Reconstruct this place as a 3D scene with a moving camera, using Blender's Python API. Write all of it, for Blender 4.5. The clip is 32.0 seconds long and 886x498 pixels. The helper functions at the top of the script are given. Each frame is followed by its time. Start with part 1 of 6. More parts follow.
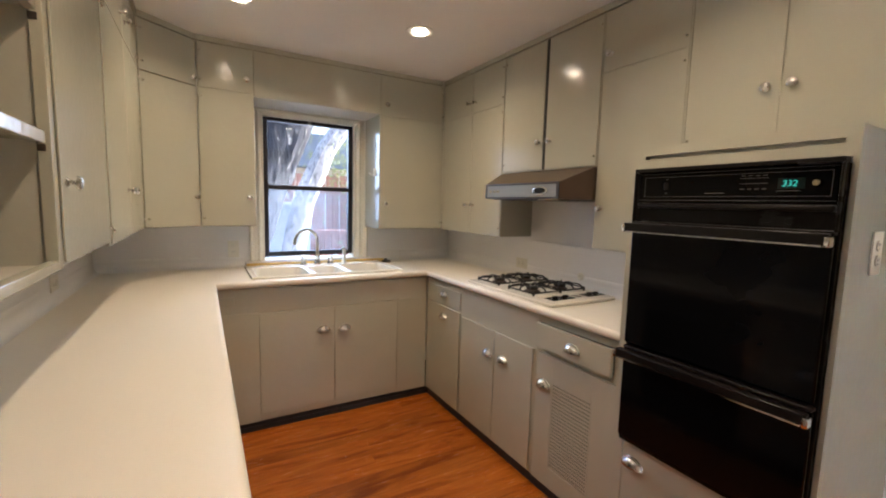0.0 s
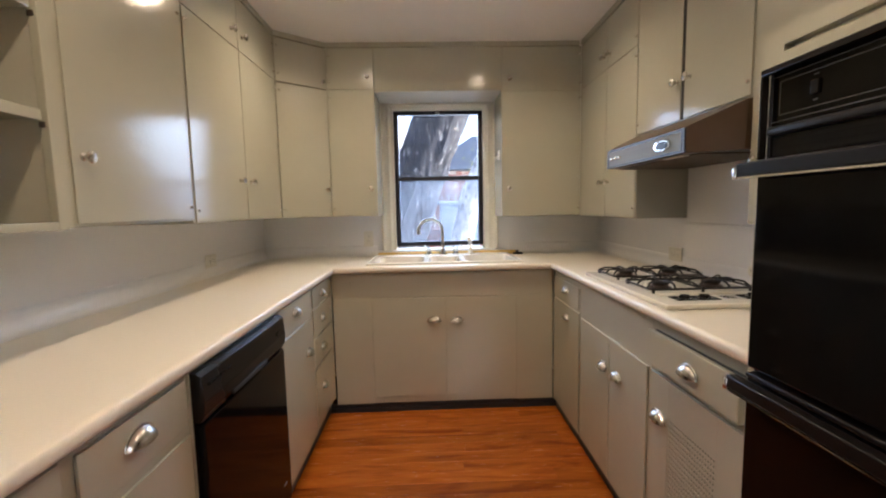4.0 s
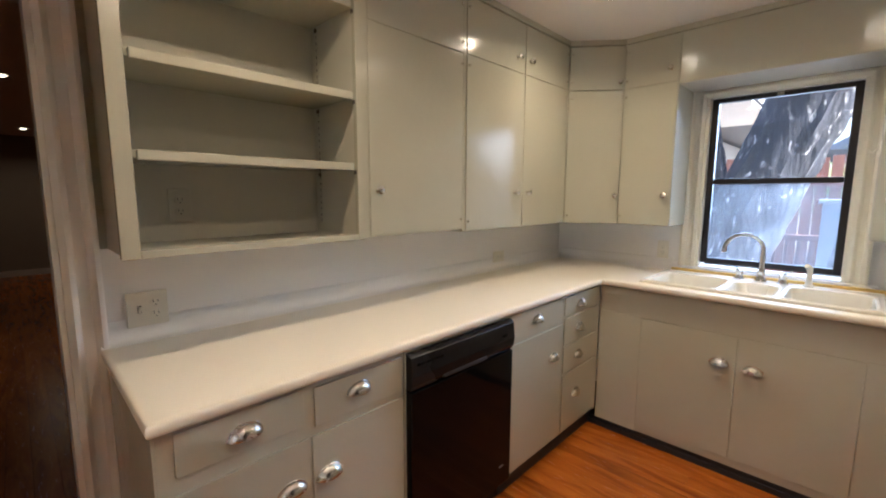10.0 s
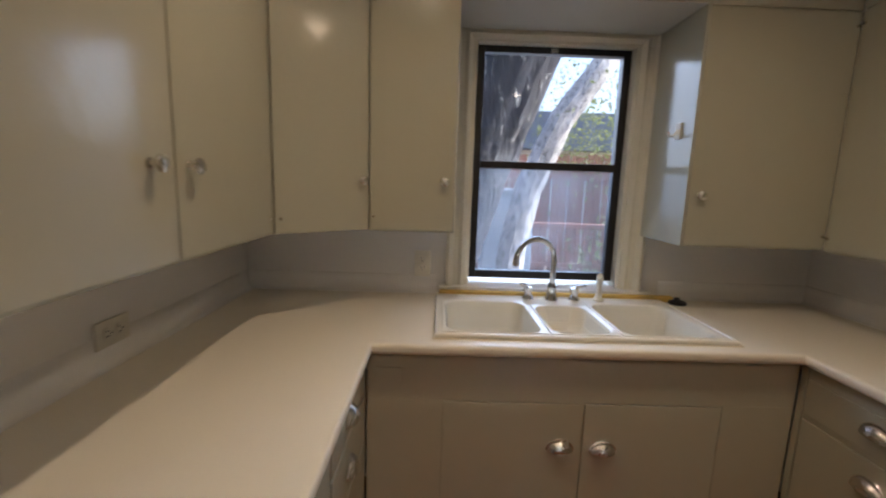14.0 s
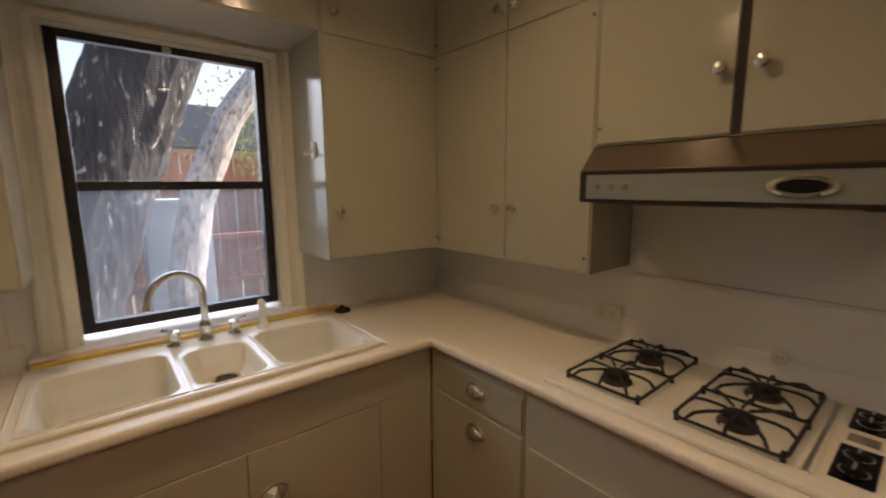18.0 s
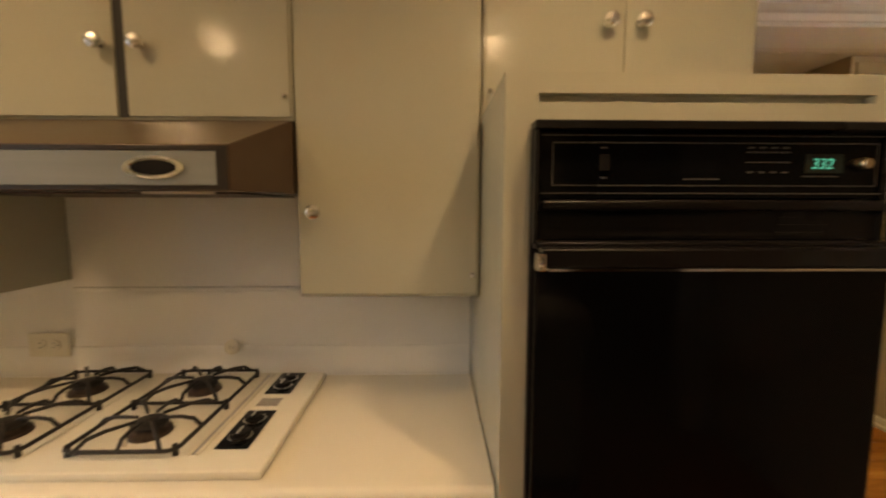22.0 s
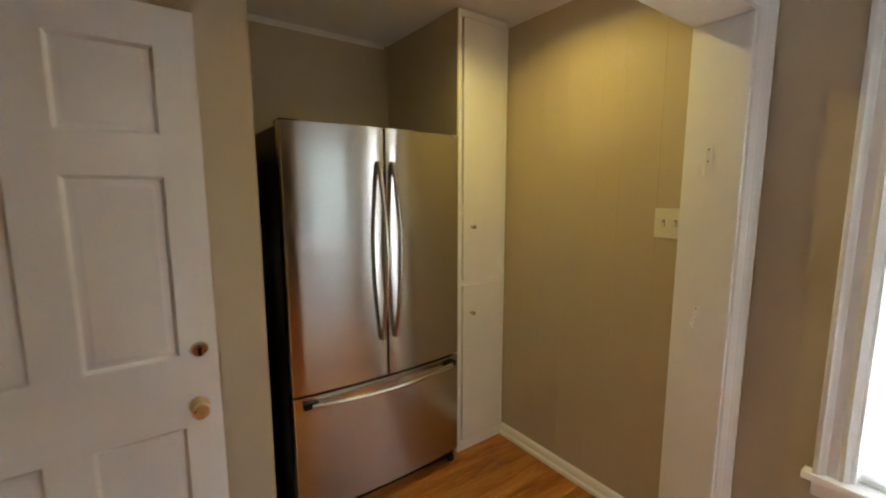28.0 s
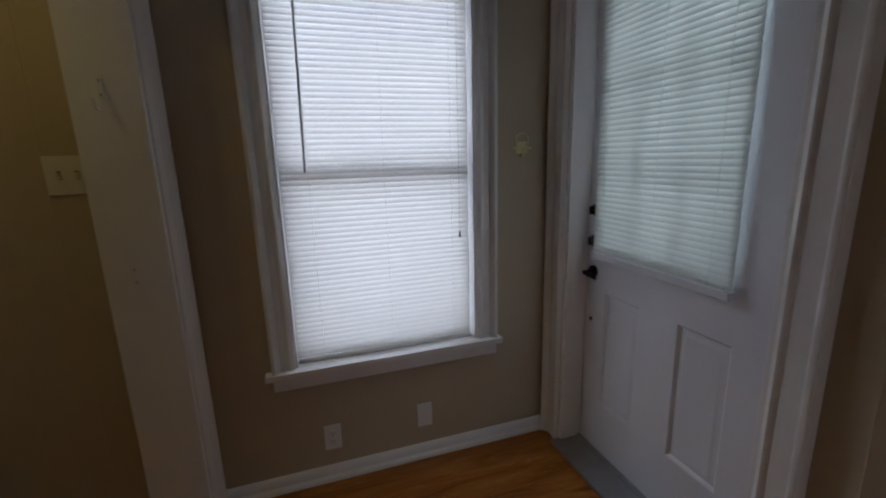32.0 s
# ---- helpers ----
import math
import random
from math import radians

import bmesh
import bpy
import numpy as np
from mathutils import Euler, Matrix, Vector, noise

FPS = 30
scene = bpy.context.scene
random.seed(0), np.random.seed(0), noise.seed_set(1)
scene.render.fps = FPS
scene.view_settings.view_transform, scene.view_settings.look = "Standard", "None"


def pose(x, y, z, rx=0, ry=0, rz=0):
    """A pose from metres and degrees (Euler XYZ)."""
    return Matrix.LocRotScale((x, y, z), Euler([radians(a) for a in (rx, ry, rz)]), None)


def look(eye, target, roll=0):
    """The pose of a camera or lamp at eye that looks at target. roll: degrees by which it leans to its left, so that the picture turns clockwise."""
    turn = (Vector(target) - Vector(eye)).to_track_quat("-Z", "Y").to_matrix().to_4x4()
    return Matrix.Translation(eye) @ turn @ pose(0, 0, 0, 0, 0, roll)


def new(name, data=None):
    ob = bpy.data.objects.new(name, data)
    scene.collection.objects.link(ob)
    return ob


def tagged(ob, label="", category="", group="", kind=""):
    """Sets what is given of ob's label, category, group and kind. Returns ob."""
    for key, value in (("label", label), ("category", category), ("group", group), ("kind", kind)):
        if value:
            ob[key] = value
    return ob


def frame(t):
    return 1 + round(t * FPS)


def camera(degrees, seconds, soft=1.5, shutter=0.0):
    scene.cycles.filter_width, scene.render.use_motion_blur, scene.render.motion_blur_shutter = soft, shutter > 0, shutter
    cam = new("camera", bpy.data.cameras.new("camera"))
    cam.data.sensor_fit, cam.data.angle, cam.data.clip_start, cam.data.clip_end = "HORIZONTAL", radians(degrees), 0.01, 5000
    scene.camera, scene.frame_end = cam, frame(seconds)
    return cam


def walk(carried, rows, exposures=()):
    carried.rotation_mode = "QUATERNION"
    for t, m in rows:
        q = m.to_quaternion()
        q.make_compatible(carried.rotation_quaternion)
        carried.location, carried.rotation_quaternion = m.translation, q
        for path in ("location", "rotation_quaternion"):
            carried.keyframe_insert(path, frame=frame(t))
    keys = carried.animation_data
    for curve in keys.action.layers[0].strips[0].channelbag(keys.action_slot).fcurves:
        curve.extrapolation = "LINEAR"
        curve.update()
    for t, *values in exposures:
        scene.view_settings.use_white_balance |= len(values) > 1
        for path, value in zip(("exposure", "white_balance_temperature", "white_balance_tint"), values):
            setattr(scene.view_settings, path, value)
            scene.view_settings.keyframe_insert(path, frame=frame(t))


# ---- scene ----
cam = camera(93.1, 32.0, soft=2.0, shutter=0.4)
PATH = [
    (0, (0.353, 0.31, 1.403), (1.345, 2.034, 1.193), 1.5),
    (0.5, (0.355, 0.316, 1.398), (1.347, 2.04, 1.182), 1.5),
    (1, (0.4, 0.321, 1.397), (1.37, 2.055, 1.164), 0.9),
    (1.5, (0.5, 0.357, 1.427), (1.492, 2.075, 1.175), 0.8),
    (2, (0.647, 0.445, 1.481), (1.565, 2.205, 1.234), 0.9),
    (2.5, (0.751, 0.521, 1.463), (1.485, 2.37, 1.255), 0.8),
    (4.5, (1.091, 0.388, 1.237), (0.938, 2.37, 1.023), -0.4),
    (5, (1.199, 0.405, 1.227), (0.814, 2.343, 0.917), 0.9),
    (5.5, (1.303, 0.406, 1.248), (0.569, 2.244, 0.958), 0.0),
    (6, (1.385, 0.38, 1.282), (0.425, 2.108, 0.985), -0.5),
    (6.5, (1.46, 0.361, 1.324), (0.301, 1.959, 1.006), -0.3),
    (7, (1.486, 0.435, 1.361), (0.167, 1.882, 0.951), -0.7),
    (7.5, (1.512, 0.499, 1.4), (0.092, 1.879, 1.115), -0.8),
    (8, (1.517, 0.532, 1.431), (0.085, 1.911, 1.217), -1.1),
    (8.5, (1.513, 0.552, 1.439), (0.088, 1.94, 1.233), -1.3),
    (9, (1.507, 0.556, 1.439), (0.062, 1.923, 1.234), -1.1),
    (9.5, (1.5, 0.558, 1.436), (0.072, 1.942, 1.227), -0.7),
    (10, (1.434, 0.556, 1.417), (0.044, 1.97, 1.158), 0.2),
    (10.5, (1.282, 0.538, 1.401), (-0.016, 2.039, 1.15), -0.6),
    (11, (1.122, 0.608, 1.386), (-0.035, 2.211, 1.083), -0.6),
    (11.5, (0.953, 0.783, 1.399), (-0.16, 2.416, 1.094), 0.4),
    (12, (0.788, 0.957, 1.394), (-0.268, 2.629, 1.099), 0.7),
    (12.5, (0.651, 1.123, 1.407), (-0.14, 2.941, 1.142), 0.7),
    (13, (0.594, 1.321, 1.41), (0.054, 3.225, 1.117), 1.8),
    (13.5, (0.597, 1.549, 1.413), (0.291, 3.496, 1.077), 2.1),
    (14, (0.592, 1.73, 1.41), (0.627, 3.706, 1.102), 1.9),
    (14.5, (0.591, 1.858, 1.388), (0.88, 3.804, 1.026), 1.6),
    (16.5, (0.666, 1.928, 1.499), (1.335, 3.782, 1.16), -1.0),
    (17, (0.73, 1.872, 1.493), (1.612, 3.639, 1.18), -1.2),
    (17.5, (0.775, 1.816, 1.494), (1.857, 3.47, 1.188), -1.2),
    (18, (0.819, 1.749, 1.493), (2.075, 3.276, 1.194), -0.4),
    (18.5, (0.86, 1.68, 1.474), (2.255, 3.084, 1.186), -1.0),
    (19, (0.915, 1.614, 1.463), (2.412, 2.896, 1.126), -1.6),
    (19.5, (0.963, 1.554, 1.449), (2.498, 2.797, 1.133), -2.3),
    (20, (1.009, 1.509, 1.428), (2.575, 2.711, 1.105), -1.8),
    (20.5, (1.047, 1.492, 1.403), (2.704, 2.568, 1.096), -1.2),
    (21, (1.055, 1.491, 1.394), (2.892, 2.235, 1.127), -0.1),
    (21.5, (1.057, 1.461, 1.406), (3.014, 1.811, 1.197), 0.7),
    (22, (1.053, 1.422, 1.414), (3.043, 1.376, 1.219), 0.1),
    (22.5, (1.035, 1.397, 1.442), (2.988, 1.009, 1.248), 0.3),
    (23, (1.014, 1.354, 1.468), (2.9, 0.737, 1.22), 1.2),
    (23.5, (0.994, 1.256, 1.519), (2.836, 0.515, 1.279), 0.1),
    (24, (0.986, 1.139, 1.547), (2.803, 0.325, 1.359), 0.3),
    (24.5, (0.98, 1.027, 1.544), (2.724, 0.07, 1.338), 0.3),
    (25, (1.013, 0.965, 1.53), (2.702, -0.09, 1.346), 0.4),
    (25.5, (1.166, 0.89, 1.523), (2.703, -0.383, 1.39), 0.4),
    (27.5, (1.762, 0.344, 1.446), (3.386, -0.79, 1.164), -0.8),
    (28, (1.94, 0.218, 1.453), (3.539, -0.952, 1.182), -0.1),
    (28.5, (2.05, 0.093, 1.418), (3.466, -1.3, 1.19), -0.6),
    (29, (2.09, 0.022, 1.394), (3.048, -1.713, 1.123), -1.0),
    (29.5, (2.183, -0.004, 1.393), (2.48, -1.946, 1.018), -0.2),
    (30, (2.117, 0.032, 1.343), (2.058, -1.933, 0.977), -0.1),
    (30.5, (2.102, 0.052, 1.301), (1.743, -1.878, 0.919), -1.0),
    (31, (2.051, 0.059, 1.279), (1.464, -1.809, 0.869), -1.4),
    (31.5, (2.039, 0.079, 1.308), (1.329, -1.745, 0.899), -1.1),
    (32, (2.063, 0.13, 1.349), (1.458, -1.729, 0.925), -1.6),
]
EXPOSURES = [(0, 2.71, 5720, 13), (2.5, 2.63, 5810, 13), (7, 2.79, 5430, 12), (10, 2.79, 5500, 11), (12.5, 2.09, 5880, 12), (14.5, 1.58, 5930, 15), (17, 1.42, 7010, 17), (20, 1.98, 7950, 18), (22, 2.4, 8400, 14), (23, 2.8, 7700, 10), (24, 3.4, 6750, 8), (25.5, 3.32, 6200, 7), (28, 2.6, 6000, 7), (29, 2.78, 6150, 9), (29.5, 1.7, 5750, 11), (30, 1.26, 5550, 12), (31, 0.63, 5500, 13), (32, 0.22, 5600, 14)]
walk(cam, [(t, look(eye, target, roll)) for t, eye, target, roll in PATH], EXPOSURES)

# ---- world, sun, large lights ----
KITCHEN_W, ALCOVE_W = 0.92, 0.95
sky = bpy.data.worlds.new("sky")
scene.world = sky
sky.use_nodes = True
tex = sky.node_tree.nodes.new("ShaderNodeTexSky")
tex.sky_type, tex.sun_disc = "NISHITA", False
SUN_EL, SUN_AZ = radians(48), radians(91)
tex.dust_density, tex.air_density = 4.0, 1.0
tex.sun_elevation, tex.sun_rotation = SUN_EL, SUN_AZ
bg = sky.node_tree.nodes["Background"]
sky.node_tree.links.new(tex.outputs["Color"], bg.inputs["Color"])
bg.inputs["Strength"].default_value = 0.15
sun = bpy.data.lights.new("sun", "SUN")
sun.energy, sun.angle, sun.color = 5.0, radians(0.5), (1.0, 0.94, 0.85)
sun_ob = new("sun", sun)
# the sky's rotation turns clockwise from +y, seen from above
sun_dir = Vector((math.sin(SUN_AZ) * math.cos(SUN_EL), math.cos(SUN_AZ) * math.cos(SUN_EL), math.sin(SUN_EL)))
sun_ob.matrix_basis = look(tuple(20 * sun_dir), (0, 0, 0))


def window_light(name, place, target, w, h, power, color, spread=180):
    la = bpy.data.lights.new(name, "AREA")
    la.shape, la.size, la.size_y, la.energy, la.color, la.spread = "RECTANGLE", w, h, power, color, radians(spread)
    ob = new(name, la)
    ob.matrix_basis = look(place, target)
    return ob


window_light("daylight_sink_window", (1.07, 4.1, 1.75), (1.07, 2.9, 1.05), 0.95, 1.2, 3.1, (0.72, 0.85, 1.0), 95)
window_light("daylight_nook_window", (1.75, -1.76, 1.28), (1.75, 0.0, 1.0), 0.78, 1.45, 17.6, (0.97, 0.98, 1.0))
window_light("daylight_door_glass", (0.70, -1.0, 1.45), (2.0, -1.0, 1.3), 0.6, 0.95, 6.2, (0.93, 0.98, 0.96))

# ---- building helpers ----
TAU = math.tau


def world_of(ob):
    m = Matrix.Identity(4)
    while ob is not None:
        m = ob.matrix_basis @ m
        ob = ob.parent
    return m


def smooth_mesh(me, angle=40):
    sharp = radians(angle)
    bm = bmesh.new()
    bm.from_mesh(me)
    for e in bm.edges:
        if len(e.link_faces) == 2:
            e.smooth = e.calc_face_angle(0) < sharp
    # broad faces between narrow rounded edges stay flat
    areas = {f: f.calc_area() for f in bm.faces}
    for f, own in areas.items():
        f.smooth = any(areas[g] > 0.35 * own for e in f.edges if e.smooth for g in e.link_faces if g is not f)
    bm.to_mesh(me)
    bm.free()


def part(name, bm, material, parent=None, label="", soft=True):
    """One mesh object from a bmesh in world places, under parent."""
    if parent is not None:
        bm.transform(world_of(parent).inverted())
    me = bpy.data.meshes.new(name)
    bm.to_mesh(me)
    bm.free()
    me.materials.append(material)
    if soft:
        smooth_mesh(me)
    ob = new(name, me)
    if parent is not None:
        ob.parent = parent
    if label:
        ob["label"] = label
    return ob


def thing(name, place, label, category, group="", turn=0.0):
    ob = new(name)
    ob.empty_display_size = 0.1
    ob.matrix_basis = pose(*place, 0, 0, turn)
    return tagged(ob, label, category, group)


def structure(name, bm, material, label, category):
    return tagged(part(name, bm, material, None, "", True), label, category, kind="structure")


def B(*boxes, bevel=0.0, seg=2):
    """A bmesh of boxes (x0, x1, y0, y1, z0, z1)."""
    bm = bmesh.new()
    for x0, x1, y0, y1, z0, z1 in boxes:
        m = Matrix.LocRotScale(((x0 + x1) / 2, (y0 + y1) / 2, (z0 + z1) / 2), None, (abs(x1 - x0), abs(y1 - y0), abs(z1 - z0)))
        bmesh.ops.create_cube(bm, size=1, matrix=m)
    if bevel:
        bmesh.ops.bevel(bm, geom=bm.edges[:], offset=bevel, segments=seg, profile=0.5, affect="EDGES")
    return bm


def join(*bms):
    out = bms[0]
    for b in bms[1:]:
        me = bpy.data.meshes.new("join")
        b.to_mesh(me)
        b.free()
        out.from_mesh(me)
        bpy.data.meshes.remove(me)
    return out


def moved(bm, m):
    bm.transform(m)
    return bm


def lathe(profile, steps=24, m=None):
    """A turned solid from (radius, height) pairs, round z."""
    bm = bmesh.new()
    rings = []
    for r, h in profile:
        if r < 1e-6:
            rings.append([bm.verts.new((0, 0, h))])
        else:
            rings.append([bm.verts.new((r * math.cos(TAU * k / steps), r * math.sin(TAU * k / steps), h)) for k in range(steps)])
    for a, b in zip(rings, rings[1:]):
        for k in range(steps):
            q = (k + 1) % steps
            vs = [a[k % len(a)], a[q % len(a)], b[q % len(b)], b[k % len(b)]]
            vs = list(dict.fromkeys(vs))
            if len(vs) > 2:
                bm.faces.new(vs)
    bmesh.ops.recalc_face_normals(bm, faces=bm.faces[:])
    if m is not None:
        bm.transform(m)
    return bm


def tube(points, radius, steps=10, closed=False, caps=True):
    """A round bar along points; radius may be a list."""
    bm = bmesh.new()
    pts = [Vector(p) for p in points]
    n = len(pts)
    rad = radius if isinstance(radius, (list, tuple)) else [radius] * n
    rings, up = [], None
    for i, p in enumerate(pts):
        a = pts[(i - 1) % n] if closed or i > 0 else p
        b = pts[(i + 1) % n] if closed or i < n - 1 else p
        d = (b - a).normalized()
        if up is None:
            up = Vector((0, 0, 1)) if abs(d.z) < 0.9 else Vector((1, 0, 0))
        side = d.cross(up).normalized()
        up = side.cross(d).normalized()
        rings.append([bm.verts.new(p + rad[i] * (math.cos(TAU * k / steps) * side + math.sin(TAU * k / steps) * up)) for k in range(steps)])
    pairs = list(zip(rings, rings[1:])) + ([(rings[-1], rings[0])] if closed else [])
    for a, b in pairs:
        for k in range(steps):
            q = (k + 1) % steps
            bm.faces.new((a[k], a[q], b[q], b[k]))
    if caps and not closed:
        bm.faces.new(rings[0])
        bm.faces.new(rings[-1][::-1])
    bmesh.ops.recalc_face_normals(bm, faces=bm.faces[:])
    return bm


def prism(outline, lo, hi, axis="z", bevel=0.0):
    """A solid with an outline in the other two axes, from lo to hi along axis."""
    bm = bmesh.new()

    def at(u, v, w):
        return {"x": (w, u, v), "y": (u, w, v), "z": (u, v, w)}[axis]

    a = [bm.verts.new(at(u, v, lo)) for u, v in outline]
    b = [bm.verts.new(at(u, v, hi)) for u, v in outline]
    bm.faces.new(a)
    bm.faces.new(b)
    for k in range(len(a)):
        q = (k + 1) % len(a)
        bm.faces.new((a[k], a[q], b[q], b[k]))
    bmesh.ops.recalc_face_normals(bm, faces=bm.faces[:])
    if bevel:
        bmesh.ops.bevel(bm, geom=bm.edges[:], offset=bevel, segments=2, profile=0.5, affect="EDGES")
    return bm


# ---- materials ----
def nodes_of(name):
    m = bpy.data.materials.new(name)
    m.use_nodes = True
    t = m.node_tree
    return m, t, t.nodes["Principled BSDF"]


def put(t, kind, **values):
    n = t.nodes.new(kind)
    for k, v in values.items():
        if k in n.inputs:
            n.inputs[k].default_value = v
    return n


def paint(name, color, rough=0.45, var=0.06, scale=3.0, grain=60.0, bump=0.02, metal=0.0, coat=0.0, dirt_or_dapple=None, dirt_or_dapple_amount=0.0, dirt_or_dapple_from=(0.55, 0.75), stretch=(1, 1, 1), spec=0.5):
    """A surface with slow and fine changes of colour and gloss, and fine relief."""
    m, t, b = nodes_of(name)
    L = t.links
    geo = t.nodes.new("ShaderNodeNewGeometry")
    mp = t.nodes.new("ShaderNodeMapping")
    mp.inputs["Scale"].default_value = stretch
    L.new(geo.outputs["Position"], mp.inputs["Vector"])
    slow = put(t, "ShaderNodeTexNoise", Scale=scale, Detail=4.0, Roughness=0.6)
    fine = put(t, "ShaderNodeTexNoise", Scale=grain, Detail=3.0, Roughness=0.6)
    L.new(mp.outputs["Vector"], slow.inputs["Vector"])
    L.new(mp.outputs["Vector"], fine.inputs["Vector"])
    ramp = t.nodes.new("ShaderNodeMapRange")
    ramp.inputs["From Min"].default_value, ramp.inputs["From Max"].default_value = 0.3, 0.7
    ramp.inputs["To Min"].default_value, ramp.inputs["To Max"].default_value = 1 - var, 1 + var
    L.new(slow.outputs["Fac"], ramp.inputs["Value"])
    mul = t.nodes.new("ShaderNodeVectorMath")
    mul.operation = "SCALE"
    mul.inputs[0].default_value = color
    L.new(ramp.outputs["Result"], mul.inputs["Scale"])
    out = mul.outputs["Vector"]
    # patches: dirt on most surfaces, painted sun dapple on the large tree's bark
    if dirt_or_dapple is not None:
        spots = put(t, "ShaderNodeTexNoise", Scale=scale * 4.7, Detail=6.0, Roughness=0.7)
        L.new(mp.outputs["Vector"], spots.inputs["Vector"])
        r2 = t.nodes.new("ShaderNodeMapRange")
        r2.inputs["From Min"].default_value, r2.inputs["From Max"].default_value = dirt_or_dapple_from
        r2.inputs["To Min"].default_value, r2.inputs["To Max"].default_value = 0.0, dirt_or_dapple_amount
        L.new(spots.outputs["Fac"], r2.inputs["Value"])
        mix = t.nodes.new("ShaderNodeMix")
        mix.data_type = "RGBA"
        L.new(r2.outputs["Result"], mix.inputs["Factor"])
        L.new(out, mix.inputs["A"])
        mix.inputs["B"].default_value = (*dirt_or_dapple, 1)
        out = mix.outputs["Result"]
    L.new(out, b.inputs["Base Color"])
    rr = t.nodes.new("ShaderNodeMapRange")
    rr.inputs["From Min"].default_value, rr.inputs["From Max"].default_value = 0.3, 0.7
    rr.inputs["To Min"].default_value, rr.inputs["To Max"].default_value = max(0.02, rough * 0.9), min(1, rough * 1.1)
    L.new(slow.outputs["Fac"], rr.inputs["Value"])
    L.new(rr.outputs["Result"], b.inputs["Roughness"])
    b.inputs["Metallic"].default_value = metal
    b.inputs["Specular IOR Level"].default_value = spec
    b.inputs["Coat Weight"].default_value = coat
    if bump:
        bn = t.nodes.new("ShaderNodeBump")
        bn.inputs["Strength"].default_value = bump
        bn.inputs["Distance"].default_value = 0.02
        L.new(fine.outputs["Fac"], bn.inputs["Height"])
        L.new(bn.outputs["Normal"], b.inputs["Normal"])
    return m


def plain(name, color, rough=0.4, metal=0.0, emit=None, power=0.0, spec=0.5):
    m, t, b = nodes_of(name)
    b.inputs["Base Color"].default_value = (*color, 1)
    b.inputs["Roughness"].default_value = rough
    b.inputs["Metallic"].default_value = metal
    b.inputs["Specular IOR Level"].default_value = spec
    if emit:
        b.inputs["Emission Color"].default_value = (*emit, 1)
        b.inputs["Emission Strength"].default_value = power
    return m


def wood_floor(name, dark, mid, light, rough=0.26, stretch=(0.8, 5.5, 5.5), spread=(0.82, 1.1)):
    """Varnished boards that run along x, each with its own tone and grain."""
    m, t, b = nodes_of(name)
    L = t.links
    geo = t.nodes.new("ShaderNodeNewGeometry")
    info = t.nodes.new("ShaderNodeObjectInfo")
    off = t.nodes.new("ShaderNodeVectorMath")
    off.operation = "MULTIPLY_ADD"
    L.new(info.outputs["Random"], off.inputs[0])
    off.inputs[1].default_value = (37.0, 11.0, 5.0)
    L.new(geo.outputs["Position"], off.inputs[2])
    mp = t.nodes.new("ShaderNodeMapping")
    mp.inputs["Scale"].default_value = stretch
    L.new(off.outputs["Vector"], mp.inputs["Vector"])
    n1 = put(t, "ShaderNodeTexNoise", Scale=2.2, Detail=6.0, Roughness=0.62, Distortion=0.9)
    n2 = put(t, "ShaderNodeTexNoise", Scale=14.0, Detail=5.0, Roughness=0.7)
    L.new(mp.outputs["Vector"], n1.inputs["Vector"])
    L.new(mp.outputs["Vector"], n2.inputs["Vector"])
    ramp = t.nodes.new("ShaderNodeValToRGB")
    e = ramp.color_ramp.elements
    e[0].position, e[0].color = 0.31, (*dark, 1)
    e[1].position, e[1].color = 0.72, (*light, 1)
    k = e.new(0.5)
    k.color = (*mid, 1)
    L.new(n1.outputs["Fac"], ramp.inputs["Fac"])
    tone = t.nodes.new("ShaderNodeMapRange")
    tone.inputs["To Min"].default_value, tone.inputs["To Max"].default_value = spread
    L.new(info.outputs["Random"], tone.inputs["Value"])
    fine = t.nodes.new("ShaderNodeMapRange")
    fine.inputs["From Min"].default_value, fine.inputs["From Max"].default_value = 0.3, 0.75
    fine.inputs["To Min"].default_value, fine.inputs["To Max"].default_value = 0.84, 1.08
    L.new(n2.outputs["Fac"], fine.inputs["Value"])
    mm = t.nodes.new("ShaderNodeMath")
    mm.operation = "MULTIPLY"
    L.new(tone.outputs["Result"], mm.inputs[0])
    L.new(fine.outputs["Result"], mm.inputs[1])
    sc = t.nodes.new("ShaderNodeVectorMath")
    sc.operation = "SCALE"
    L.new(ramp.outputs["Color"], sc.inputs[0])
    L.new(mm.outputs["Value"], sc.inputs["Scale"])
    L.new(sc.outputs["Vector"], b.inputs["Base Color"])
    rr = t.nodes.new("ShaderNodeMapRange")
    rr.inputs["To Min"].default_value, rr.inputs["To Max"].default_value = rough - 0.05, rough + 0.05
    L.new(n2.outputs["Fac"], rr.inputs["Value"])
    L.new(rr.outputs["Result"], b.inputs["Roughness"])
    bn = t.nodes.new("ShaderNodeBump")
    bn.inputs["Strength"].default_value, bn.inputs["Distance"].default_value = 0.06, 0.01
    L.new(n2.outputs["Fac"], bn.inputs["Height"])
    L.new(bn.outputs["Normal"], b.inputs["Normal"])
    return m


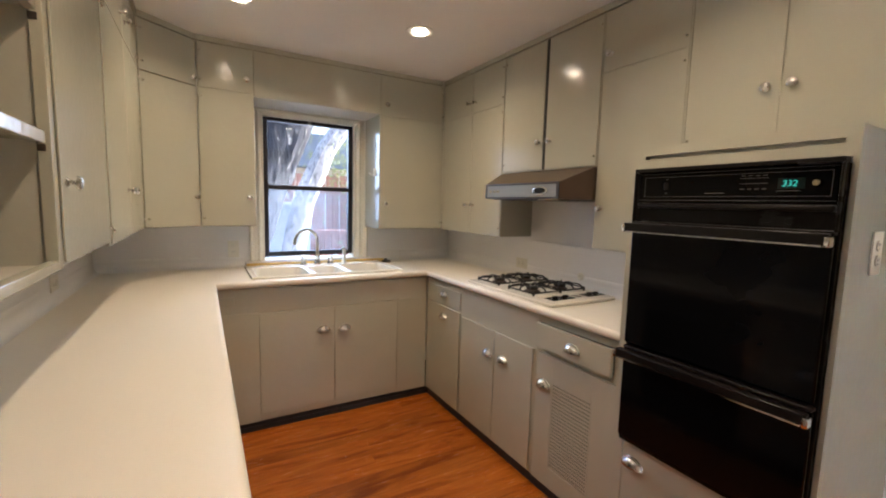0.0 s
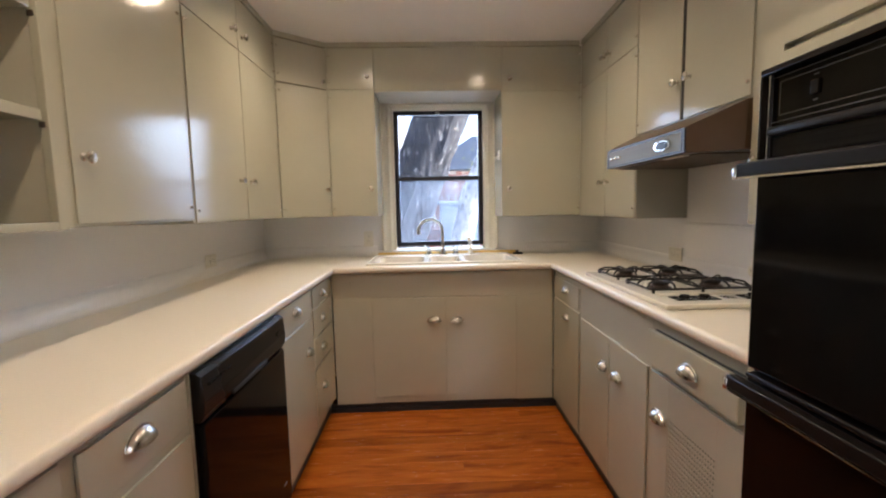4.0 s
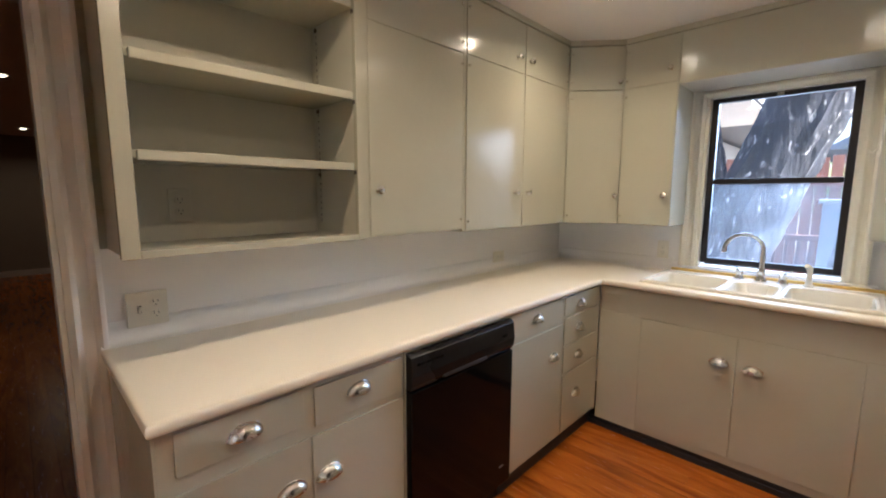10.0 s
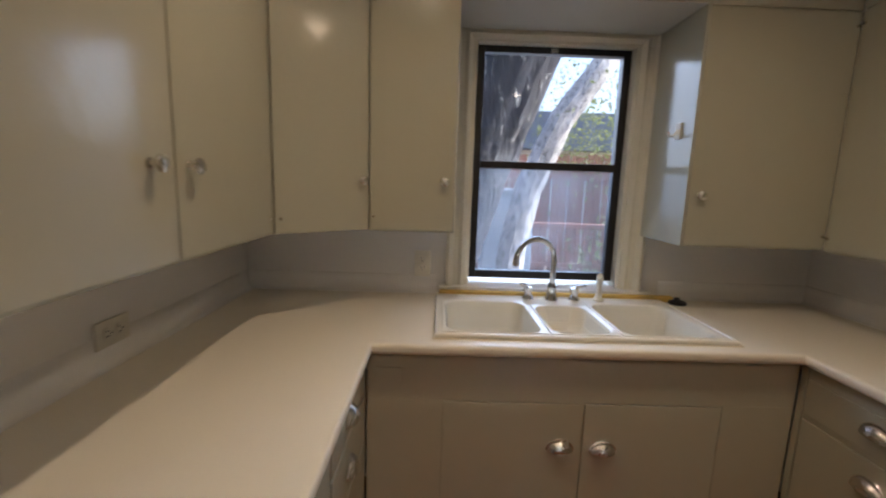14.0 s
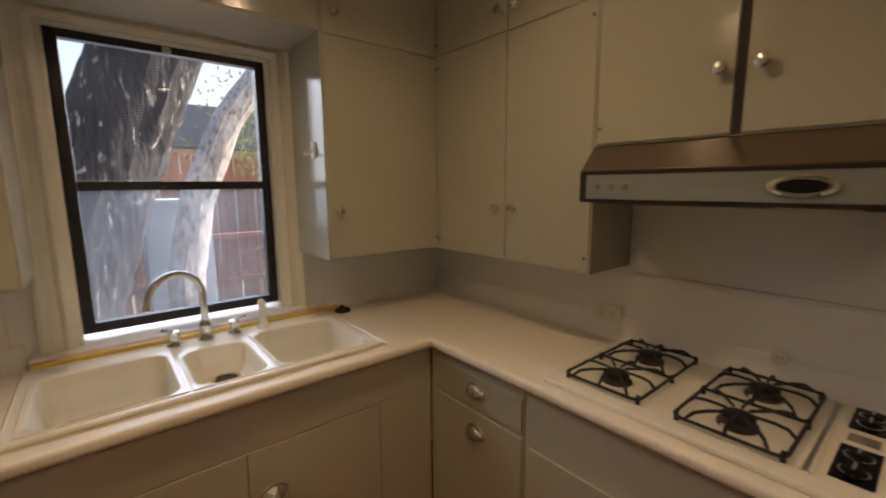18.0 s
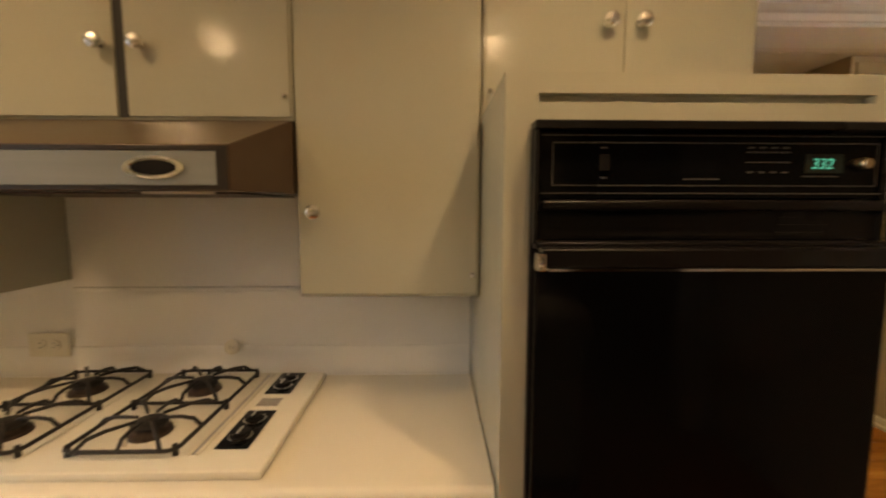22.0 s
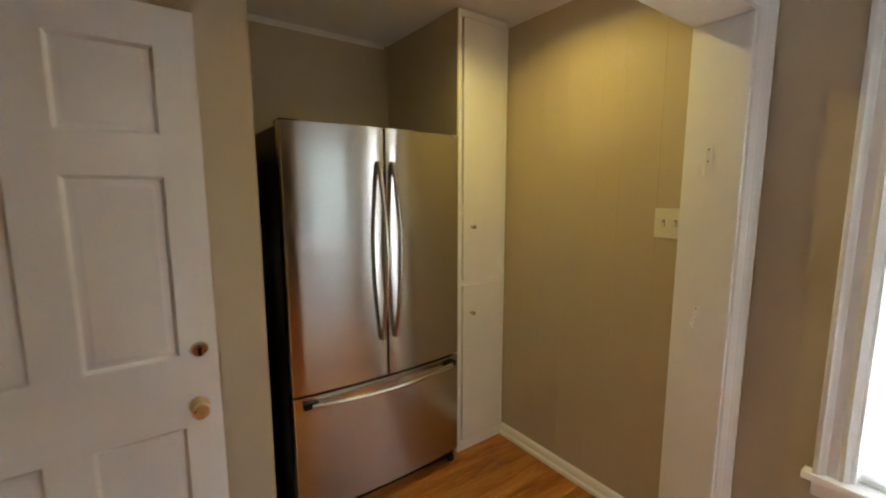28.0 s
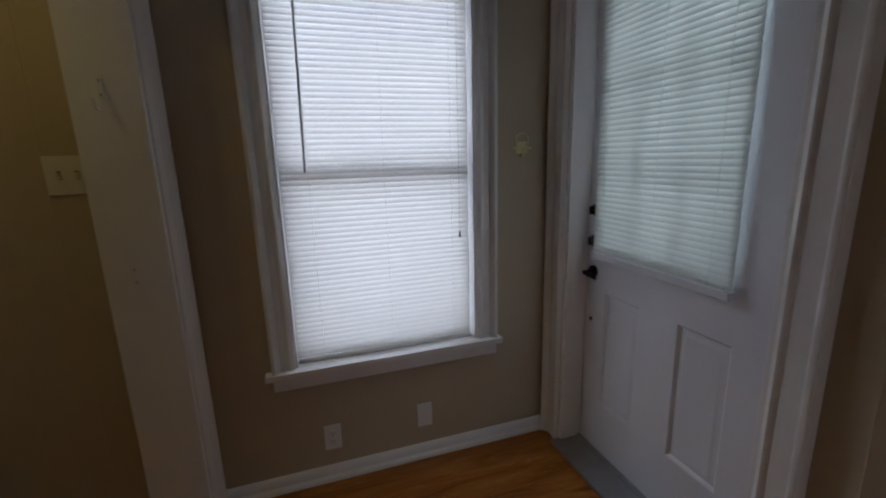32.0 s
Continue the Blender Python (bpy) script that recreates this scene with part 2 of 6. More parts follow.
def brushed(name, color, rough=0.2, across=(1, 7, 0.25), upright=0.25, aniso=0.85):
    """Brushed steel: fine grain, with glints drawn out across it."""
    m, t, b = nodes_of(name)
    L = t.links
    geo = t.nodes.new("ShaderNodeNewGeometry")
    mp = t.nodes.new("ShaderNodeMapping")
    mp.inputs["Scale"].default_value = across
    L.new(geo.outputs["Position"], mp.inputs["Vector"])
    n = put(t, "ShaderNodeTexNoise", Scale=3.0, Detail=1.0)
    L.new(mp.outputs["Vector"], n.inputs["Vector"])
    rr = t.nodes.new("ShaderNodeMapRange")
    rr.inputs["To Min"].default_value, rr.inputs["To Max"].default_value = rough - 0.015, rough + 0.015
    L.new(n.outputs["Fac"], rr.inputs["Value"])
    L.new(rr.outputs["Result"], b.inputs["Roughness"])
    b.inputs["Base Color"].default_value = (*color, 1)
    b.inputs["Metallic"].default_value = 1.0
    b.inputs["Anisotropic"].default_value = aniso
    b.inputs["Anisotropic Rotation"].default_value = upright
    tg = t.nodes.new("ShaderNodeTangent")
    tg.direction_type, tg.axis = "RADIAL", "Z"
    L.new(tg.outputs["Tangent"], b.inputs["Tangent"])
    return m


def clear_glass(name, tint=(1, 1, 1), rough=0.0, haze=0.0):
    """A thin pane: mostly see-through, with gloss by Fresnel, and a film of dust."""
    m, t, b = nodes_of(name)
    L = t.links
    t.nodes.remove(b)
    out = t.nodes["Material Output"]
    tr = t.nodes.new("ShaderNodeBsdfTransparent")
    tr.inputs["Color"].default_value = (*tint, 1)
    gl = t.nodes.new("ShaderNodeBsdfGlossy")
    gl.inputs["Roughness"].default_value = 0.02
    fr = t.nodes.new("ShaderNodeFresnel")
    mix = t.nodes.new("ShaderNodeMixShader")
    L.new(fr.outputs["Fac"], mix.inputs["Fac"])
    L.new(tr.outputs["BSDF"], mix.inputs[1])
    L.new(gl.outputs["BSDF"], mix.inputs[2])
    last = mix.outputs["Shader"]
    if haze:
        df = t.nodes.new("ShaderNodeBsdfTranslucent")
        df.inputs["Color"].default_value = (0.85, 0.9, 1.0, 1)
        nz = put(t, "ShaderNodeTexNoise", Scale=6.0, Detail=5.0)
        geo = t.nodes.new("ShaderNodeNewGeometry")
        L.new(geo.outputs["Position"], nz.inputs["Vector"])
        mr = t.nodes.new("ShaderNodeMapRange")
        mr.inputs["From Min"].default_value, mr.inputs["From Max"].default_value = 0.3, 0.7
        mr.inputs["To Min"].default_value, mr.inputs["To Max"].default_value = haze * 0.6, haze * 1.4
        L.new(nz.outputs["Fac"], mr.inputs["Value"])
        mx = t.nodes.new("ShaderNodeMixShader")
        L.new(mr.outputs["Result"], mx.inputs["Fac"])
        L.new(last, mx.inputs[1])
        L.new(df.outputs["BSDF"], mx.inputs[2])
        last = mx.outputs["Shader"]
    L.new(last, out.inputs["Surface"])
    return m


def sheer(name, color, through_part=0.5, rough=0.6):
    """Thin white plastic or cloth that daylight shines through."""
    m, t, b = nodes_of(name)
    L = t.links
    out = t.nodes["Material Output"]
    b.inputs["Base Color"].default_value = (*color, 1)
    b.inputs["Roughness"].default_value = rough
    tl = t.nodes.new("ShaderNodeBsdfTranslucent")
    tl.inputs["Color"].default_value = (*color, 1)
    mix = t.nodes.new("ShaderNodeMixShader")
    mix.inputs["Fac"].default_value = through_part
    L.new(b.outputs["BSDF"], mix.inputs[1])
    L.new(tl.outputs["BSDF"], mix.inputs[2])
    L.new(mix.outputs["Shader"], out.inputs["Surface"])
    return m


SAGE = paint("sage_gloss_paint", (0.455, 0.446, 0.36), rough=0.135, var=0.03, scale=1.8, grain=34, bump=0.035)
SAGE_IN = paint("sage_flat_paint", (0.47, 0.455, 0.385), rough=0.5, var=0.05, scale=2.0, grain=45, bump=0.03)
# near-black colour that stands for the shade inside a door gap
SHADOW_GAP = plain("gap_shade_paint", (0.03, 0.028, 0.024), rough=0.8)
CEIL = paint("ceiling_paint", (0.78, 0.76, 0.73), rough=0.85, var=0.03, scale=1.2, grain=120, bump=0.12)
SPLASH = paint("white_backsplash_paint", (0.8, 0.79, 0.775), rough=0.32, var=0.03, scale=1.5, grain=50, bump=0.02)
TAN = paint("tan_wall_paint", (0.5, 0.42, 0.295), rough=0.6, var=0.04, scale=1.4, grain=90, bump=0.08)
TRIM = paint("white_trim_paint", (0.82, 0.815, 0.8), rough=0.33, var=0.02, scale=4, grain=60, bump=0.02, dirt_or_dapple=(0.66, 0.63, 0.58), dirt_or_dapple_amount=0.04)
CREAM_TRIM = paint("aged_cream_trim_paint", (0.7, 0.67, 0.56), rough=0.35, var=0.05, scale=5, grain=60, bump=0.04, dirt_or_dapple=(0.5, 0.45, 0.33), dirt_or_dapple_amount=0.2)
COUNTER = paint("cream_laminate", (0.8, 0.755, 0.66), rough=0.34, var=0.02, scale=1.4, grain=260, bump=0.01, dirt_or_dapple=(0.72, 0.66, 0.55), dirt_or_dapple_amount=0.1)
PORCELAIN = paint("white_enamel", (0.82, 0.79, 0.7), rough=0.14, var=0.03, scale=5, grain=50, bump=0.0, dirt_or_dapple=(0.66, 0.58, 0.42), dirt_or_dapple_amount=0.12)
CAULK = paint("yellowed_caulk", (0.72, 0.5, 0.13), rough=0.6, var=0.15, scale=18, grain=120, bump=0.2, dirt_or_dapple=(0.72, 0.62, 0.36), dirt_or_dapple_amount=0.5)
CHROME = plain("polished_chrome", (0.78, 0.78, 0.78), rough=0.1, metal=1.0)
NICKEL = paint("satin_nickel", (0.66, 0.64, 0.6), rough=0.26, var=0.05, scale=20, grain=200, bump=0.01, metal=1.0)
BRASSY = paint("worn_chrome_brass", (0.72, 0.62, 0.45), rough=0.22, var=0.1, scale=30, grain=200, bump=0.01, metal=1.0)
BLACK = paint("black_appliance_glass", (0.003, 0.003, 0.0035), rough=0.08, var=0.1, scale=2, grain=30, bump=0.0, spec=0.12)
BLACK_SATIN = paint("black_appliance_enamel", (0.012, 0.011, 0.011), rough=0.26, var=0.1, scale=3, grain=60, bump=0.01, spec=0.15)
BLACK_TRIM = paint("polished_black_trim", (0.006, 0.005, 0.005), rough=0.36, var=0.1, scale=3, grain=60, bump=0.0, spec=0.2)
IRON = paint("cast_iron_enamel", (0.009, 0.007, 0.006), rough=0.5, var=0.3, scale=25, grain=150, bump=0.2)
BURNT = paint("burnt_burner_metal", (0.07, 0.05, 0.04), rough=0.45, var=0.4, scale=60, grain=200, bump=0.2, metal=0.6)
RUBBER = plain("black_rubber", (0.012, 0.012, 0.012), rough=0.6)
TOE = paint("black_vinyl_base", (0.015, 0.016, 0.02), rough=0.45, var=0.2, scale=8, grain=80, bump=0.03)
STEEL = brushed("brushed_stainless", (0.52, 0.505, 0.485))
STEEL_H = plain("satin_steel_handle", (0.66, 0.645, 0.62), rough=0.2, metal=1.0)
HOOD_BROWN = paint("bronze_hood_enamel", (0.09, 0.058, 0.036), rough=0.3, var=0.15, scale=4, grain=70, bump=0.02, metal=0.2)
HOOD_RIM = paint("dark_bronze_rim", (0.022, 0.016, 0.012), rough=0.35, var=0.15, scale=4, grain=70, bump=0.02, metal=0.2)
HOOD_FACE = paint("hood_satin_face", (0.25, 0.262, 0.25), rough=0.55, var=0.12, scale=6, grain=160, bump=0.01, metal=0.3, spec=0.2, stretch=(1, 0.2, 4))
IVORY = paint("ivory_plastic", (0.73, 0.7, 0.6), rough=0.35, var=0.03, scale=20, grain=100, bump=0.0)
SLOT = plain("slot_and_gap_dark", (0.03, 0.028, 0.025), rough=0.6)
FRAME_BRONZE = paint("dark_bronze_aluminium", (0.022, 0.02, 0.02), rough=0.38, var=0.15, scale=10, grain=100, bump=0.01, metal=0.3)
GLASS = clear_glass("window_glass", (0.97, 0.98, 1.0), haze=0.003)
SCREEN_GLASS = clear_glass("hazy_window_glass", (0.74, 0.78, 0.85), haze=0.05)
BLIND = sheer("white_blind_slat", (0.84, 0.83, 0.8), 0.52, 0.5)
SHADE = sheer("white_door_blind", (0.76, 0.78, 0.75), 0.45, 0.6)
CORD = plain("grey_wand_plastic", (0.25, 0.24, 0.24), rough=0.4)
FLOOR = wood_floor("orange_pine_boards", (0.21, 0.04, 0.004), (0.41, 0.108, 0.009), (0.52, 0.16, 0.016), spread=(0.82, 1.1))
FLOOR_B = wood_floor("light_oak_boards", (0.22, 0.072, 0.012), (0.4, 0.15, 0.025), (0.5, 0.215, 0.042))
FLOOR_C = wood_floor("golden_oak_boards", (0.22, 0.072, 0.012), (0.4, 0.15, 0.025), (0.5, 0.215, 0.042), stretch=(5.5, 0.8, 5.5))
JOINT = plain("floor_joint_dark", (0.03, 0.012, 0.006), rough=0.7)
THRESH = paint("aluminium_threshold", (0.4, 0.41, 0.43), rough=0.4, var=0.1, scale=12, grain=120, bump=0.03, metal=0.8)
DOOR_WHITE = paint("white_door_paint", (0.78, 0.77, 0.75), rough=0.4, var=0.03, scale=3, grain=80, bump=0.03)
DOOR_STEEL = paint("cool_white_steel_door_paint", (0.78, 0.8, 0.845), rough=0.42, var=0.02, scale=3, grain=80, bump=0.02)
CASE_BRASS = paint("aged_brass", (0.55, 0.42, 0.2), rough=0.3, var=0.15, scale=30, grain=200, bump=0.02, metal=1.0)
OILBLACK = paint("oil_rubbed_bronze", (0.02, 0.017, 0.015), rough=0.35, var=0.2, scale=25, grain=120, bump=0.02, metal=0.7)
LAMP_GLOW = plain("lamp_glow", (0.9, 0.85, 0.75), rough=0.5, emit=(1.0, 0.82, 0.56), power=5.0)
LAMP_TRIM = plain("lamp_trim_white", (0.75, 0.72, 0.66), rough=0.35)
REFLECTOR = plain("lamp_reflector", (0.8, 0.76, 0.68), rough=0.25, metal=0.6)
LED = plain("green_digits", (0.02, 0.1, 0.08), rough=0.4, emit=(0.1, 1.0, 0.72), power=0.085)
DISPLAY = plain("display_window", (0.01, 0.018, 0.018), rough=0.12)
LINE = plain("printed_silver_line", (0.08, 0.077, 0.073), rough=0.4)

# ---- plan, in metres ----
XL, XR, YB = -0.24, 2.28, 3.57          # kitchen: left wall, right wall, window wall
XO, XO2 = 2.50, 2.68                    # wall of the wide opening, both faces
YN, XD = -1.53, 1.00                    # nook: blind window's wall, outside door's wall
YS = -0.32                              # wall behind the kitchen's entry
YA, YA2, XA = -1.48, 0.92, 3.62         # alcove: switch wall, far wall, fridge wall
XA2 = 4.36                              # back of the fridge recess
ZC = 2.346                               # ceiling
CT = 0.93                               # worktop
WT = 0.14                               # wall thickness


def wall_with_hole(axis, at, thick, a0, a1, z1, holes, z0=0.0):
    """Boxes of a wall across axis from at to at + thick; holes (b0, b1, zlow, zhigh), in order along it."""
    out, here = [], a0

    def add(b0, b1, lo, hi):
        if b1 - b0 > 1e-4 and hi - lo > 1e-4:
            out.append((at, at + thick, b0, b1, lo, hi) if axis == "x" else (b0, b1, at, at + thick, lo, hi))

    for b0, b1, lo, hi in holes:
        add(here, b0, z0, z1)
        add(b0, b1, z0, lo)
        add(b0, b1, hi, z1)
        here = b1
    add(here, a1, z0, z1)
    return [(min(p[0], p[1]), max(p[0], p[1]), min(p[2], p[3]), max(p[2], p[3]), p[4], p[5]) for p in out]


# openings
KW = (0.712, 1.433, 0.965, 2.015)          # kitchen window x0 x1 z0 z1
NW = (1.372, 2.157, 0.538, 2.005)         # nook window
ED = (-1.405, -0.52, 0.0, 2.03)        # outside door, along y
LD = (-0.20, 0.635, 0.0, 1.99)          # doorway to the living room, along y
OP = (-1.432, 0.537, 0.0, 2.036)           # wide opening, along y

structure("wall_north", B(*wall_with_hole("y", YB, 0.16, XL - WT, 5.0, 2.7, [KW])), SPLASH, "white painted kitchen wall around the sink window", "wall")
structure("wall_west", B(*wall_with_hole("x", XL, -WT, YS - WT, YB, 2.7, [LD])), SAGE_IN, "sage painted kitchen wall behind the long worktop", "wall")
structure("backsplash_left", B((XL + 0.0006, XL + 0.0045, 0.722, YB - 0.001, CT, 1.2425)), SPLASH, "white panel behind the long worktop", "backsplash")
structure("wall_east", B((XR, XO2, 0.60, YB, 0, 2.7)), SPLASH, "white painted kitchen wall behind the cooktop", "wall")
WALL_OPENING = structure("wall_opening", B(*wall_with_hole("x", XO, XO2 - XO, YN, 0.60, 2.7, [OP])), TAN, "beige panelled wall with a wide cased opening", "wall")
structure("wall_nook_window", B(*wall_with_hole("y", YN, -0.16, XD - 0.20, XO2, 2.7, [NW])), TAN, "beige wall with the blind-covered window", "wall")
structure("wall_outside_door", B(*wall_with_hole("x", XD, -0.18, YN, YS, 2.7, [ED])), TAN, "beige wall around the outside door", "wall")
structure("wall_entry", B((XL - WT, XD - 0.18, YS - WT, YS, 0, 2.7)), TAN, "beige wall behind the kitchen entry", "wall")
WALL_SWITCH = structure("wall_alcove_switch", B((XO2, 5.0, YA - 0.16, YA, 0, 2.7)), TAN, "tan board wall of the fridge alcove", "wall")
structure("wall_fridge_strip", B((XA, XA2, -0.158, YA2, 0, 2.7)), TAN, "tan wall beside the refrigerator", "wall")
structure("wall_recess_back", B((XA2, XA2 + 0.14, YA, YA2, 0, 2.7)), TAN, "tan back wall of the refrigerator recess", "wall")
structure("wall_alcove_far", B((XO2, XA, YA2, YA2 + 0.14, 0, 2.7)), TAN, "tan far wall of the alcove", "wall")
structure("ceiling", B((XL - WT, 5.0, YN - 0.2, YB + 0.16, ZC, ZC + 0.1)), CEIL, "white painted plaster ceiling", "ceiling")
structure("subfloor", B((XL - WT, 5.0, YN - 0.2, YB + 0.16, -0.12, -0.024)), JOINT, "dark bed under the floor boards", "floor")

# living room seen through the doorway
DARK_WALL = paint("grey_living_wall_paint", (0.34, 0.31, 0.27), rough=0.7, var=0.05, scale=1.5, grain=60, bump=0.05)
structure("wall_living_far", B((-8.85, -8.7, -4.0, 4.0, 0, 2.7)), DARK_WALL, "dim far wall of the living room", "wall")
structure("wall_living_north", B((-8.7, XL - WT, 3.2, 3.34, 0, 2.7)), DARK_WALL, "dim side wall of the living room", "wall")
structure("wall_living_south", B(*wall_with_hole("y", -3.3, -0.14, -8.7, XL - WT, 2.7, [])), DARK_WALL, "dim side wall of the living room", "wall")
structure("wall_living_near", B((XL - WT - 0.02, XL - WT - 0.004, -3.3, LD[0] - 0.12, 0, 2.7), (XL - WT - 0.02, XL - WT - 0.004, LD[1] + 0.12, 3.2, 0, 2.7)), DARK_WALL, "dim near wall of the living room", "wall")
structure("ceiling_living", B((-8.85, XL - WT, -3.4, 3.34, ZC + 0.02, ZC + 0.1)), CEIL, "white living room ceiling", "ceiling")
structure("subfloor_living", B((-8.85, XL - WT, -3.4, 3.34, -0.12, -0.024)), JOINT, "dark bed under the living room boards", "floor")
structure("baseboard_living", B((-8.7, -8.684, -3.3, 3.2, 0, 0.1), bevel=0.003), TRIM, "white living room baseboard", "baseboard")

# ---- trim ----
def casing_profile(w, d=0.02):
    """Moulded casing section: (across, out)."""
    return [(0, 0), (w, 0), (w, d * 1.6), (w - 0.004, d * 1.7), (w - 0.014, d * 1.65), (w - 0.019, d * 1.25), (w - 0.027, d * 1.05), (w - 0.031, d * 0.72), (0.032, d * 0.72), (0.026, d * 0.92), (0.017, d), (0.011, d * 0.82), (0.005, d * 0.62), (0, d * 0.5)]


def casing(name, axis, at, out, b0, b1, ztop, w, material, label, zlow=0.0, left=True, right=True, d=0.02, head=0.0):
    """Mitred casing round an opening b0..b1: two legs and a head, one mesh. out: +1 or -1, the side it stands on."""
    bms = []

    def solid(section, lo, hi, place):
        bm = bmesh.new()
        rows = []
        for h in (lo, hi):
            rows.append([bm.verts.new(place(u, v * out, h(u))) for u, v in section])
        bm.faces.new(rows[0])
        bm.faces.new(rows[1])
        n = len(section)
        for k in range(n):
            bm.faces.new((rows[0][k], rows[0][(k + 1) % n], rows[1][(k + 1) % n], rows[1][k]))
        bmesh.ops.recalc_face_normals(bm, faces=bm.faces[:])
        return bm

    def put3(b, o, z):
        return (at + o, b, z) if axis == "x" else (b, at + o, z)

    hw = head or w
    sec = casing_profile(w, d)
    if left:
        bms.append(solid(sec, lambda u: zlow, lambda u: ztop + u * hw / w, lambda u, v, h: put3(b0 - u, v, h)))
    if right:
        bms.append(solid(sec, lambda u: zlow, lambda u: ztop + u * hw / w, lambda u, v, h: put3(b1 + u, v, h)))
    bms.append(solid(casing_profile(hw, d), lambda u: b0 - (u * w / hw if left else 0), lambda u: b1 + (u * w / hw if right else 0), lambda u, v, h: put3(h, v, ztop + u)))
    return structure(name, join(*bms), material, label, "trim")


casing("trim_living_doorway", "x", XL, 1, LD[0], LD[1], LD[3], 0.092, TRIM, "white moulded casing of the living room doorway", d=0.022)
casing("trim_wide_opening", "x", XO, -1, OP[0], OP[1], OP[3], 0.064, TRIM, "white moulded casing of the wide opening", d=0.024, head=0.084)
casing("trim_kitchen_window", "y", YB, -1, KW[0] + 0.012, KW[1] - 0.012, KW[3] - 0.012, 0.085, CREAM_TRIM, "aged cream casing of the sink window", zlow=0.955, d=0.022)
casing("trim_nook_window", "y", YN, 1, NW[0], NW[1], NW[3], 0.088, TRIM, "white moulded casing of the blind window", zlow=0.542, d=0.022)
casing("trim_outside_door", "x", XD, 1, ED[0], ED[1], ED[3], 0.108, TRIM, "white moulded casing of the outside door", d=0.024)

# linings inside the openings
def lining(name, boxes, label):
    ob = tagged(new(name), label, "trim", kind="structure")
    for k, box in enumerate(boxes):
        part("head_board" if k == 2 else "side_board", B(box, bevel=0.002), TRIM, ob)


lining("jamb_wide_opening", ((XO - 0.004, XO2 + 0.004, OP[0], OP[0] + 0.016, 0, OP[3] - 0.016), (XO - 0.004, XO2 + 0.004, OP[1] - 0.016, OP[1], 0, OP[3] - 0.016), (XO - 0.004, XO2 + 0.004, OP[0], OP[1], OP[3] - 0.016, OP[3])), "white lining of the wide opening")
lining("jamb_living_doorway", ((XL - WT - 0.02, XL + 0.003, LD[0], LD[0] + 0.016, 0, LD[3] - 0.016), (XL - WT - 0.02, XL + 0.003, LD[1] - 0.016, LD[1], 0, LD[3] - 0.016), (XL - WT - 0.02, XL + 0.003, LD[0], LD[1], LD[3] - 0.016, LD[3])), "white lining of the living room doorway")
lining("jamb_outside_door", ((XD - 0.18, XD + 0.003, ED[0], ED[0] + 0.02, 0, ED[3] - 0.02), (XD - 0.18, XD + 0.003, ED[1] - 0.02, ED[1], 0, ED[3] - 0.02), (XD - 0.18, XD + 0.003, ED[0], ED[1], ED[3] - 0.02, ED[3]), (XD - 0.162, XD - 0.148, ED[0] + 0.02, ED[0] + 0.034, 0, ED[3] - 0.02)), "white lining of the outside doorway")


def baseboard(name, x0, x1, y0, y1, label):
    h = 0.067
    if abs(x1 - x0) > abs(y1 - y0):
        s = 1 if y1 > y0 else -1
        sec = [(y0, 0), (y0 + s * 0.026, 0), (y0 + s * 0.026, 0.016), (y0 + s * 0.015, 0.026), (y0 + s * 0.015, h - 0.014), (y0 + s * 0.009, h - 0.004), (y0, h)]
        bm = prism(sec, x0, x1, "x")
    else:
        s = 1 if x1 > x0 else -1
        sec = [(x0, 0), (x0 + s * 0.026, 0), (x0 + s * 0.026, 0.016), (x0 + s * 0.015, 0.026), (x0 + s * 0.015, h - 0.014), (x0 + s * 0.009, h - 0.004), (x0, h)]
        bm = prism(sec, y0, y1, "y")
    structure(name, bm, TRIM, label, "baseboard")


baseboard("baseboard_nook", XD + 0.03, XO - 0.004, YN, YN + 0.03, "white baseboard under the blind window")
baseboard("baseboard_switch_wall", XO2 + 0.004, 3.652, YA, YA + 0.03, "white baseboard of the switch wall")
baseboard("baseboard_fridge_strip", XA, XA - 0.03, -0.158, YA2, "white baseboard beside the refrigerator")
baseboard("baseboard_outside_door", XD, XD + 0.03, ED[1] + 0.11, YS, "white baseboard by the outside door")

# boards of the panelled walls
def boards(parent, boxes, bevel):
    for box in boxes:
        part("board", B(box, bevel=bevel), TAN, parent)


OP_BOARDS = (0.44, 0.30, 0.155, -0.085, -0.275, -0.51, -0.70, -0.92, -1.14, -1.33)
boards(WALL_OPENING, [(XO - 0.007, XO - 0.0005, b + 0.0018, a - 0.0018, OP[3] + 0.086, ZC - 0.028) for a, b in zip((0.60,) + OP_BOARDS, OP_BOARDS + (YN,))], 0.002)
SW_BOARDS = (2.685, 2.80, 2.97, 3.08, 3.25, 3.40, 3.50, 3.648)
boards(WALL_SWITCH, [(a + 0.0003, b - 0.0003, YA + 0.0005, YA + 0.004, 0.08, ZC - 0.03) for a, b in zip(SW_BOARDS, SW_BOARDS[1:])], 0.0006)
structure("trim_ceiling_cove", join(
    prism([(XO - 0.0075, ZC), (XO - 0.03, ZC), (XO - 0.0075, ZC - 0.028)], YN, 0.60, "y"),
    prism([(YA + 0.004, ZC), (YA + 0.03, ZC), (YA + 0.004, ZC - 0.028)], XO2, 3.65, "x"),
    prism([(XA2 - 0.003, ZC), (XA2 - 0.028, ZC), (XA2 - 0.003, ZC - 0.028)], -1.10, -0.15, "y")), CEIL, "small white cove along the ceiling", "trim")
structure("ceiling_alcove_beam", B((XA, XA2, YA, YA2, ZC - 0.003, ZC + 0.02)), CEIL, "white ceiling over the refrigerator", "ceiling")

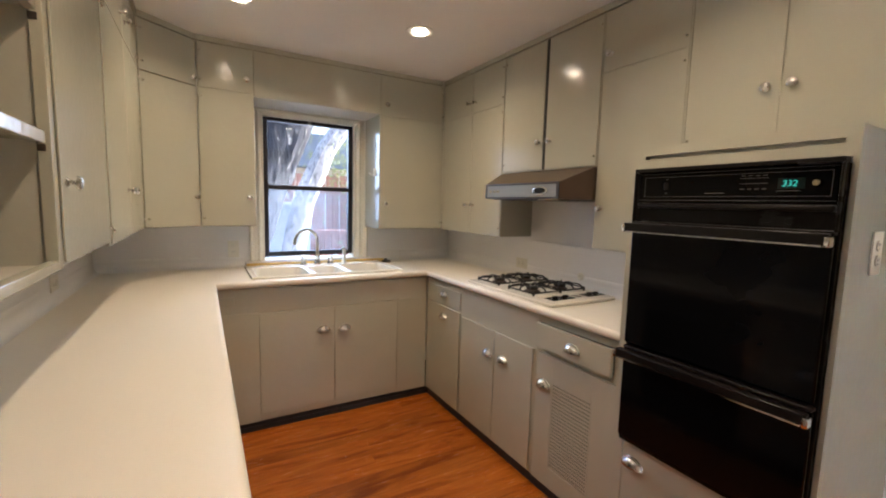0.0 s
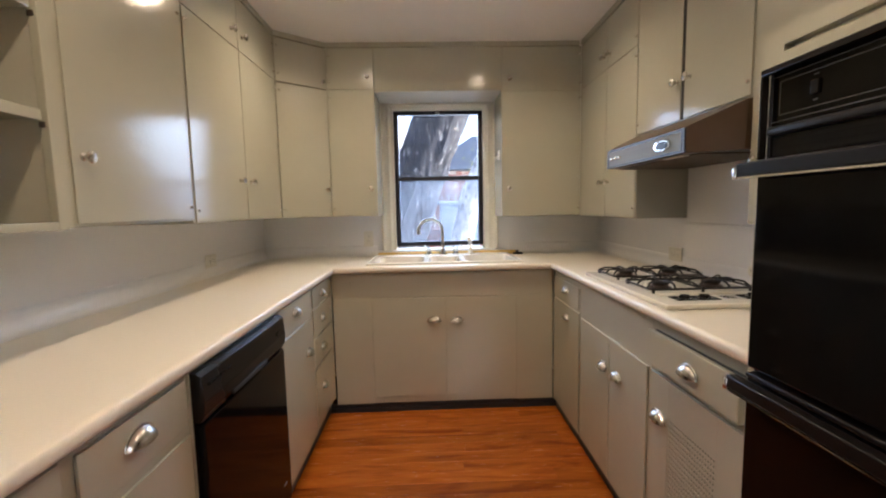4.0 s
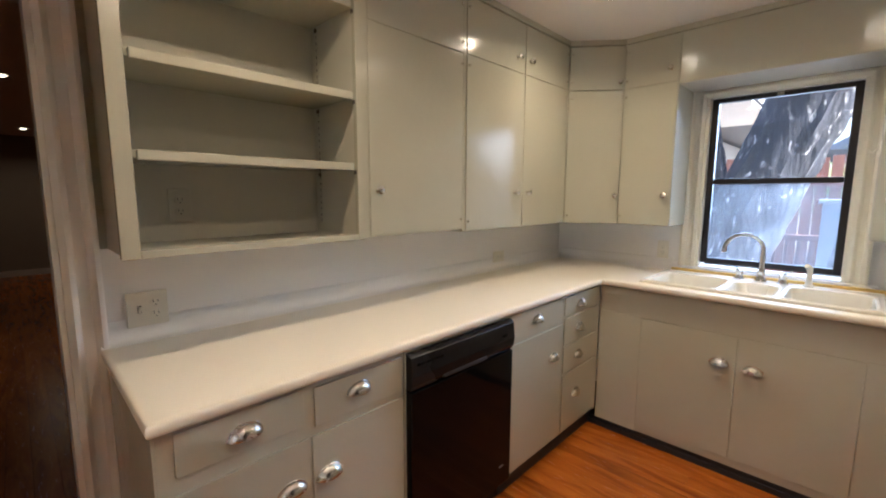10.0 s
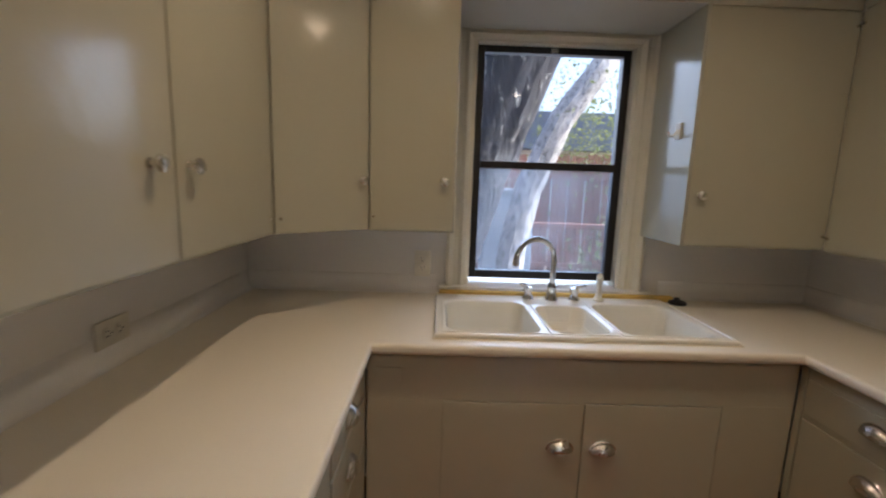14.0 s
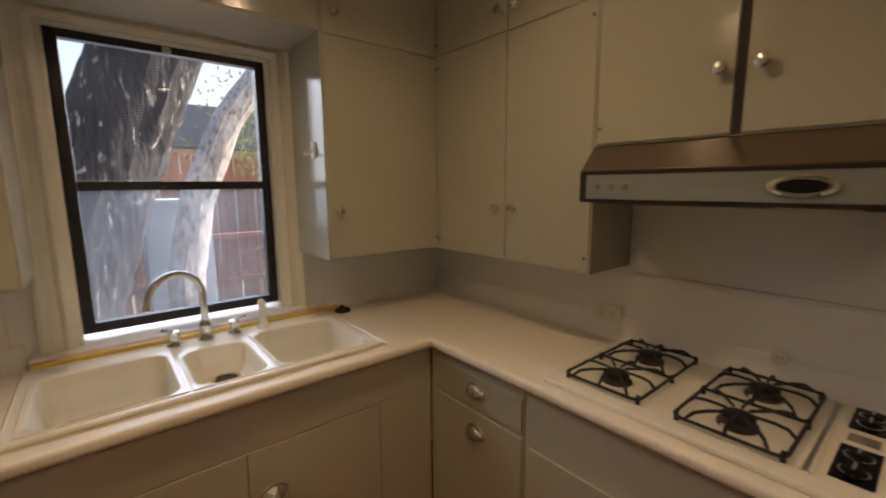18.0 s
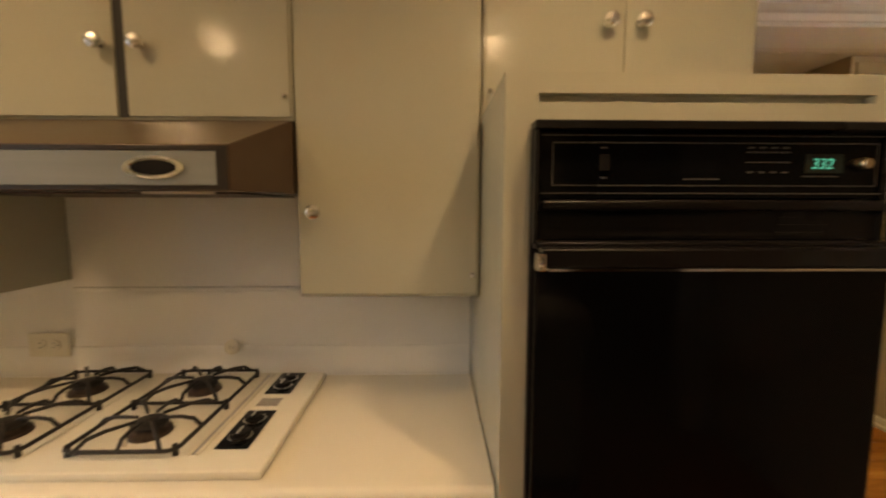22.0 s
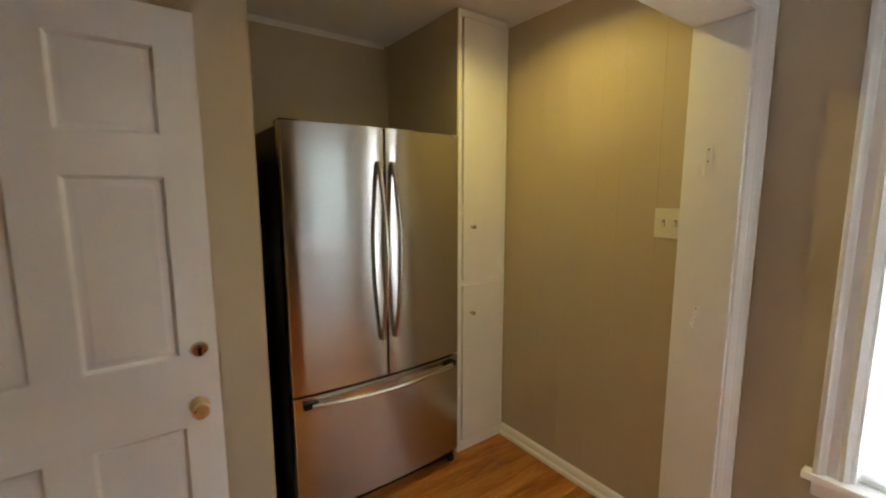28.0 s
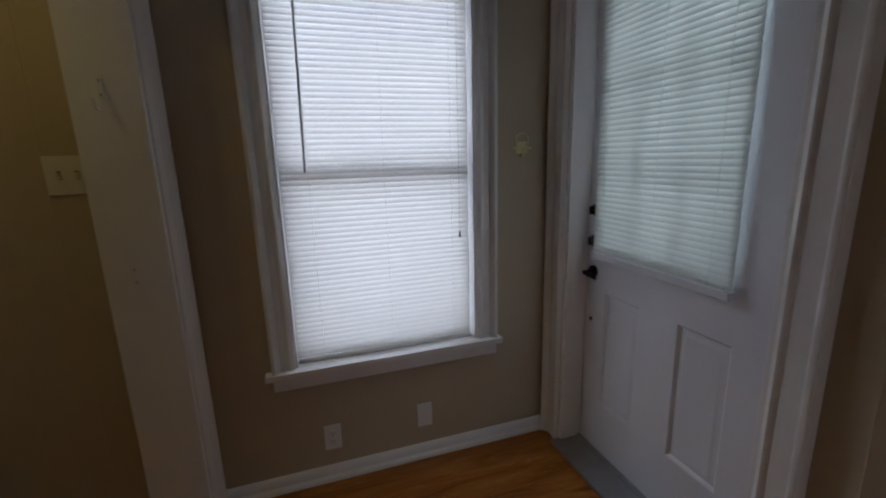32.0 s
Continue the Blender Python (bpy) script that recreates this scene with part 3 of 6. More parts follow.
# ---- handles ----
def knob_mesh(r=0.0165, l=0.03):
    return lathe([(0, 0), (r * 0.62, 0), (r * 0.62, 0.003), (r * 0.36, 0.006), (r * 0.33, l * 0.45), (r * 0.62, l * 0.56), (r, l * 0.7), (r * 0.98, l * 0.84), (r * 0.72, l * 0.95), (0, l)], 20)


def cup_mesh(w=0.040, d=0.025, h=0.033):
    """A bin pull: half an oval dome with its mouth below; it stands out along +z, up is +y."""
    bm = bmesh.new()
    nu, nv = 22, 9
    grid = []
    for j in range(nv + 1):
        v = (math.pi / 2) * j / nv
        row = []
        for i in range(nu + 1):
            u = math.pi * i / nu
            flare = 1.0 + 0.10 * (1 - math.sin(u)) * (1 - j / nv)
            row.append(bm.verts.new((w * flare * math.cos(v) * math.cos(u), h * math.cos(v) * math.sin(u) - 0.016, 0.002 + d * math.sin(v))))
        grid.append(row)
    for j in range(nv):
        for i in range(nu):
            bm.faces.new((grid[j][i], grid[j][i + 1], grid[j + 1][i + 1], grid[j + 1][i]))
    bmesh.ops.remove_doubles(bm, verts=bm.verts[:], dist=1e-5)
    bmesh.ops.recalc_face_normals(bm, faces=bm.faces[:])
    bmesh.ops.solidify(bm, geom=bm.faces[:], thickness=0.0016)
    rim = tube([(1.08 * w * math.cos(math.pi * k / 20), (h + 0.002) * math.sin(math.pi * k / 20) - 0.016, 0.0022) for k in range(21)], 0.0026, 6)
    return join(bm, rim)


def facing(x, y, z, way):
    """A pose whose z points out along way ('-x', '+x', '-y' or degrees) and whose y is up."""
    yaw = {"+x": 90, "-x": -90, "-y": 0, "+y": 180}.get(way, way)
    return Matrix.Translation((x, y, z)) @ Euler((radians(90), 0, radians(yaw))).to_matrix().to_4x4()


def knob(parent, x, y, z, way, r=0.0165, material=None):
    return part("knob", moved(knob_mesh(r), facing(x, y, z, way)), material or NICKEL, parent, "round satin metal knob")


def cup(parent, x, y, z, way, turn=0):
    m = facing(x, y, z, way) @ Matrix.Rotation(radians(turn), 4, "Z")
    return part("cup_pull", moved(cup_mesh(), m), NICKEL, parent, "polished shell-shaped cup pull")


def hinge_pin(parent, x, y, z, way):
    pin = join(lathe([(0, 0), (0.0055, 0), (0.006, 0.004), (0.004, 0.008), (0, 0.009)], 10))
    return part("hinge_pin", moved(pin, facing(x, y, z, way)), NICKEL, parent)


TU, T, TC = 0.0045, 0.007, 0.019   # how far upper and lower doors stand proud; thickness of the slanted doors


def slab(way, plane, a0, a1, z0, z1, t=T, bevel=0.0015, g=0.0007):
    """A flat door or drawer front whose face lies in plane."""
    a0, a1, z0, z1 = a0 + g, a1 - g, z0 + g, z1 - g
    box = {"+x": (plane - t, plane, a0, a1, z0, z1), "-x": (plane, plane + t, a0, a1, z0, z1), "-y": (a0, a1, plane, plane + t, z0, z1)}[way]
    return B(box, bevel=bevel)


def spot(way, plane, a, z):
    return {"+x": (plane, a, z, "+x"), "-x": (plane, a, z, "-x"), "-y": (a, plane, z, "-y")}[way]


def unit(name, way, plane, back, a0, a1, z0, z1, doors, label, category="cabinet", group="", drawers=(), gap=0.0007, material=None):
    """A cabinet: carcass, and doors (a0, a1, z0, z1, knob a, knob z, kind). plane is the doors' face."""
    mid = (a0 + a1) / 2
    base = {"+x": ((plane + back) / 2, mid, z0), "-x": ((plane + back) / 2, mid, z0), "-y": (mid, (plane + back) / 2, z0)}[way]
    ob = thing(name, base, label, category, group)
    e = 0.0006
    step = TU if z0 > 1.0 else T
    inner = {"+x": plane - step - 0.001, "-x": plane + step + 0.001, "-y": plane + step + 0.001}[way]
    lo, hi = min(inner, back), max(inner, back)
    box = (lo, hi, a0 + e, a1 - e, z0, z1) if way != "-y" else (a0 + e, a1 - e, lo, hi, z0, z1)
    part("body", B(box, bevel=0.002), material or SAGE, ob)
    for d0, d1, e0, e1, ka, kz, kind in doors:
        is_drawer = kind.startswith("drawer")
        d = part("drawer_front" if is_drawer else "door", slab(way, plane, d0, d1, e0, e1, t=step, g=gap), material or SAGE, ob)
        if "cup" in kind:
            cup(d, *spot(way, plane, ka, kz), turn=0)
        elif "knob" in kind:
            knob(d, *spot(way, plane, ka, kz))
        if "pins" in kind:
            side = d1 - 0.012 if abs(ka - d0) < abs(ka - d1) else d0 + 0.012
            for zz in (e0 + 0.045, e1 - 0.045):
                hinge_pin(d, *spot(way, plane, side, zz))
    return ob


# ---- upper cabinets ----
ZT = 2.314
PX = 0.09       # face of the left uppers
KP = "knob pins"
unit("wall_cabinet", "+x", PX, XL + 0.001, 1.497, 2.058, 1.248, ZT, [(1.523, 2.054, 1.255, 2.05, 1.56, 1.431, KP), (1.523, 2.054, 2.054, ZT - 0.006, 1.558, 2.138, KP)], "sage painted wall cabinet with a tall and a short door", "cabinet", "upper cabinets")
unit("wall_cabinet", "+x", PX, XL + 0.001, 2.0585, 3.028, 1.236, ZT, [(2.078, 2.552, 1.242, 2.054, 2.48, 1.429, KP), (2.556, 3.02, 1.242, 2.054, 2.598, 1.429, KP), (2.078, 2.552, 2.058, ZT - 0.006, 2.48, 2.131, KP), (2.556, 3.02, 2.058, ZT - 0.006, 2.598, 2.133, KP)], "sage painted wall cabinet with paired doors", "cabinet", "upper cabinets")

# corner cabinet with a slanted front
corner = thing("corner_cabinet", (0.05, 3.3, 1.235), "sage painted corner wall cabinet with a slanted front", "cabinet", "upper cabinets")
part("body", prism([(XL + 0.001, 3.0285), (PX - 0.02, 3.0285), (0.334, 3.258), (0.3465, 3.264), (0.3465, YB - 0.001), (XL + 0.001, YB - 0.001)], 1.235, ZT, "z", 0.001), SAGE, corner)
ax, ay, bx, by = PX, 3.03, 0.348, 3.238
dl = math.hypot(bx - ax, by - ay)
dyaw = math.degrees(math.atan2(by - ay, bx - ax))
for z0, z1, kz in ((1.240, 2.05, 1.412), (2.056, ZT - 0.004, 2.095)):
    m = Matrix.Translation((ax, ay, 0)) @ Matrix.Rotation(radians(dyaw), 4, "Z")
    d = part("door", moved(B((0.003, dl - 0.002, 0, TC, z0, z1), bevel=0.002), m), SAGE, corner)
    k = m @ Vector((dl - 0.03, 0, kz))
    knob(d, k.x, k.y, k.z, dyaw, 0.015)
    for zz in (z0 + 0.045, z1 - 0.045):
        p = m @ Vector((0.02, 0, zz))
        hinge_pin(d, p.x, p.y, p.z, dyaw)

PY = 3.235      # face of the uppers on the window wall
unit("wall_cabinet", "-y", PY, YB - 0.001, 0.349, 0.655, 1.234, ZT, [(0.354, 0.650, 1.240, 2.05, 0.616, 1.414, KP), (0.354, 0.650, 2.054, ZT - 0.004, 0.611, 2.128, KP)], "narrow sage wall cabinet beside the sink window", "cabinet", "upper cabinets")
unit("wall_cabinet", "-y", PY, YB - 0.001, 1.485, 2.012, 1.212, ZT, [(1.492, 2.0135, 1.218, 2.028, 1.531, 1.398, KP), (1.492, 2.0135, 2.032, ZT - 0.006, 1.536, 2.108, KP)], "sage wall cabinet beside the sink window", "cabinet", "upper cabinets")
soffit = structure("soffit", B((0.6555, 1.4845, PY + 0.002, YB - 0.001, 2.042, ZT), bevel=0.003), SAGE, "sage painted soffit above the sink window", "soffit")
part("underside_board", B((0.656, 1.484, PY + 0.004, YB - 0.002, 2.0375, 2.0415)), SAGE_IN, soffit)
towel_hook = thing("wall_hook", (1.484, 3.33, 1.62), "small clear hook stuck on the cabinet side", "hook")
part("plate", B((1.478, 1.4848, 3.312, 3.348, 1.60, 1.66), bevel=0.002), IVORY, towel_hook)
part("peg", tube([(1.479, 3.33, 1.63), (1.462, 3.33, 1.612), (1.45, 3.33, 1.612), (1.444, 3.33, 1.625)], 0.0045, 8), IVORY, towel_hook)

QX = 2.013      # face of the right uppers
unit("wall_cabinet", "-x", QX, XR - 0.001, 2.4685, 3.2345, 1.206, ZT, [(2.474, 2.828, 1.212, 2.034, 2.785, 1.406, KP), (2.831, 3.2348, 1.212, 2.034, 2.868, 1.406, KP), (2.474, 2.828, 2.038, ZT - 0.006, 2.788, 2.108, KP), (2.831, 3.2348, 2.038, ZT - 0.006, 2.862, 2.112, KP)], "sage wall cabinet with paired doors in the corner", "cabinet", "upper cabinets")
unit("wall_cabinet", "-x", QX, XR - 0.001, 1.731, 2.468, 1.606, ZT, [(2.112, 2.464, 1.612, ZT - 0.004, 2.14, 1.765, KP), (1.736, 2.090, 1.612, ZT - 0.004, 2.055, 1.765, KP)], "sage wall cabinet above the range hood with a dark centre gap", "cabinet", "upper cabinets")
# the gap is shallow, so its shade is a strip of dark colour
structure("trim_centre_gap", B((QX + 0.002, QX + TU, 2.091, 2.111, 1.612, ZT - 0.004)), SHADOW_GAP, "dark strip painted as the shade in the gap between the doors above the hood", "trim")
unit("wall_cabinet", "-x", QX, XR - 0.001, 1.3145, 1.730, 1.208, ZT, [(1.32, 1.726, 1.214, 2.034, 1.69, 1.404, KP), (1.32, 1.726, 2.038, ZT - 0.004, 1.682, 2.114, KP)], "sage wall cabinet between hood and oven", "cabinet", "upper cabinets")
unit("wall_cabinet", "-x", QX, XR - 0.001, 0.698, 1.3135, 1.6215, ZT, [(1.002, 1.308, 1.628, ZT - 0.004, 1.038, 1.82, KP), (0.703, 0.998, 1.628, ZT - 0.004, 0.964, 1.82, KP)], "sage wall cabinet above the oven", "cabinet", "upper cabinets")
# closing strip between cabinets and ceiling
structure("trim_cabinet_top", join(B((PX - 0.03, PX + 0.006, 0.735, 3.024, ZT + 0.001, ZC - 0.001), (0.352, 2.0, PY - 0.006, PY + 0.03, ZT + 0.001, ZC - 0.001), (QX - 0.006, QX + 0.03, 0.698, 3.23, ZT + 0.001, ZC - 0.001), bevel=0.002),
    moved(B((-0.004, dl + 0.004, -0.006, 0.03, ZT + 0.001, ZC - 0.001)), Matrix.Translation((ax, ay, 0)) @ Matrix.Rotation(radians(dyaw), 4, "Z"))), SAGE, "sage strip between the wall cabinets and the ceiling", "trim")

# open shelf unit
# grey that paints the shadow in the standards' slots; no holes are cut
SLOT_SHADE = plain("shelf_slot_shade", (0.12, 0.115, 0.095), rough=0.6)
sh = thing("open_shelf_unit", (-0.05, 1.1, 1.25), "sage painted open wall shelf with empty boards", "shelf")
S0, S1 = 0.738, 1.4955
part("side_panel", B((XL + 0.001, PX - 0.0225, S0 + 0.012, S0 + 0.034, 1.243, ZT), bevel=0.002), SAGE_IN, sh)
part("side_panel", B((XL + 0.001, PX - 0.0225, S1 - 0.022, S1, 1.243, ZT), bevel=0.002), SAGE_IN, sh)
part("back_panel", B((XL + 0.001, XL + 0.012, S0 + 0.0345, S1 - 0.0225, 1.257, ZT), bevel=0.001), SAGE_IN, sh)
part("face_frame", B((PX - 0.022, PX, S0, 0.781, 1.243, ZT), (PX - 0.022, PX, 1.468, S1, 1.243, ZT), (PX - 0.022, PX, 0.781, 1.468, 1.243, 1.264), (PX - 0.022, PX, 0.781, 1.468, 2.27, ZT), bevel=0.002), SAGE, sh)
part("bottom_board", B((XL + 0.012, PX - 0.0225, S0 + 0.0345, S1 - 0.0225, 1.243, 1.256), bevel=0.001), SAGE_IN, sh)
for z in (1.53, 1.785, 2.10):
    s = part("shelf", B((XL + 0.013, PX - 0.004 - 0.02, S0 + 0.037, S1 - 0.025, z - 0.02, z), (PX - 0.026, PX - 0.006, S0 + 0.055, S1 - 0.037, z - 0.026, z + 0.001), bevel=0.0025), SAGE, sh)
for y in (S0 + 0.0355, S1 - 0.0235):
    for x in (-0.19, 0.075):
        part("shelf_standard", B((x - 0.008, x + 0.008, y - 0.001, y + 0.001, 1.285, 2.26)), SAGE_IN, sh, "slotted painted shelf standard")
        sgn = 1 if y < 1 else -1
        part("slots", B(*[(x - 0.003, x + 0.003, y + sgn * 0.001 - 0.0004, y + sgn * 0.001 + 0.0006, 1.30 + 0.0254 * k, 1.311 + 0.0254 * k) for k in range(37)]), SLOT_SHADE, sh)
        for z in (1.504, 1.759, 2.074):
            part("shelf_clip", B((x - 0.007, x + 0.007, y - 0.006, y + 0.006, z - 0.014, z)), BURNT, sh, "small metal shelf clip")

# ---- backsplash and worktop ----
structure("backsplash_cooktop", B((XR - 0.005, XR - 0.001, 1.32, 2.466, 1.185, 1.604), bevel=0.002), SPLASH, "white panel on the wall above the cooktop", "backsplash")
structure("trim_splash_ledge", B((XR - 0.008, XR - 0.001, 1.32, 2.466, 1.172, 1.184), bevel=0.003), SPLASH, "thin ledge across the white cooktop wall", "trim")
def cove(r=0.042, lip=0.006):
    """The hollow section that runs from wall to worktop: (out from wall, height)."""
    sec = [(0, 0.0003), (r, 0.0003), (r, 0.0018)]
    for k in range(1, 9):
        t = radians(90 * k / 8)
        sec.append((lip + (r - lip) * (1 - math.sin(t)), 0.0018 + (r + 0.012) * (1 - math.cos(t))))
    return sec + [(lip, r + 0.03), (lip * 0.5, r + 0.034), (0, r + 0.034)]


structure("trim_worktop_back", join(
    prism([(XL + 0.001 + u, CT + v) for u, v in cove()], 0.706, YB - 0.001, "y"),
    prism([(YB - 0.001 - u, CT + v) for u, v in cove()], XL + 0.002, 0.60, "x"),
    prism([(YB - 0.001 - u, CT + v) for u, v in cove()], 1.60, XR - 0.002, "x"),
    prism([(XR - 0.001 - u, CT + v) for u, v in cove()], 1.316, YB - 0.002, "y")), SPLASH, "low white coved upstand behind the worktop", "trim")

LX, SY, RX = 0.41, 2.93, 1.73         # worktop fronts
SINK = (0.60, 1.565, 2.995, 3.475)
HOLE = (0.625, 1.54, 3.02, 3.40)
COOK = (1.762, 2.22, 1.728, 2.447)
wt = thing("worktop", (0.0, 3.2, CT), "cream laminate worktop with a rounded front edge", "worktop")
E1, R1 = 0.037, 0.015
top = bmesh.new()
outline = [(XL + 0.001, 0.705), (LX, 0.705), (LX, SY), (RX, SY), (RX, 1.3155), (XR - 0.001, 1.3155), (XR - 0.001, YB - 0.001), (XL + 0.001, YB - 0.001)]
vs = [top.verts.new((x, y, CT - E1)) for x, y in outline]
f = top.faces.new(vs)
ext = bmesh.ops.extrude_face_region(top, geom=[f])
bmesh.ops.translate(top, verts=[v for v in ext["geom"] if isinstance(v, bmesh.types.BMVert)], vec=(0, 0, E1))
bmesh.ops.recalc_face_normals(top, faces=top.faces[:])
front = [e for e in top.edges if abs(e.verts[0].co.z - e.verts[1].co.z) < 1e-6 and all(-0.2 < v.co.x < 2.2 and v.co.y < 3.5 for v in e.verts) or (abs(e.verts[0].co.z - e.verts[1].co.z) < 1e-6 and all(abs(v.co.y - 0.705) < 1e-4 for v in e.verts))]
bmesh.ops.bevel(top, geom=front, offset=R1, segments=5, profile=0.5, affect="EDGES")
slab_ob = part("top", top, COUNTER, wt)
cut = new("cutter", bpy.data.meshes.new("cutter"))
cb = B((HOLE[0], HOLE[1], HOLE[2], HOLE[3], 0.8, 1.0))
cb.to_mesh(cut.data)
cb.free()
md = slab_ob.modifiers.new("sink_hole", "BOOLEAN")
md.operation, md.object, md.solver = "DIFFERENCE", cut, "EXACT"
dg = bpy.context.evaluated_depsgraph_get()
cutme = bpy.data.meshes.new_from_object(slab_ob.evaluated_get(dg))
slab_ob.modifiers.remove(md)
slab_ob.data = cutme
bpy.data.objects.remove(cut)
smooth_mesh(cutme)
# the rounded front edge is a strip of its own
whole = bmesh.new()
whole.from_mesh(cutme)
strip = whole.copy()


def on_front(face):
    c = face.calc_center_median()
    return min(abs(c.x - LX), abs(c.y - SY + 3.2), abs(c.x - RX), abs(c.y - 0.705 + 3.2)) < R1 + 0.002 and abs(face.normal.z) < 0.999


for bm, keep in ((whole, False), (strip, True)):
    bm.faces.ensure_lookup_table()
    bmesh.ops.delete(bm, geom=[f for f in bm.faces if on_front(f) != keep], context="FACES")
whole.to_mesh(cutme)
whole.free()
strip.transform(world_of(wt))
part("front_edge", strip, COUNTER, wt, "rounded laminate front edge")

# ---- lower cabinets ----
FX, FY, GX = 0.387, 2.965, 1.757        # faces: left, sink, right
ZK, ZL = 0.056, 0.108     # foot of the carcasses: sink and right side, left side
b1 = unit("base_cabinet", "+x", FX, XL + 0.022, 0.722, 1.438, ZL, CT - E1 - 0.001, [
    (0.757, 1.073, 0.768, 0.881, 0.912, 0.827, "drawer cup"), (1.102, 1.424, 0.752, 0.874, 1.251, 0.827, "drawer cup"),
    (0.75, 1.087, 0.115, 0.73, 1.026, 0.606, "door cup"), (1.091, 1.43, 0.115, 0.73, 1.142, 0.603, "door cup")], "sage base cabinet with two drawers and two doors", "cabinet", "base cabinets", gap=0.0018)
part("end_panel", B((XL + 0.022, FX - 0.002, 0.716, 0.7215, 0.0, CT - E1 - 0.001), bevel=0.001), SAGE, b1)
unit("base_cabinet", "+x", FX, XL + 0.022, 2.046, 2.532, ZL, CT - E1 - 0.001, [
    (2.055, 2.518, 0.757, 0.884, 2.272, 0.83, "drawer cup"), (2.055, 2.526, 0.115, 0.742, 2.434, 0.59, "door cup")], "sage base cabinet with one drawer and one door", "cabinet", "base cabinets", gap=0.0018)
b3 = unit("base_cabinet", "+x", FX, XL + 0.022, 2.533, FY, ZL, CT - E1 - 0.001, [
    (2.541, 2.93, 0.776, 0.882, 2.719, 0.828, "drawer cup"), (2.541, 2.93, 0.617, 0.768, 2.712, 0.692, "drawer cup"), (2.541, 2.93, 0.456, 0.609, 2.704, 0.536, "drawer cup"), (2.541, 2.93, 0.125, 0.448, 2.69, 0.317, "drawer cup")], "sage base cabinet with four drawers", "cabinet", "base cabinets", gap=0.0022)
part("filler_strip", B((FX - T, FX - 0.002, 2.932, FY, ZL, CT - E1 - 0.001)), SAGE, b3)
sinkb = unit("sink_cabinet", "-y", FY, YB - 0.022, FX + 0.001, GX - 0.001, ZK, CT - E1 - 0.09, [
    (0.63, 1.079, 0.1, 0.731, 1.01, 0.59, "door cup"), (1.083, 1.522, 0.1, 0.731, 1.15, 0.585, "door cup")], "sage sink base cabinet with two doors", "cabinet", "base cabinets")
part("rail", B((FX + 0.002, GX - 0.002, FY + 0.003, FY + T, 0.7355, CT - E1 - 0.001), bevel=0.001), SAGE, sinkb)
for xa, xb in ((FX + 0.002, 0.627), (1.525, GX - 0.002)):
    part("stile", B((xa, xb, FY + 0.003, FY + T, ZK, 0.735), bevel=0.001), SAGE, sinkb)
part("pull_out_board", B((0.41, 0.50, FY - 0.004, FY + 0.003, 0.79, 0.84), bevel=0.002), SAGE, sinkb, "flush cover plate on the rail")
b4 = unit("base_cabinet", "-x", GX, XR - 0.022, 2.512, FY, ZK, CT - E1 - 0.001, [
    (2.515, 2.94, 0.735, 0.852, 2.72, 0.806, "drawer cup"), (2.515, 2.94, 0.062, 0.722, 2.717, 0.655, "door cup")], "narrow sage base cabinet with a drawer and a door", "cabinet", "base cabinets", gap=0.0032)
part("filler_strip", B((GX + 0.002, GX + T, 2.943, FY, ZK, CT - E1 - 0.001)), SAGE, b4)
unit("base_cabinet", "-x", GX, XR - 0.022, 1.812, 2.511, ZK, CT - E1 - 0.001, [
    (2.147, 2.492, 0.062, 0.706, 2.203, 0.565, "door cup"), (1.83, 2.143, 0.062, 0.706, 2.068, 0.57, "door cup")], "sage base cabinet under the cooktop", "cabinet", "base cabinets", gap=0.0022)
vent = unit("base_cabinet", "-x", GX, XR - 0.022, 1.3175, 1.811, ZK, CT - E1 - 0.001, [
], "sage base cabinet with a perforated vent door", "cabinet", "base cabinets", gap=0.0032)
# drawer a little open, vent door with a pierced metal grille
od = part("drawer_front", B((GX - 0.022, GX - 0.003, 1.362, 1.792, 0.736, 0.853), bevel=0.0025), SAGE, vent, "drawer front standing slightly open")
cup(od, GX - 0.022, 1.56, 0.795, "-x")
# near-black sheet on the carcass imitates the shade behind the drawer front
part("drawer_gap_shade", B((GX + 0.003, GX + 0.0078, 1.368, 1.786, 0.74, 0.853)), SLOT, vent, "dark sheet painted as the shade behind the open drawer")
part("drawer_box", B((GX - 0.003, GX + 0.0025, 1.378, 1.39, 0.745, 0.83), (GX - 0.003, GX + 0.0025, 1.764, 1.776, 0.745, 0.83), (GX - 0.003, GX + 0.0025, 1.39, 1.764, 0.745, 0.755)), SAGE_IN, vent)
vd = part("door", B((GX - 0.003, GX + T, 1.34, 1.458, 0.062, 0.706), (GX - 0.003, GX + T, 1.688, 1.80, 0.062, 0.706), (GX - 0.003, GX + T, 1.458, 1.688, 0.062, 0.162), (GX - 0.003, GX + T, 1.458, 1.688, 0.588, 0.706), bevel=0.001), SAGE, vent)
cup(vd, GX - 0.003, 1.742, 0.565, "-x")
# dark sheet stands for the unlit cabinet inside, seen between the bars
part("grille_backing", B((GX + 0.003, GX + 0.006, 1.458, 1.688, 0.162, 0.588)), SLOT, vd)
for k in range(25):
    z = 0.167 + k * 0.0172
    part("grille_bar", B((GX - 0.0015, GX + 0.002, 1.4585, 1.6875, z, z + 0.0085)), SAGE, vd)
for k in range(20):
    y = 1.462 + k * 0.0116
    part("grille_bar", B((GX - 0.001, GX + 0.0018, y, y + 0.0045, 0.163, 0.587)), SAGE, vd)
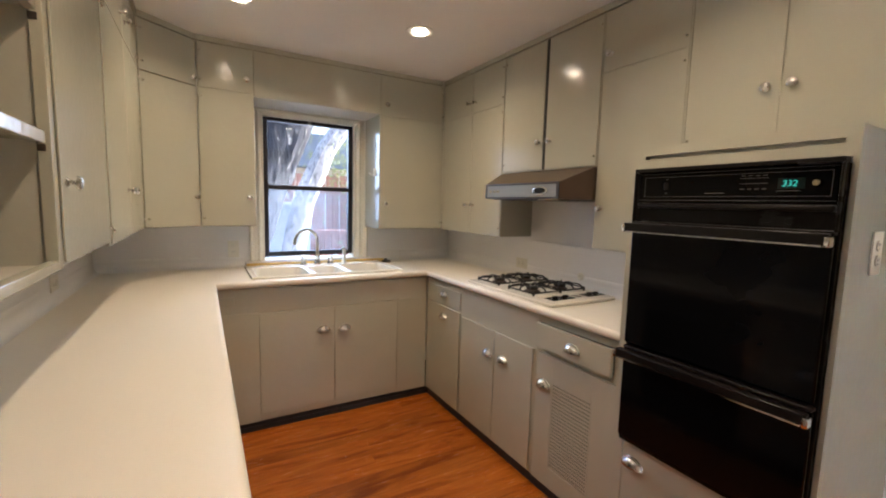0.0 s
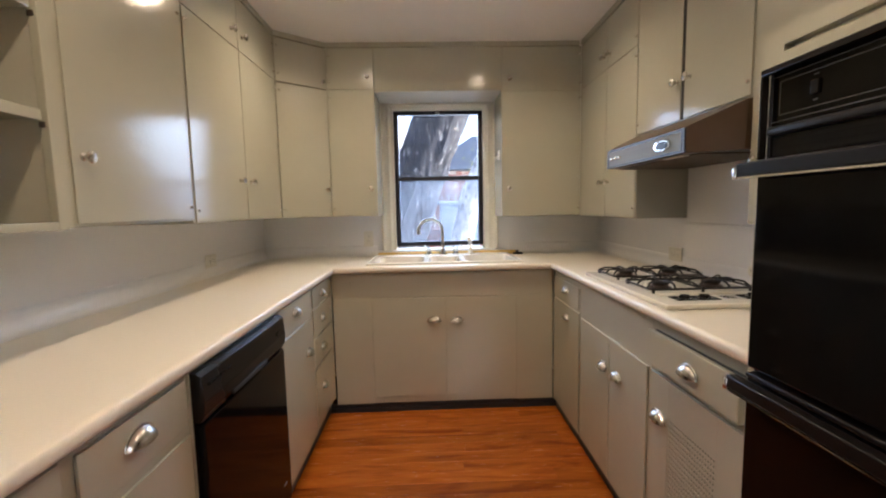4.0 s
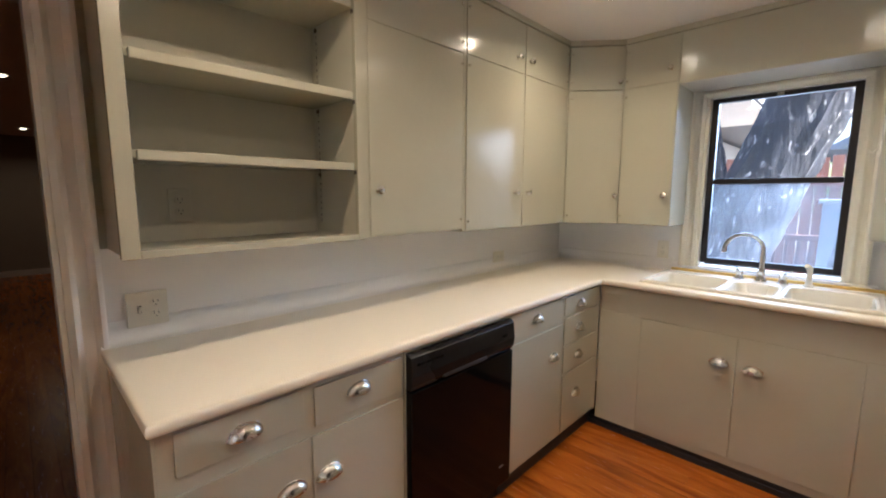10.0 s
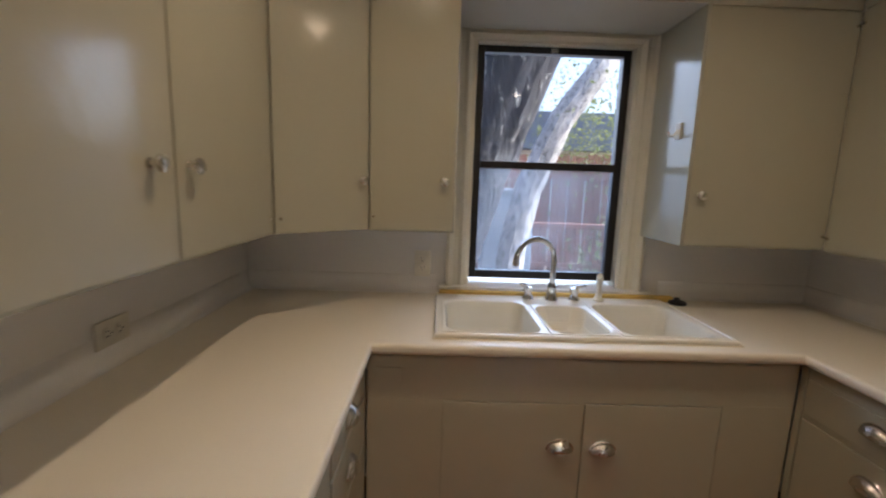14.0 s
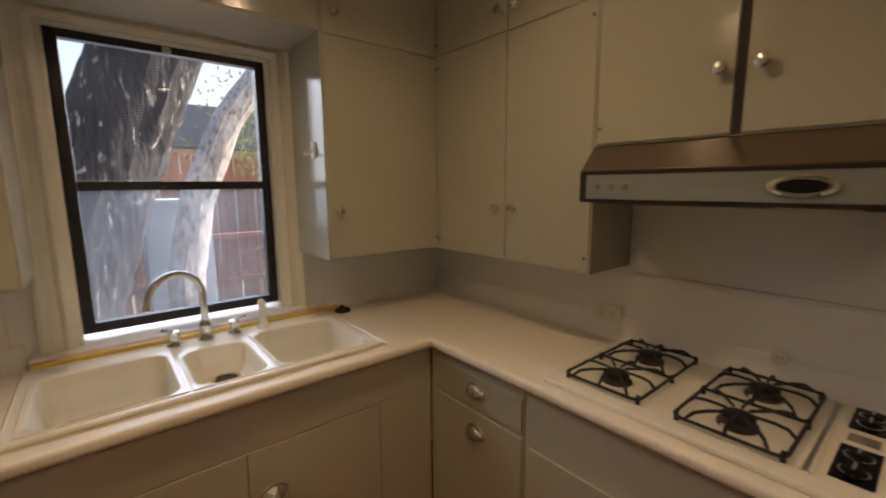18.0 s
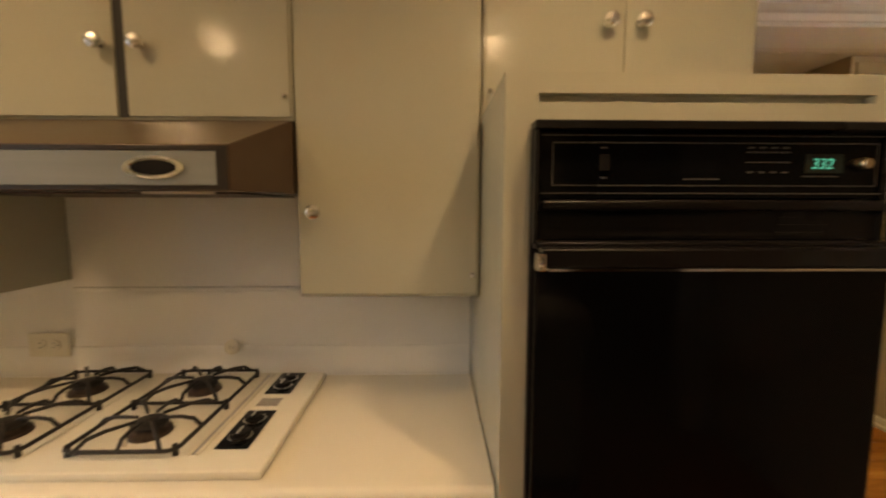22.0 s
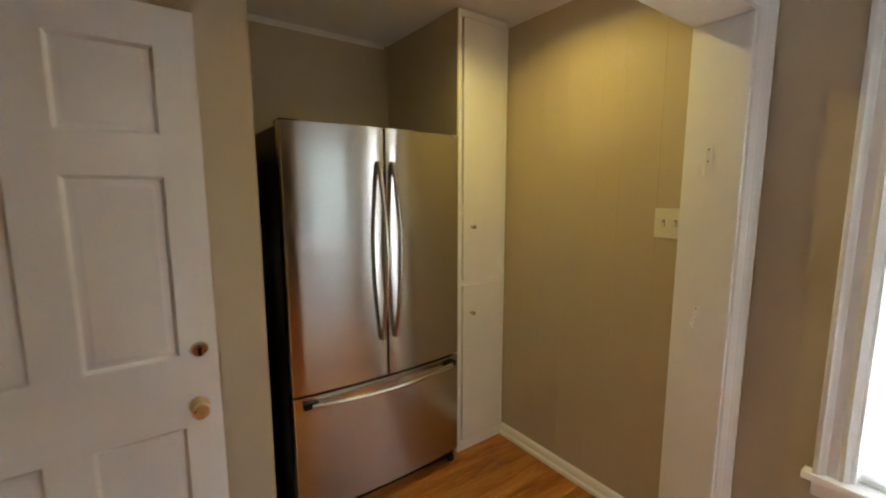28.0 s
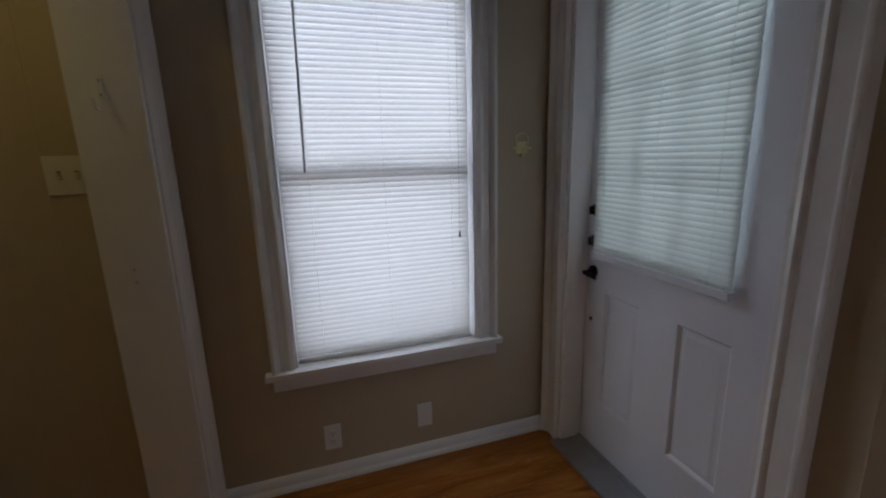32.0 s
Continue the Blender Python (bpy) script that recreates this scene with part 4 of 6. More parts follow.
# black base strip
structure("toe_kick_left", B((FX - 0.06, FX - 0.045, 0.73, 1.435, 0, ZL - 0.001), (FX - 0.06, FX - 0.045, 2.046, FY + 0.05, 0, ZL - 0.001)), TOE, "black strip set back under the base cabinets", "toe kick")
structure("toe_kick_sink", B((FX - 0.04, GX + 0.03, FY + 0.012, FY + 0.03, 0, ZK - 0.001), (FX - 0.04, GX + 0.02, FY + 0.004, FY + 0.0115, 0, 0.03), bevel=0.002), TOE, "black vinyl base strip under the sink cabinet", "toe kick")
structure("toe_kick_right", B((GX + 0.02, GX + 0.035, 1.3175, FY, 0, ZK - 0.001)), TOE, "black strip set back under the base cabinets", "toe kick")

# ---- dishwasher ----
dw = thing("dishwasher", (0.1, 1.743, 0.0), "black built-in dishwasher with a glossy front", "dishwasher")
DX = 0.41
part("body", B((XL + 0.03, DX - 0.05, 1.446, 2.040, 0.1, 0.876)), BLACK_SATIN, dw)
part("door_panel", B((DX - 0.045, DX, 1.446, 2.040, 0.125, 0.742), bevel=0.006), BLACK, dw)
part("control_panel", prism([(DX - 0.045, 0.746), (DX - 0.006, 0.746), (DX + 0.004, 0.765), (DX + 0.008, 0.80), (DX + 0.002, 0.866), (DX - 0.012, 0.876), (DX - 0.045, 0.876)], 1.446, 2.040, "y", 0.0015), BLACK_SATIN, dw)
part("handle_recess", B((DX - 0.004, DX + 0.0085, 1.60, 1.85, 0.752, 0.766), bevel=0.003), RUBBER, dw)
part("buttons", B(*[(DX + 0.003, DX + 0.0075, 1.47 + 0.022 * k, 1.485 + 0.022 * k, 0.835, 0.842) for k in range(6)]), BLACK, dw)
part("latch", B((DX + 0.001, DX + 0.009, 1.95, 1.985, 0.815, 0.828), bevel=0.002), BLACK, dw)
part("badge", B((DX, DX + 0.0015, 1.955, 1.985, 0.215, 0.222)), LINE, dw, "small silver badge")
part("toe_panel", B((DX - 0.09, DX - 0.07, 1.446, 2.040, 0.0, 0.122)), BLACK_SATIN, dw)
part("filler_strip", B((FX - 0.02, FX - 0.002, 1.4395, 1.4445, ZL, CT - E1 - 0.001), (FX - 0.02, FX - 0.002, 2.0405, 2.0455, ZL, CT - E1 - 0.001), (FX - 0.02, FX - 0.004, 1.446, 2.040, 0.878, CT - E1 - 0.001)), SAGE, dw)

# ---- sink ----
sk = thing("sink", (1.08, 3.23, CT), "white enamel triple-bowl sink with yellowed edges", "sink")


def basin(x0, x1, y0, y1, z, depth, r=0.05, taper=0.02):
    """A rounded bowl open at the top, one skin with thickness."""
    def ring(ix, h, rr):
        pts = []
        for cx, cy, a in ((x1 - ix - rr, y1 - ix - rr, 0), (x0 + ix + rr, y1 - ix - rr, 90), (x0 + ix + rr, y0 + ix + rr, 180), (x1 - ix - rr, y0 + ix + rr, 270)):
            for k in range(7):
                t = radians(a + 15 * k)
                pts.append((cx + rr * math.cos(t), cy + rr * math.sin(t), h))
        return pts
    bm = bmesh.new()
    rows = [[bm.verts.new(p) for p in ring(ix, h, rr)] for ix, h, rr in ((-0.010, z - 0.0014, 0.001), (-0.009, z - 0.0012, 0.002), (-0.008, z - 0.0005, r + 0.008), (0.0, z - 0.003, r), (0.004, z - 0.012, r), (taper * 0.6, z - depth * 0.6, r), (taper, z - depth + 0.03, r), (taper + 0.012, z - depth + 0.008, r), (taper + 0.035, z - depth, r * 0.8))]
    n = len(rows[0])
    for a, b in zip(rows, rows[1:]):
        for k in range(n):
            bm.faces.new((a[k], a[(k + 1) % n], b[(k + 1) % n], b[k]))
    bm.faces.new(rows[-1])
    bmesh.ops.recalc_face_normals(bm, faces=bm.faces[:])
    bmesh.ops.reverse_faces(bm, faces=bm.faces[:])
    bmesh.ops.solidify(bm, geom=bm.faces[:], thickness=0.004)
    return bm


ZS = CT + 0.0105
bowls = ((0.632, 0.955, 3.03, 3.385, 0.17), (0.985, 1.19, 3.03, 3.345, 0.10), (1.22, 1.535, 3.03, 3.385, 0.17))
for x0, x1, y0, y1, dp in bowls:
    part("bowl", basin(x0, x1, y0, y1, ZS, dp), PORCELAIN, sk)
rimb = []
X0, X1, Y0, Y1 = SINK
for box in ((X0, X1, Y0, 3.022), (X0, X1, 3.393, Y1), (X0, 0.624, 3.022, 3.393), (1.543, X1, 3.022, 3.393), (0.963, 0.977, 3.022, 3.393), (1.198, 1.212, 3.022, 3.393), (0.977, 1.198, 3.353, 3.393)):
    rimb.append((*box, CT + 0.001, ZS))
part("rim", B(*rimb, bevel=0.0012), PORCELAIN, sk)
part("rim_roll", tube([(X0, Y0, ZS - 0.004), (X1, Y0, ZS - 0.004), (X1, Y1, ZS - 0.004), (X0, Y1, ZS - 0.004)], 0.0085, 8, closed=True), PORCELAIN, sk)
part("sealant_line", tube([(X0 - 0.011, Y0 - 0.012, CT), (X1 + 0.011, Y0 - 0.012, CT), (X1 + 0.011, Y1, CT)], 0.003, 6), paint("dirty_caulk", (0.76, 0.69, 0.54), rough=0.6, var=0.1, scale=30, grain=100, bump=0.1), sk, "yellowed sealant line")
for cx, cy, dp in ((0.80, 3.21, 0.17), (1.38, 3.21, 0.17)):
    part("drain", lathe([(0.044, 0.003), (0.042, 0.005), (0.03, 0.003), (0.029, -0.002)], 24, Matrix.Translation((cx, cy, ZS - dp + 0.0045))), CHROME, sk)
    part("drain_plug", lathe([(0, 0.0045), (0.02, 0.004), (0.028, 0.001), (0.028, -0.003), (0, -0.003)], 20, Matrix.Translation((cx, cy, ZS - dp + 0.0045))), RUBBER, sk)
# the middle bowl ends in a black disposer mouth
mouth = Matrix.Translation((1.105, 3.265, ZS - 0.0955))
part("drain", lathe([(0.047, 0.0005), (0.046, 0.004), (0.041, 0.0055), (0.036, 0.003), (0.034, 0.001)], 28, mouth), BRASSY, sk, "stained metal drain ring")
flaps = part("disposer_flaps", lathe([(0, 0.001), (0.012, 0.0016), (0.034, 0.0035), (0.036, 0.001), (0, 0.0006)], 28, mouth), RUBBER, sk, "black rubber disposer mouth")

fa = thing("faucet", (1.085, 3.44, ZS), "chrome gooseneck kitchen faucet with two lever handles", "faucet")
fx, fy = 1.085, 3.442
part("base", lathe([(0, 0), (0.028, 0), (0.028, 0.006), (0.022, 0.014), (0.018, 0.05), (0.02, 0.056), (0.016, 0.064), (0.0135, 0.075), (0, 0.075)], 24, Matrix.Translation((fx, fy, ZS))), CHROME, fa)
arc = [(fx, fy, ZS + 0.06), (fx, fy, ZS + 0.17)]
for k in range(1, 13):
    a = math.pi * k / 12 * 0.93
    rr = 0.095
    arc.append((fx - 0.9 * rr * (1 - math.cos(a)), fy - 0.35 * rr * (1 - math.cos(a)), ZS + 0.17 + rr * 0.95 * math.sin(a)))
lx, ly, lz = arc[-1]
arc.append((lx - 0.002, ly, lz - 0.018))
part("spout", tube(arc, [0.0125] * 2 + [0.0115] * (len(arc) - 3) + [0.0125], 14), CHROME, fa)
part("aerator", lathe([(0, 0), (0.0135, 0), (0.014, 0.01), (0.013, 0.022), (0, 0.022)], 16, Matrix.Translation((lx - 0.002, ly, lz - 0.034))), CHROME, fa)
for hx, s in ((0.985, -1), (1.18, 1)):
    h = part("handle", lathe([(0, 0), (0.025, 0), (0.025, 0.005), (0.019, 0.012), (0.016, 0.036), (0.019, 0.042), (0.017, 0.054), (0, 0.058)], 20, Matrix.Translation((hx, 3.44, ZS))), CHROME, fa)
    part("lever", tube([(hx, 3.44, ZS + 0.05), (hx + s * 0.012, 3.435, ZS + 0.06), (hx + s * 0.03, 3.42, ZS + 0.068), (hx + s * 0.036, 3.412, ZS + 0.071)], [0.008, 0.007, 0.0055, 0.006], 10), CHROME, h)
sp = thing("sink_sprayer", (1.288, 3.45, ZS), "white plastic pull-out sink sprayer", "sprayer")
part("collar", lathe([(0, 0), (0.024, 0), (0.024, 0.006), (0.016, 0.014), (0.013, 0.03), (0, 0.03)], 18, Matrix.Translation((1.288, 3.45, ZS))), PORCELAIN, sp)
part("wand", tube([(1.288, 3.45, ZS + 0.03), (1.288, 3.45, ZS + 0.075), (1.285, 3.44, ZS + 0.10), (1.275, 3.42, ZS + 0.113)], [0.011, 0.0125, 0.015, 0.012], 12), PORCELAIN, sp)
stop = thing("drain_stopper", (1.64, 3.47, CT), "black rubber drain stopper lying on the worktop", "stopper")
part("disc", lathe([(0, 0.0005), (0.036, 0.0005), (0.036, 0.007), (0.03, 0.013), (0, 0.015)], 24, Matrix.Translation((1.64, 3.47, CT))), RUBBER, stop)
part("grip", lathe([(0, 0.013), (0.012, 0.013), (0.009, 0.02), (0.013, 0.027), (0, 0.03)], 14, Matrix.Translation((1.635, 3.468, CT))), RUBBER, stop)
structure("trim_sink_caulk", B((0.612, 1.63, 3.485, 3.5125, CT + 0.0005, CT + 0.027), bevel=0.006, seg=3), CAULK, "yellowed caulk strip behind the sink", "trim")
structure("sill_kitchen_window", B((0.61, 1.545, 3.513, YB + 0.15, CT + 0.0006, 0.967), bevel=0.005), TRIM, "white painted sill of the sink window", "sill")

# ---- kitchen window ----
w1 = tagged(new("window_1"), "dark bronze aluminium sash window over the sink", "window", kind="structure")
w1.matrix_basis = pose(1.07, YB + 0.07, 0.97)
WY0, WY1 = YB + 0.045, YB + 0.085
a0, a1, zb, zm, zt = 0.765, 1.382, 1.008, 1.502, 1.975
part("window_frame", B((a0 - 0.022, a0 + 0.012, WY0, WY1, zb - 0.018, zt + 0.02), (a1 - 0.012, a1 + 0.022, WY0, WY1, zb - 0.018, zt + 0.02), (a0 + 0.012, a1 - 0.012, WY0, WY1, zt - 0.006, zt + 0.02), (a0 + 0.012, a1 - 0.012, WY0, WY1, zb - 0.018, zb + 0.016), bevel=0.002), FRAME_BRONZE, w1)
part("meeting_rail", B((a0 + 0.0125, a1 - 0.0125, WY0 - 0.006, WY0 + 0.03, zm - 0.018, zm + 0.014), bevel=0.003), FRAME_BRONZE, w1)
p1 = part("pane", B((a0 + 0.012, a1 - 0.012, WY0 + 0.022, WY0 + 0.026, zm + 0.014, zt - 0.006)), GLASS, w1, soft=False)
p2 = part("pane", B((a0 + 0.012, a1 - 0.012, WY0 + 0.012, WY0 + 0.016, zb + 0.016, zm - 0.018)), SCREEN_GLASS, w1, "hazy lower window pane", soft=False)
for p in (p1, p2):
    p.visible_shadow = False
part("latch", B((1.055, 1.085, WY0 - 0.012, WY0 - 0.002, zt - 0.004, zt + 0.014), bevel=0.002), NICKEL, w1)
structure("lining_kitchen_window", B((KW[0], 0.742, YB, YB + 0.16, 0.968, KW[3]), (1.405, KW[1], YB, YB + 0.16, 0.968, KW[3]), (0.742, 1.405, YB, YB + 0.16, 1.996, KW[3])), CREAM_TRIM, "cream lining of the sink window", "trim")

# ---- cooktop ----
ck = thing("gas_cooktop", (1.99, 2.09, CT), "white enamel gas cooktop with four burners", "cooktop")
C0, C1, D0, D1 = COOK
ZCk = CT + 0.018
part("deck", prism([(C0, D0), (C1, D0), (C1, D1), (C0, D1)], CT + 0.0005, ZCk, "z", 0.006), PORCELAIN, ck)
for y0, y1 in ((2.19, 2.405), (1.90, 2.115)):
    part("burner_well", B((1.80, 2.195, y0, y1, ZCk + 0.0003, ZCk + 0.0016), bevel=0.0006), PORCELAIN, ck)
for bx, by in ((1.895, 2.298), (2.098, 2.298), (1.895, 2.008), (2.098, 2.008)):
    bn = part("burner", lathe([(0, 0), (0.042, 0), (0.04, 0.007), (0.03, 0.011), (0.028, 0.018), (0, 0.018)], 24, Matrix.Translation((bx, by, ZCk + 0.0016))), BURNT, ck, "burnt gas burner")
    part("burner_cap", lathe([(0, 0.018), (0.034, 0.018), (0.035, 0.023), (0.03, 0.027), (0, 0.028)], 24, Matrix.Translation((bx, by, ZCk + 0.0016))), IRON, bn)
    part("igniter", lathe([(0, 0), (0.004, 0), (0.004, 0.016), (0, 0.018)], 8, Matrix.Translation((bx - 0.052, by + 0.015, ZCk + 0.0016))), PORCELAIN, bn)
for y0, y1 in ((2.192, 2.403), (1.902, 2.113)):
    x0, x1 = 1.802, 2.193
    zt_ = ZCk + 0.036
    bms = []
    r = 0.022
    ring = []
    for cx, cy, a in ((x1 - r, y1 - r, 0), (x0 + r, y1 - r, 90), (x0 + r, y0 + r, 180), (x1 - r, y0 + r, 270)):
        for k in range(5):
            t = radians(a + 22.5 * k)
            ring.append((cx + r * math.cos(t), cy + r * math.sin(t), ZCk + 0.016))
    bms.append(tube(ring, 0.0043, 8, closed=True))
    my, mx = (y0 + y1) / 2, (x0 + x1) / 2
    bms.append(tube([(mx, y0, ZCk + 0.016), (mx, y1, ZCk + 0.016)], 0.0043, 8))
    for bx in (1.895, 2.098):
        for ang in (40, 90, 140, 220, 270, 320, 0, 180):
            ca, sa = math.cos(radians(ang)), math.sin(radians(ang))
            reach = 0.0
            for s in range(1, 200):
                reach = s * 0.001
                px, py = bx + reach * ca, my + reach * sa
                lo, hi = (x0, mx) if bx < mx else (mx, x1)
                if not (lo < px < hi and y0 < py < y1):
                    break
            inn = 0.024
            bms.append(tube([(bx + reach * ca, my + reach * sa, ZCk + 0.016), (bx + (reach * 0.8 + 0.2 * inn) * ca, my + (reach * 0.8 + 0.2 * inn) * sa, zt_ - 0.004), (bx + (reach * 0.5 + 0.5 * inn) * ca, my + (reach * 0.5 + 0.5 * inn) * sa, zt_), (bx + inn * ca, my + inn * sa, zt_ - 0.001)], [0.0043, 0.0042, 0.004, 0.0034], 6))
    for px, py in ((x0 + 0.012, y0 + 0.006), (x1 - 0.012, y0 + 0.006), (x0 + 0.012, y1 - 0.006), (x1 - 0.012, y1 - 0.006), (mx, y0), (mx, y1)):
        bms.append(lathe([(0, 0), (0.006, 0), (0.005, 0.022), (0, 0.024)], 8, Matrix.Translation((px, py, ZCk + 0.0014))))
    part("grate", join(*bms), IRON, ck, "black cast-iron pan grate")
vt = part("vent_trough", B((1.812, 2.198, 1.864, 1.8705, ZCk + 0.0004, ZCk + 0.006), (1.812, 2.198, 1.8795, 1.886, ZCk + 0.0004, ZCk + 0.006), bevel=0.0015), PORCELAIN, ck, "raised white trough")
part("slot", B((1.816, 2.194, 1.871, 1.879, ZCk + 0.0004, ZCk + 0.002)), THRESH, vt, "grey metal slot")
for x0, x1 in ((1.832, 1.985), (2.075, 2.205)):
    kp = part("knob_panel", B((x0, x1, 1.782, 1.846, ZCk + 0.0004, ZCk + 0.003), bevel=0.001), BLACK, ck, "black glossy knob panel")
    for kx in (x0 + 0.042, x1 - 0.042):
        kn = part("control_knob", lathe([(0, 0), (0.021, 0), (0.0205, 0.004), (0.016, 0.006), (0.0155, 0.011), (0, 0.012)], 20, Matrix.Translation((kx, 1.814, ZCk + 0.003))), BLACK_SATIN, kp)
        part("knob_ring", lathe([(0.0205, 0.0005), (0.0235, 0.0005), (0.0235, 0.0022), (0.0205, 0.003), (0.0205, 0.0005)], 24, Matrix.Translation((kx, 1.814, ZCk + 0.003))), CHROME, kn, "thin chrome ring")
        part("knob_grip", B((kx - 0.014, kx + 0.014, 1.8115, 1.8165, ZCk + 0.0145, ZCk + 0.019), bevel=0.001), CHROME, kn)
part("badge_strip", B((2.01, 2.05, 1.79, 1.84, ZCk + 0.0004, ZCk + 0.0022), bevel=0.0008), NICKEL, ck, "small metal name strip")

# ---- range hood ----
hd = thing("range_hood", (2.06, 2.1, 1.43), "bronze enamel range hood with a brushed front band", "range hood")
H0, H1 = 1.7345, 2.466
hb = bmesh.new()
ring0 = [hb.verts.new(p) for p in ((1.850, 1.800, 1.445), (1.850, 2.408, 1.445), (2.0, H1, 1.445), (XR - 0.014, H1, 1.445), (XR - 0.014, H0, 1.445), (2.0, H0, 1.445))]
ring1 = [hb.verts.new(p) for p in ((1.850, 1.800, 1.530), (1.850, 2.408, 1.530), (2.008, H1, 1.604), (XR - 0.014, H1, 1.604), (XR - 0.014, H0, 1.604), (2.008, H0, 1.604))]
hb.faces.new(ring0)
hb.faces.new((ring1[0], ring1[1], ring1[2], ring1[5]))
hb.faces.new((ring1[2], ring1[3], ring1[4], ring1[5]))
for k in range(6):
    hb.faces.new((ring0[k], ring0[(k + 1) % 6], ring1[(k + 1) % 6], ring1[k]))
bmesh.ops.recalc_face_normals(hb, faces=hb.faces[:])
bmesh.ops.bevel(hb, geom=hb.edges[:], offset=0.002, segments=2, profile=0.5, affect="EDGES")
part("canopy", hb, HOOD_BROWN, hd)
part("front_band", B((1.8465, 1.8495, 1.822, 2.388, 1.455, 1.518), bevel=0.001), HOOD_FACE, hd, "brushed metal control band")
part("band_rim", B((1.8455, 1.8495, 1.802, 1.8215, 1.447, 1.527), (1.8455, 1.8495, 2.3885, 2.406, 1.447, 1.527), (1.8455, 1.8495, 1.8215, 2.3885, 1.5185, 1.527), (1.8455, 1.8495, 1.8215, 2.3885, 1.447, 1.4545)), HOOD_RIM, hd)
bdg = part("badge", moved(lathe([(0, 0), (0.048, 0), (0.048, 0.004), (0.038, 0.005), (0.036, 0.003), (0, 0.003)], 32), facing(1.8465, 1.935, 1.487, "-x") @ Matrix.Diagonal((1.15, 0.44, 1, 1))), CHROME, hd, "oval chrome badge")
part("badge_inlay", moved(lathe([(0, 0.0031), (0.035, 0.0031), (0.035, 0.0042), (0, 0.0045)], 32), facing(1.8465, 1.935, 1.487, "-x") @ Matrix.Diagonal((1.15, 0.40, 1, 1))), BLACK_SATIN, bdg)
for y in (2.278, 2.314, 2.352):
    part("push_button", moved(lathe([(0, 0), (0.007, 0), (0.007, 0.006), (0.005, 0.009), (0, 0.009)], 14), facing(1.8465, y, 1.486, "-x")), BRASSY, hd)
part("filter", B((1.90, 2.22, 1.80, 2.40, 1.4405, 1.4445), bevel=0.001), BURNT, hd)
part("light_lens", B((1.875, 1.895, 1.85, 1.98, 1.440, 1.4445), bevel=0.001), IVORY, hd)

# ---- wall oven ----
oc = thing("oven_cabinet", (2.0, 1.0, 0.0), "sage tall cabinet that holds the wall oven", "cabinet")
OX, O0, O1, OZ = 1.712, 0.699, 1.3125, 1.621
part("face_frame", B((OX, OX + 0.02, 1.268, O1, 0.0, OZ), (OX, OX + 0.02, O0, 0.712, 0.0, OZ), (OX, OX + 0.02, 0.712, 1.268, 1.590, OZ), (OX, OX + 0.02, 0.712, 1.268, 1.545, 1.577), (OX, OX + 0.02, 0.712, 0.73, 1.577, 1.590), (OX, OX + 0.02, 1.26, 1.268, 1.577, 1.590), (OX, OX + 0.02, 0.712, 1.268, 0.0, 0.07)), SAGE, oc)
part("side_panel", B((OX + 0.0205, XR - 0.001, O1 - 0.02, O1, 0.0, OZ), bevel=0.002), SAGE, oc)
part("side_panel", B((OX + 0.0205, XO - 0.026, O0, O0 + 0.02, 0.0, OZ), bevel=0.002), SAGE, oc)
part("top_board", B((OX + 0.0205, XR - 0.001, O0 + 0.0205, O1 - 0.0205, OZ - 0.02, OZ), bevel=0.002), SAGE, oc)
part("vent_slot_back", B((OX + 0.0205, OX + 0.03, 0.73, 1.258, 1.56, 1.59)), SAGE_IN, oc)
ld = part("door", B((OX - 0.004, OX + 0.016, 0.722, 1.262, 0.085, 0.545), bevel=0.003), SAGE, oc)
cup(ld, OX - 0.004, 1.218, 0.475, "-x")
ov = thing("wall_oven", (1.9, 0.99, 0.56), "black glass double wall oven with a digital clock", "oven")
V0, V1 = 0.714, 1.272
part("body", B((OX + 0.021, XR - 0.03, 0.735, 1.245, 0.56, 1.535)), BLACK_SATIN, ov)
for box in ((OX - 0.020, OX - 0.001, V0, V1, 0.548, 0.566), (OX - 0.016, OX - 0.001, V0, V0 + 0.012, 0.566, 1.53), (OX - 0.016, OX - 0.001, V1 - 0.012, V1, 0.566, 1.53), (OX - 0.036, OX - 0.001, V0, V1, 1.53, 1.543), (OX - 0.036, OX - 0.020, V0, V0 + 0.006, 1.36, 1.5295), (OX - 0.036, OX - 0.020, V1 - 0.006, V1, 1.36, 1.5295)):
    part("surround_bar", B(box, bevel=0.002), BLACK_SATIN, ov)
cp = part("control_panel", B((OX - 0.018, OX - 0.006, V0 + 0.0125, V1 - 0.0125, 1.428, 1.5295), bevel=0.002), BLACK, ov)
px = OX - 0.0186
yl0, yl1, zl0, zl1 = 0.738, 1.242, 1.448, 1.512
for box in ((yl0, yl1, zl1, zl1 + 0.0012), (yl0, yl1, zl0, zl0 + 0.0012), (yl0, yl0 + 0.0012, zl0 + 0.0012, zl1), (yl1 - 0.0012, yl1, zl0 + 0.0012, zl1), (V0 + 0.014, V1 - 0.014, 1.436, 1.4375), (V0 + 0.014, V1 - 0.014, 1.523, 1.5242)):
    part("printed_line", B((px, px + 0.001, *box)), LINE, cp, "thin silver printed line")
part("display", B((px - 0.0004, px + 0.001, 0.792, 0.852, 1.468, 1.497)), DISPLAY, cp, "dark clock display")
part("selector_knob", moved(lathe([(0, 0), (0.0085, 0), (0.008, 0.008), (0.006, 0.012), (0, 0.012)], 16), facing(px, 0.766, 1.482, "-x") @ Matrix.Scale(1.2, 4)), BRASSY, cp)
part("rocker_switch", B((px - 0.004, px + 0.001, 1.155, 1.172, 1.47, 1.495), bevel=0.0015), BLACK_SATIN, cp)
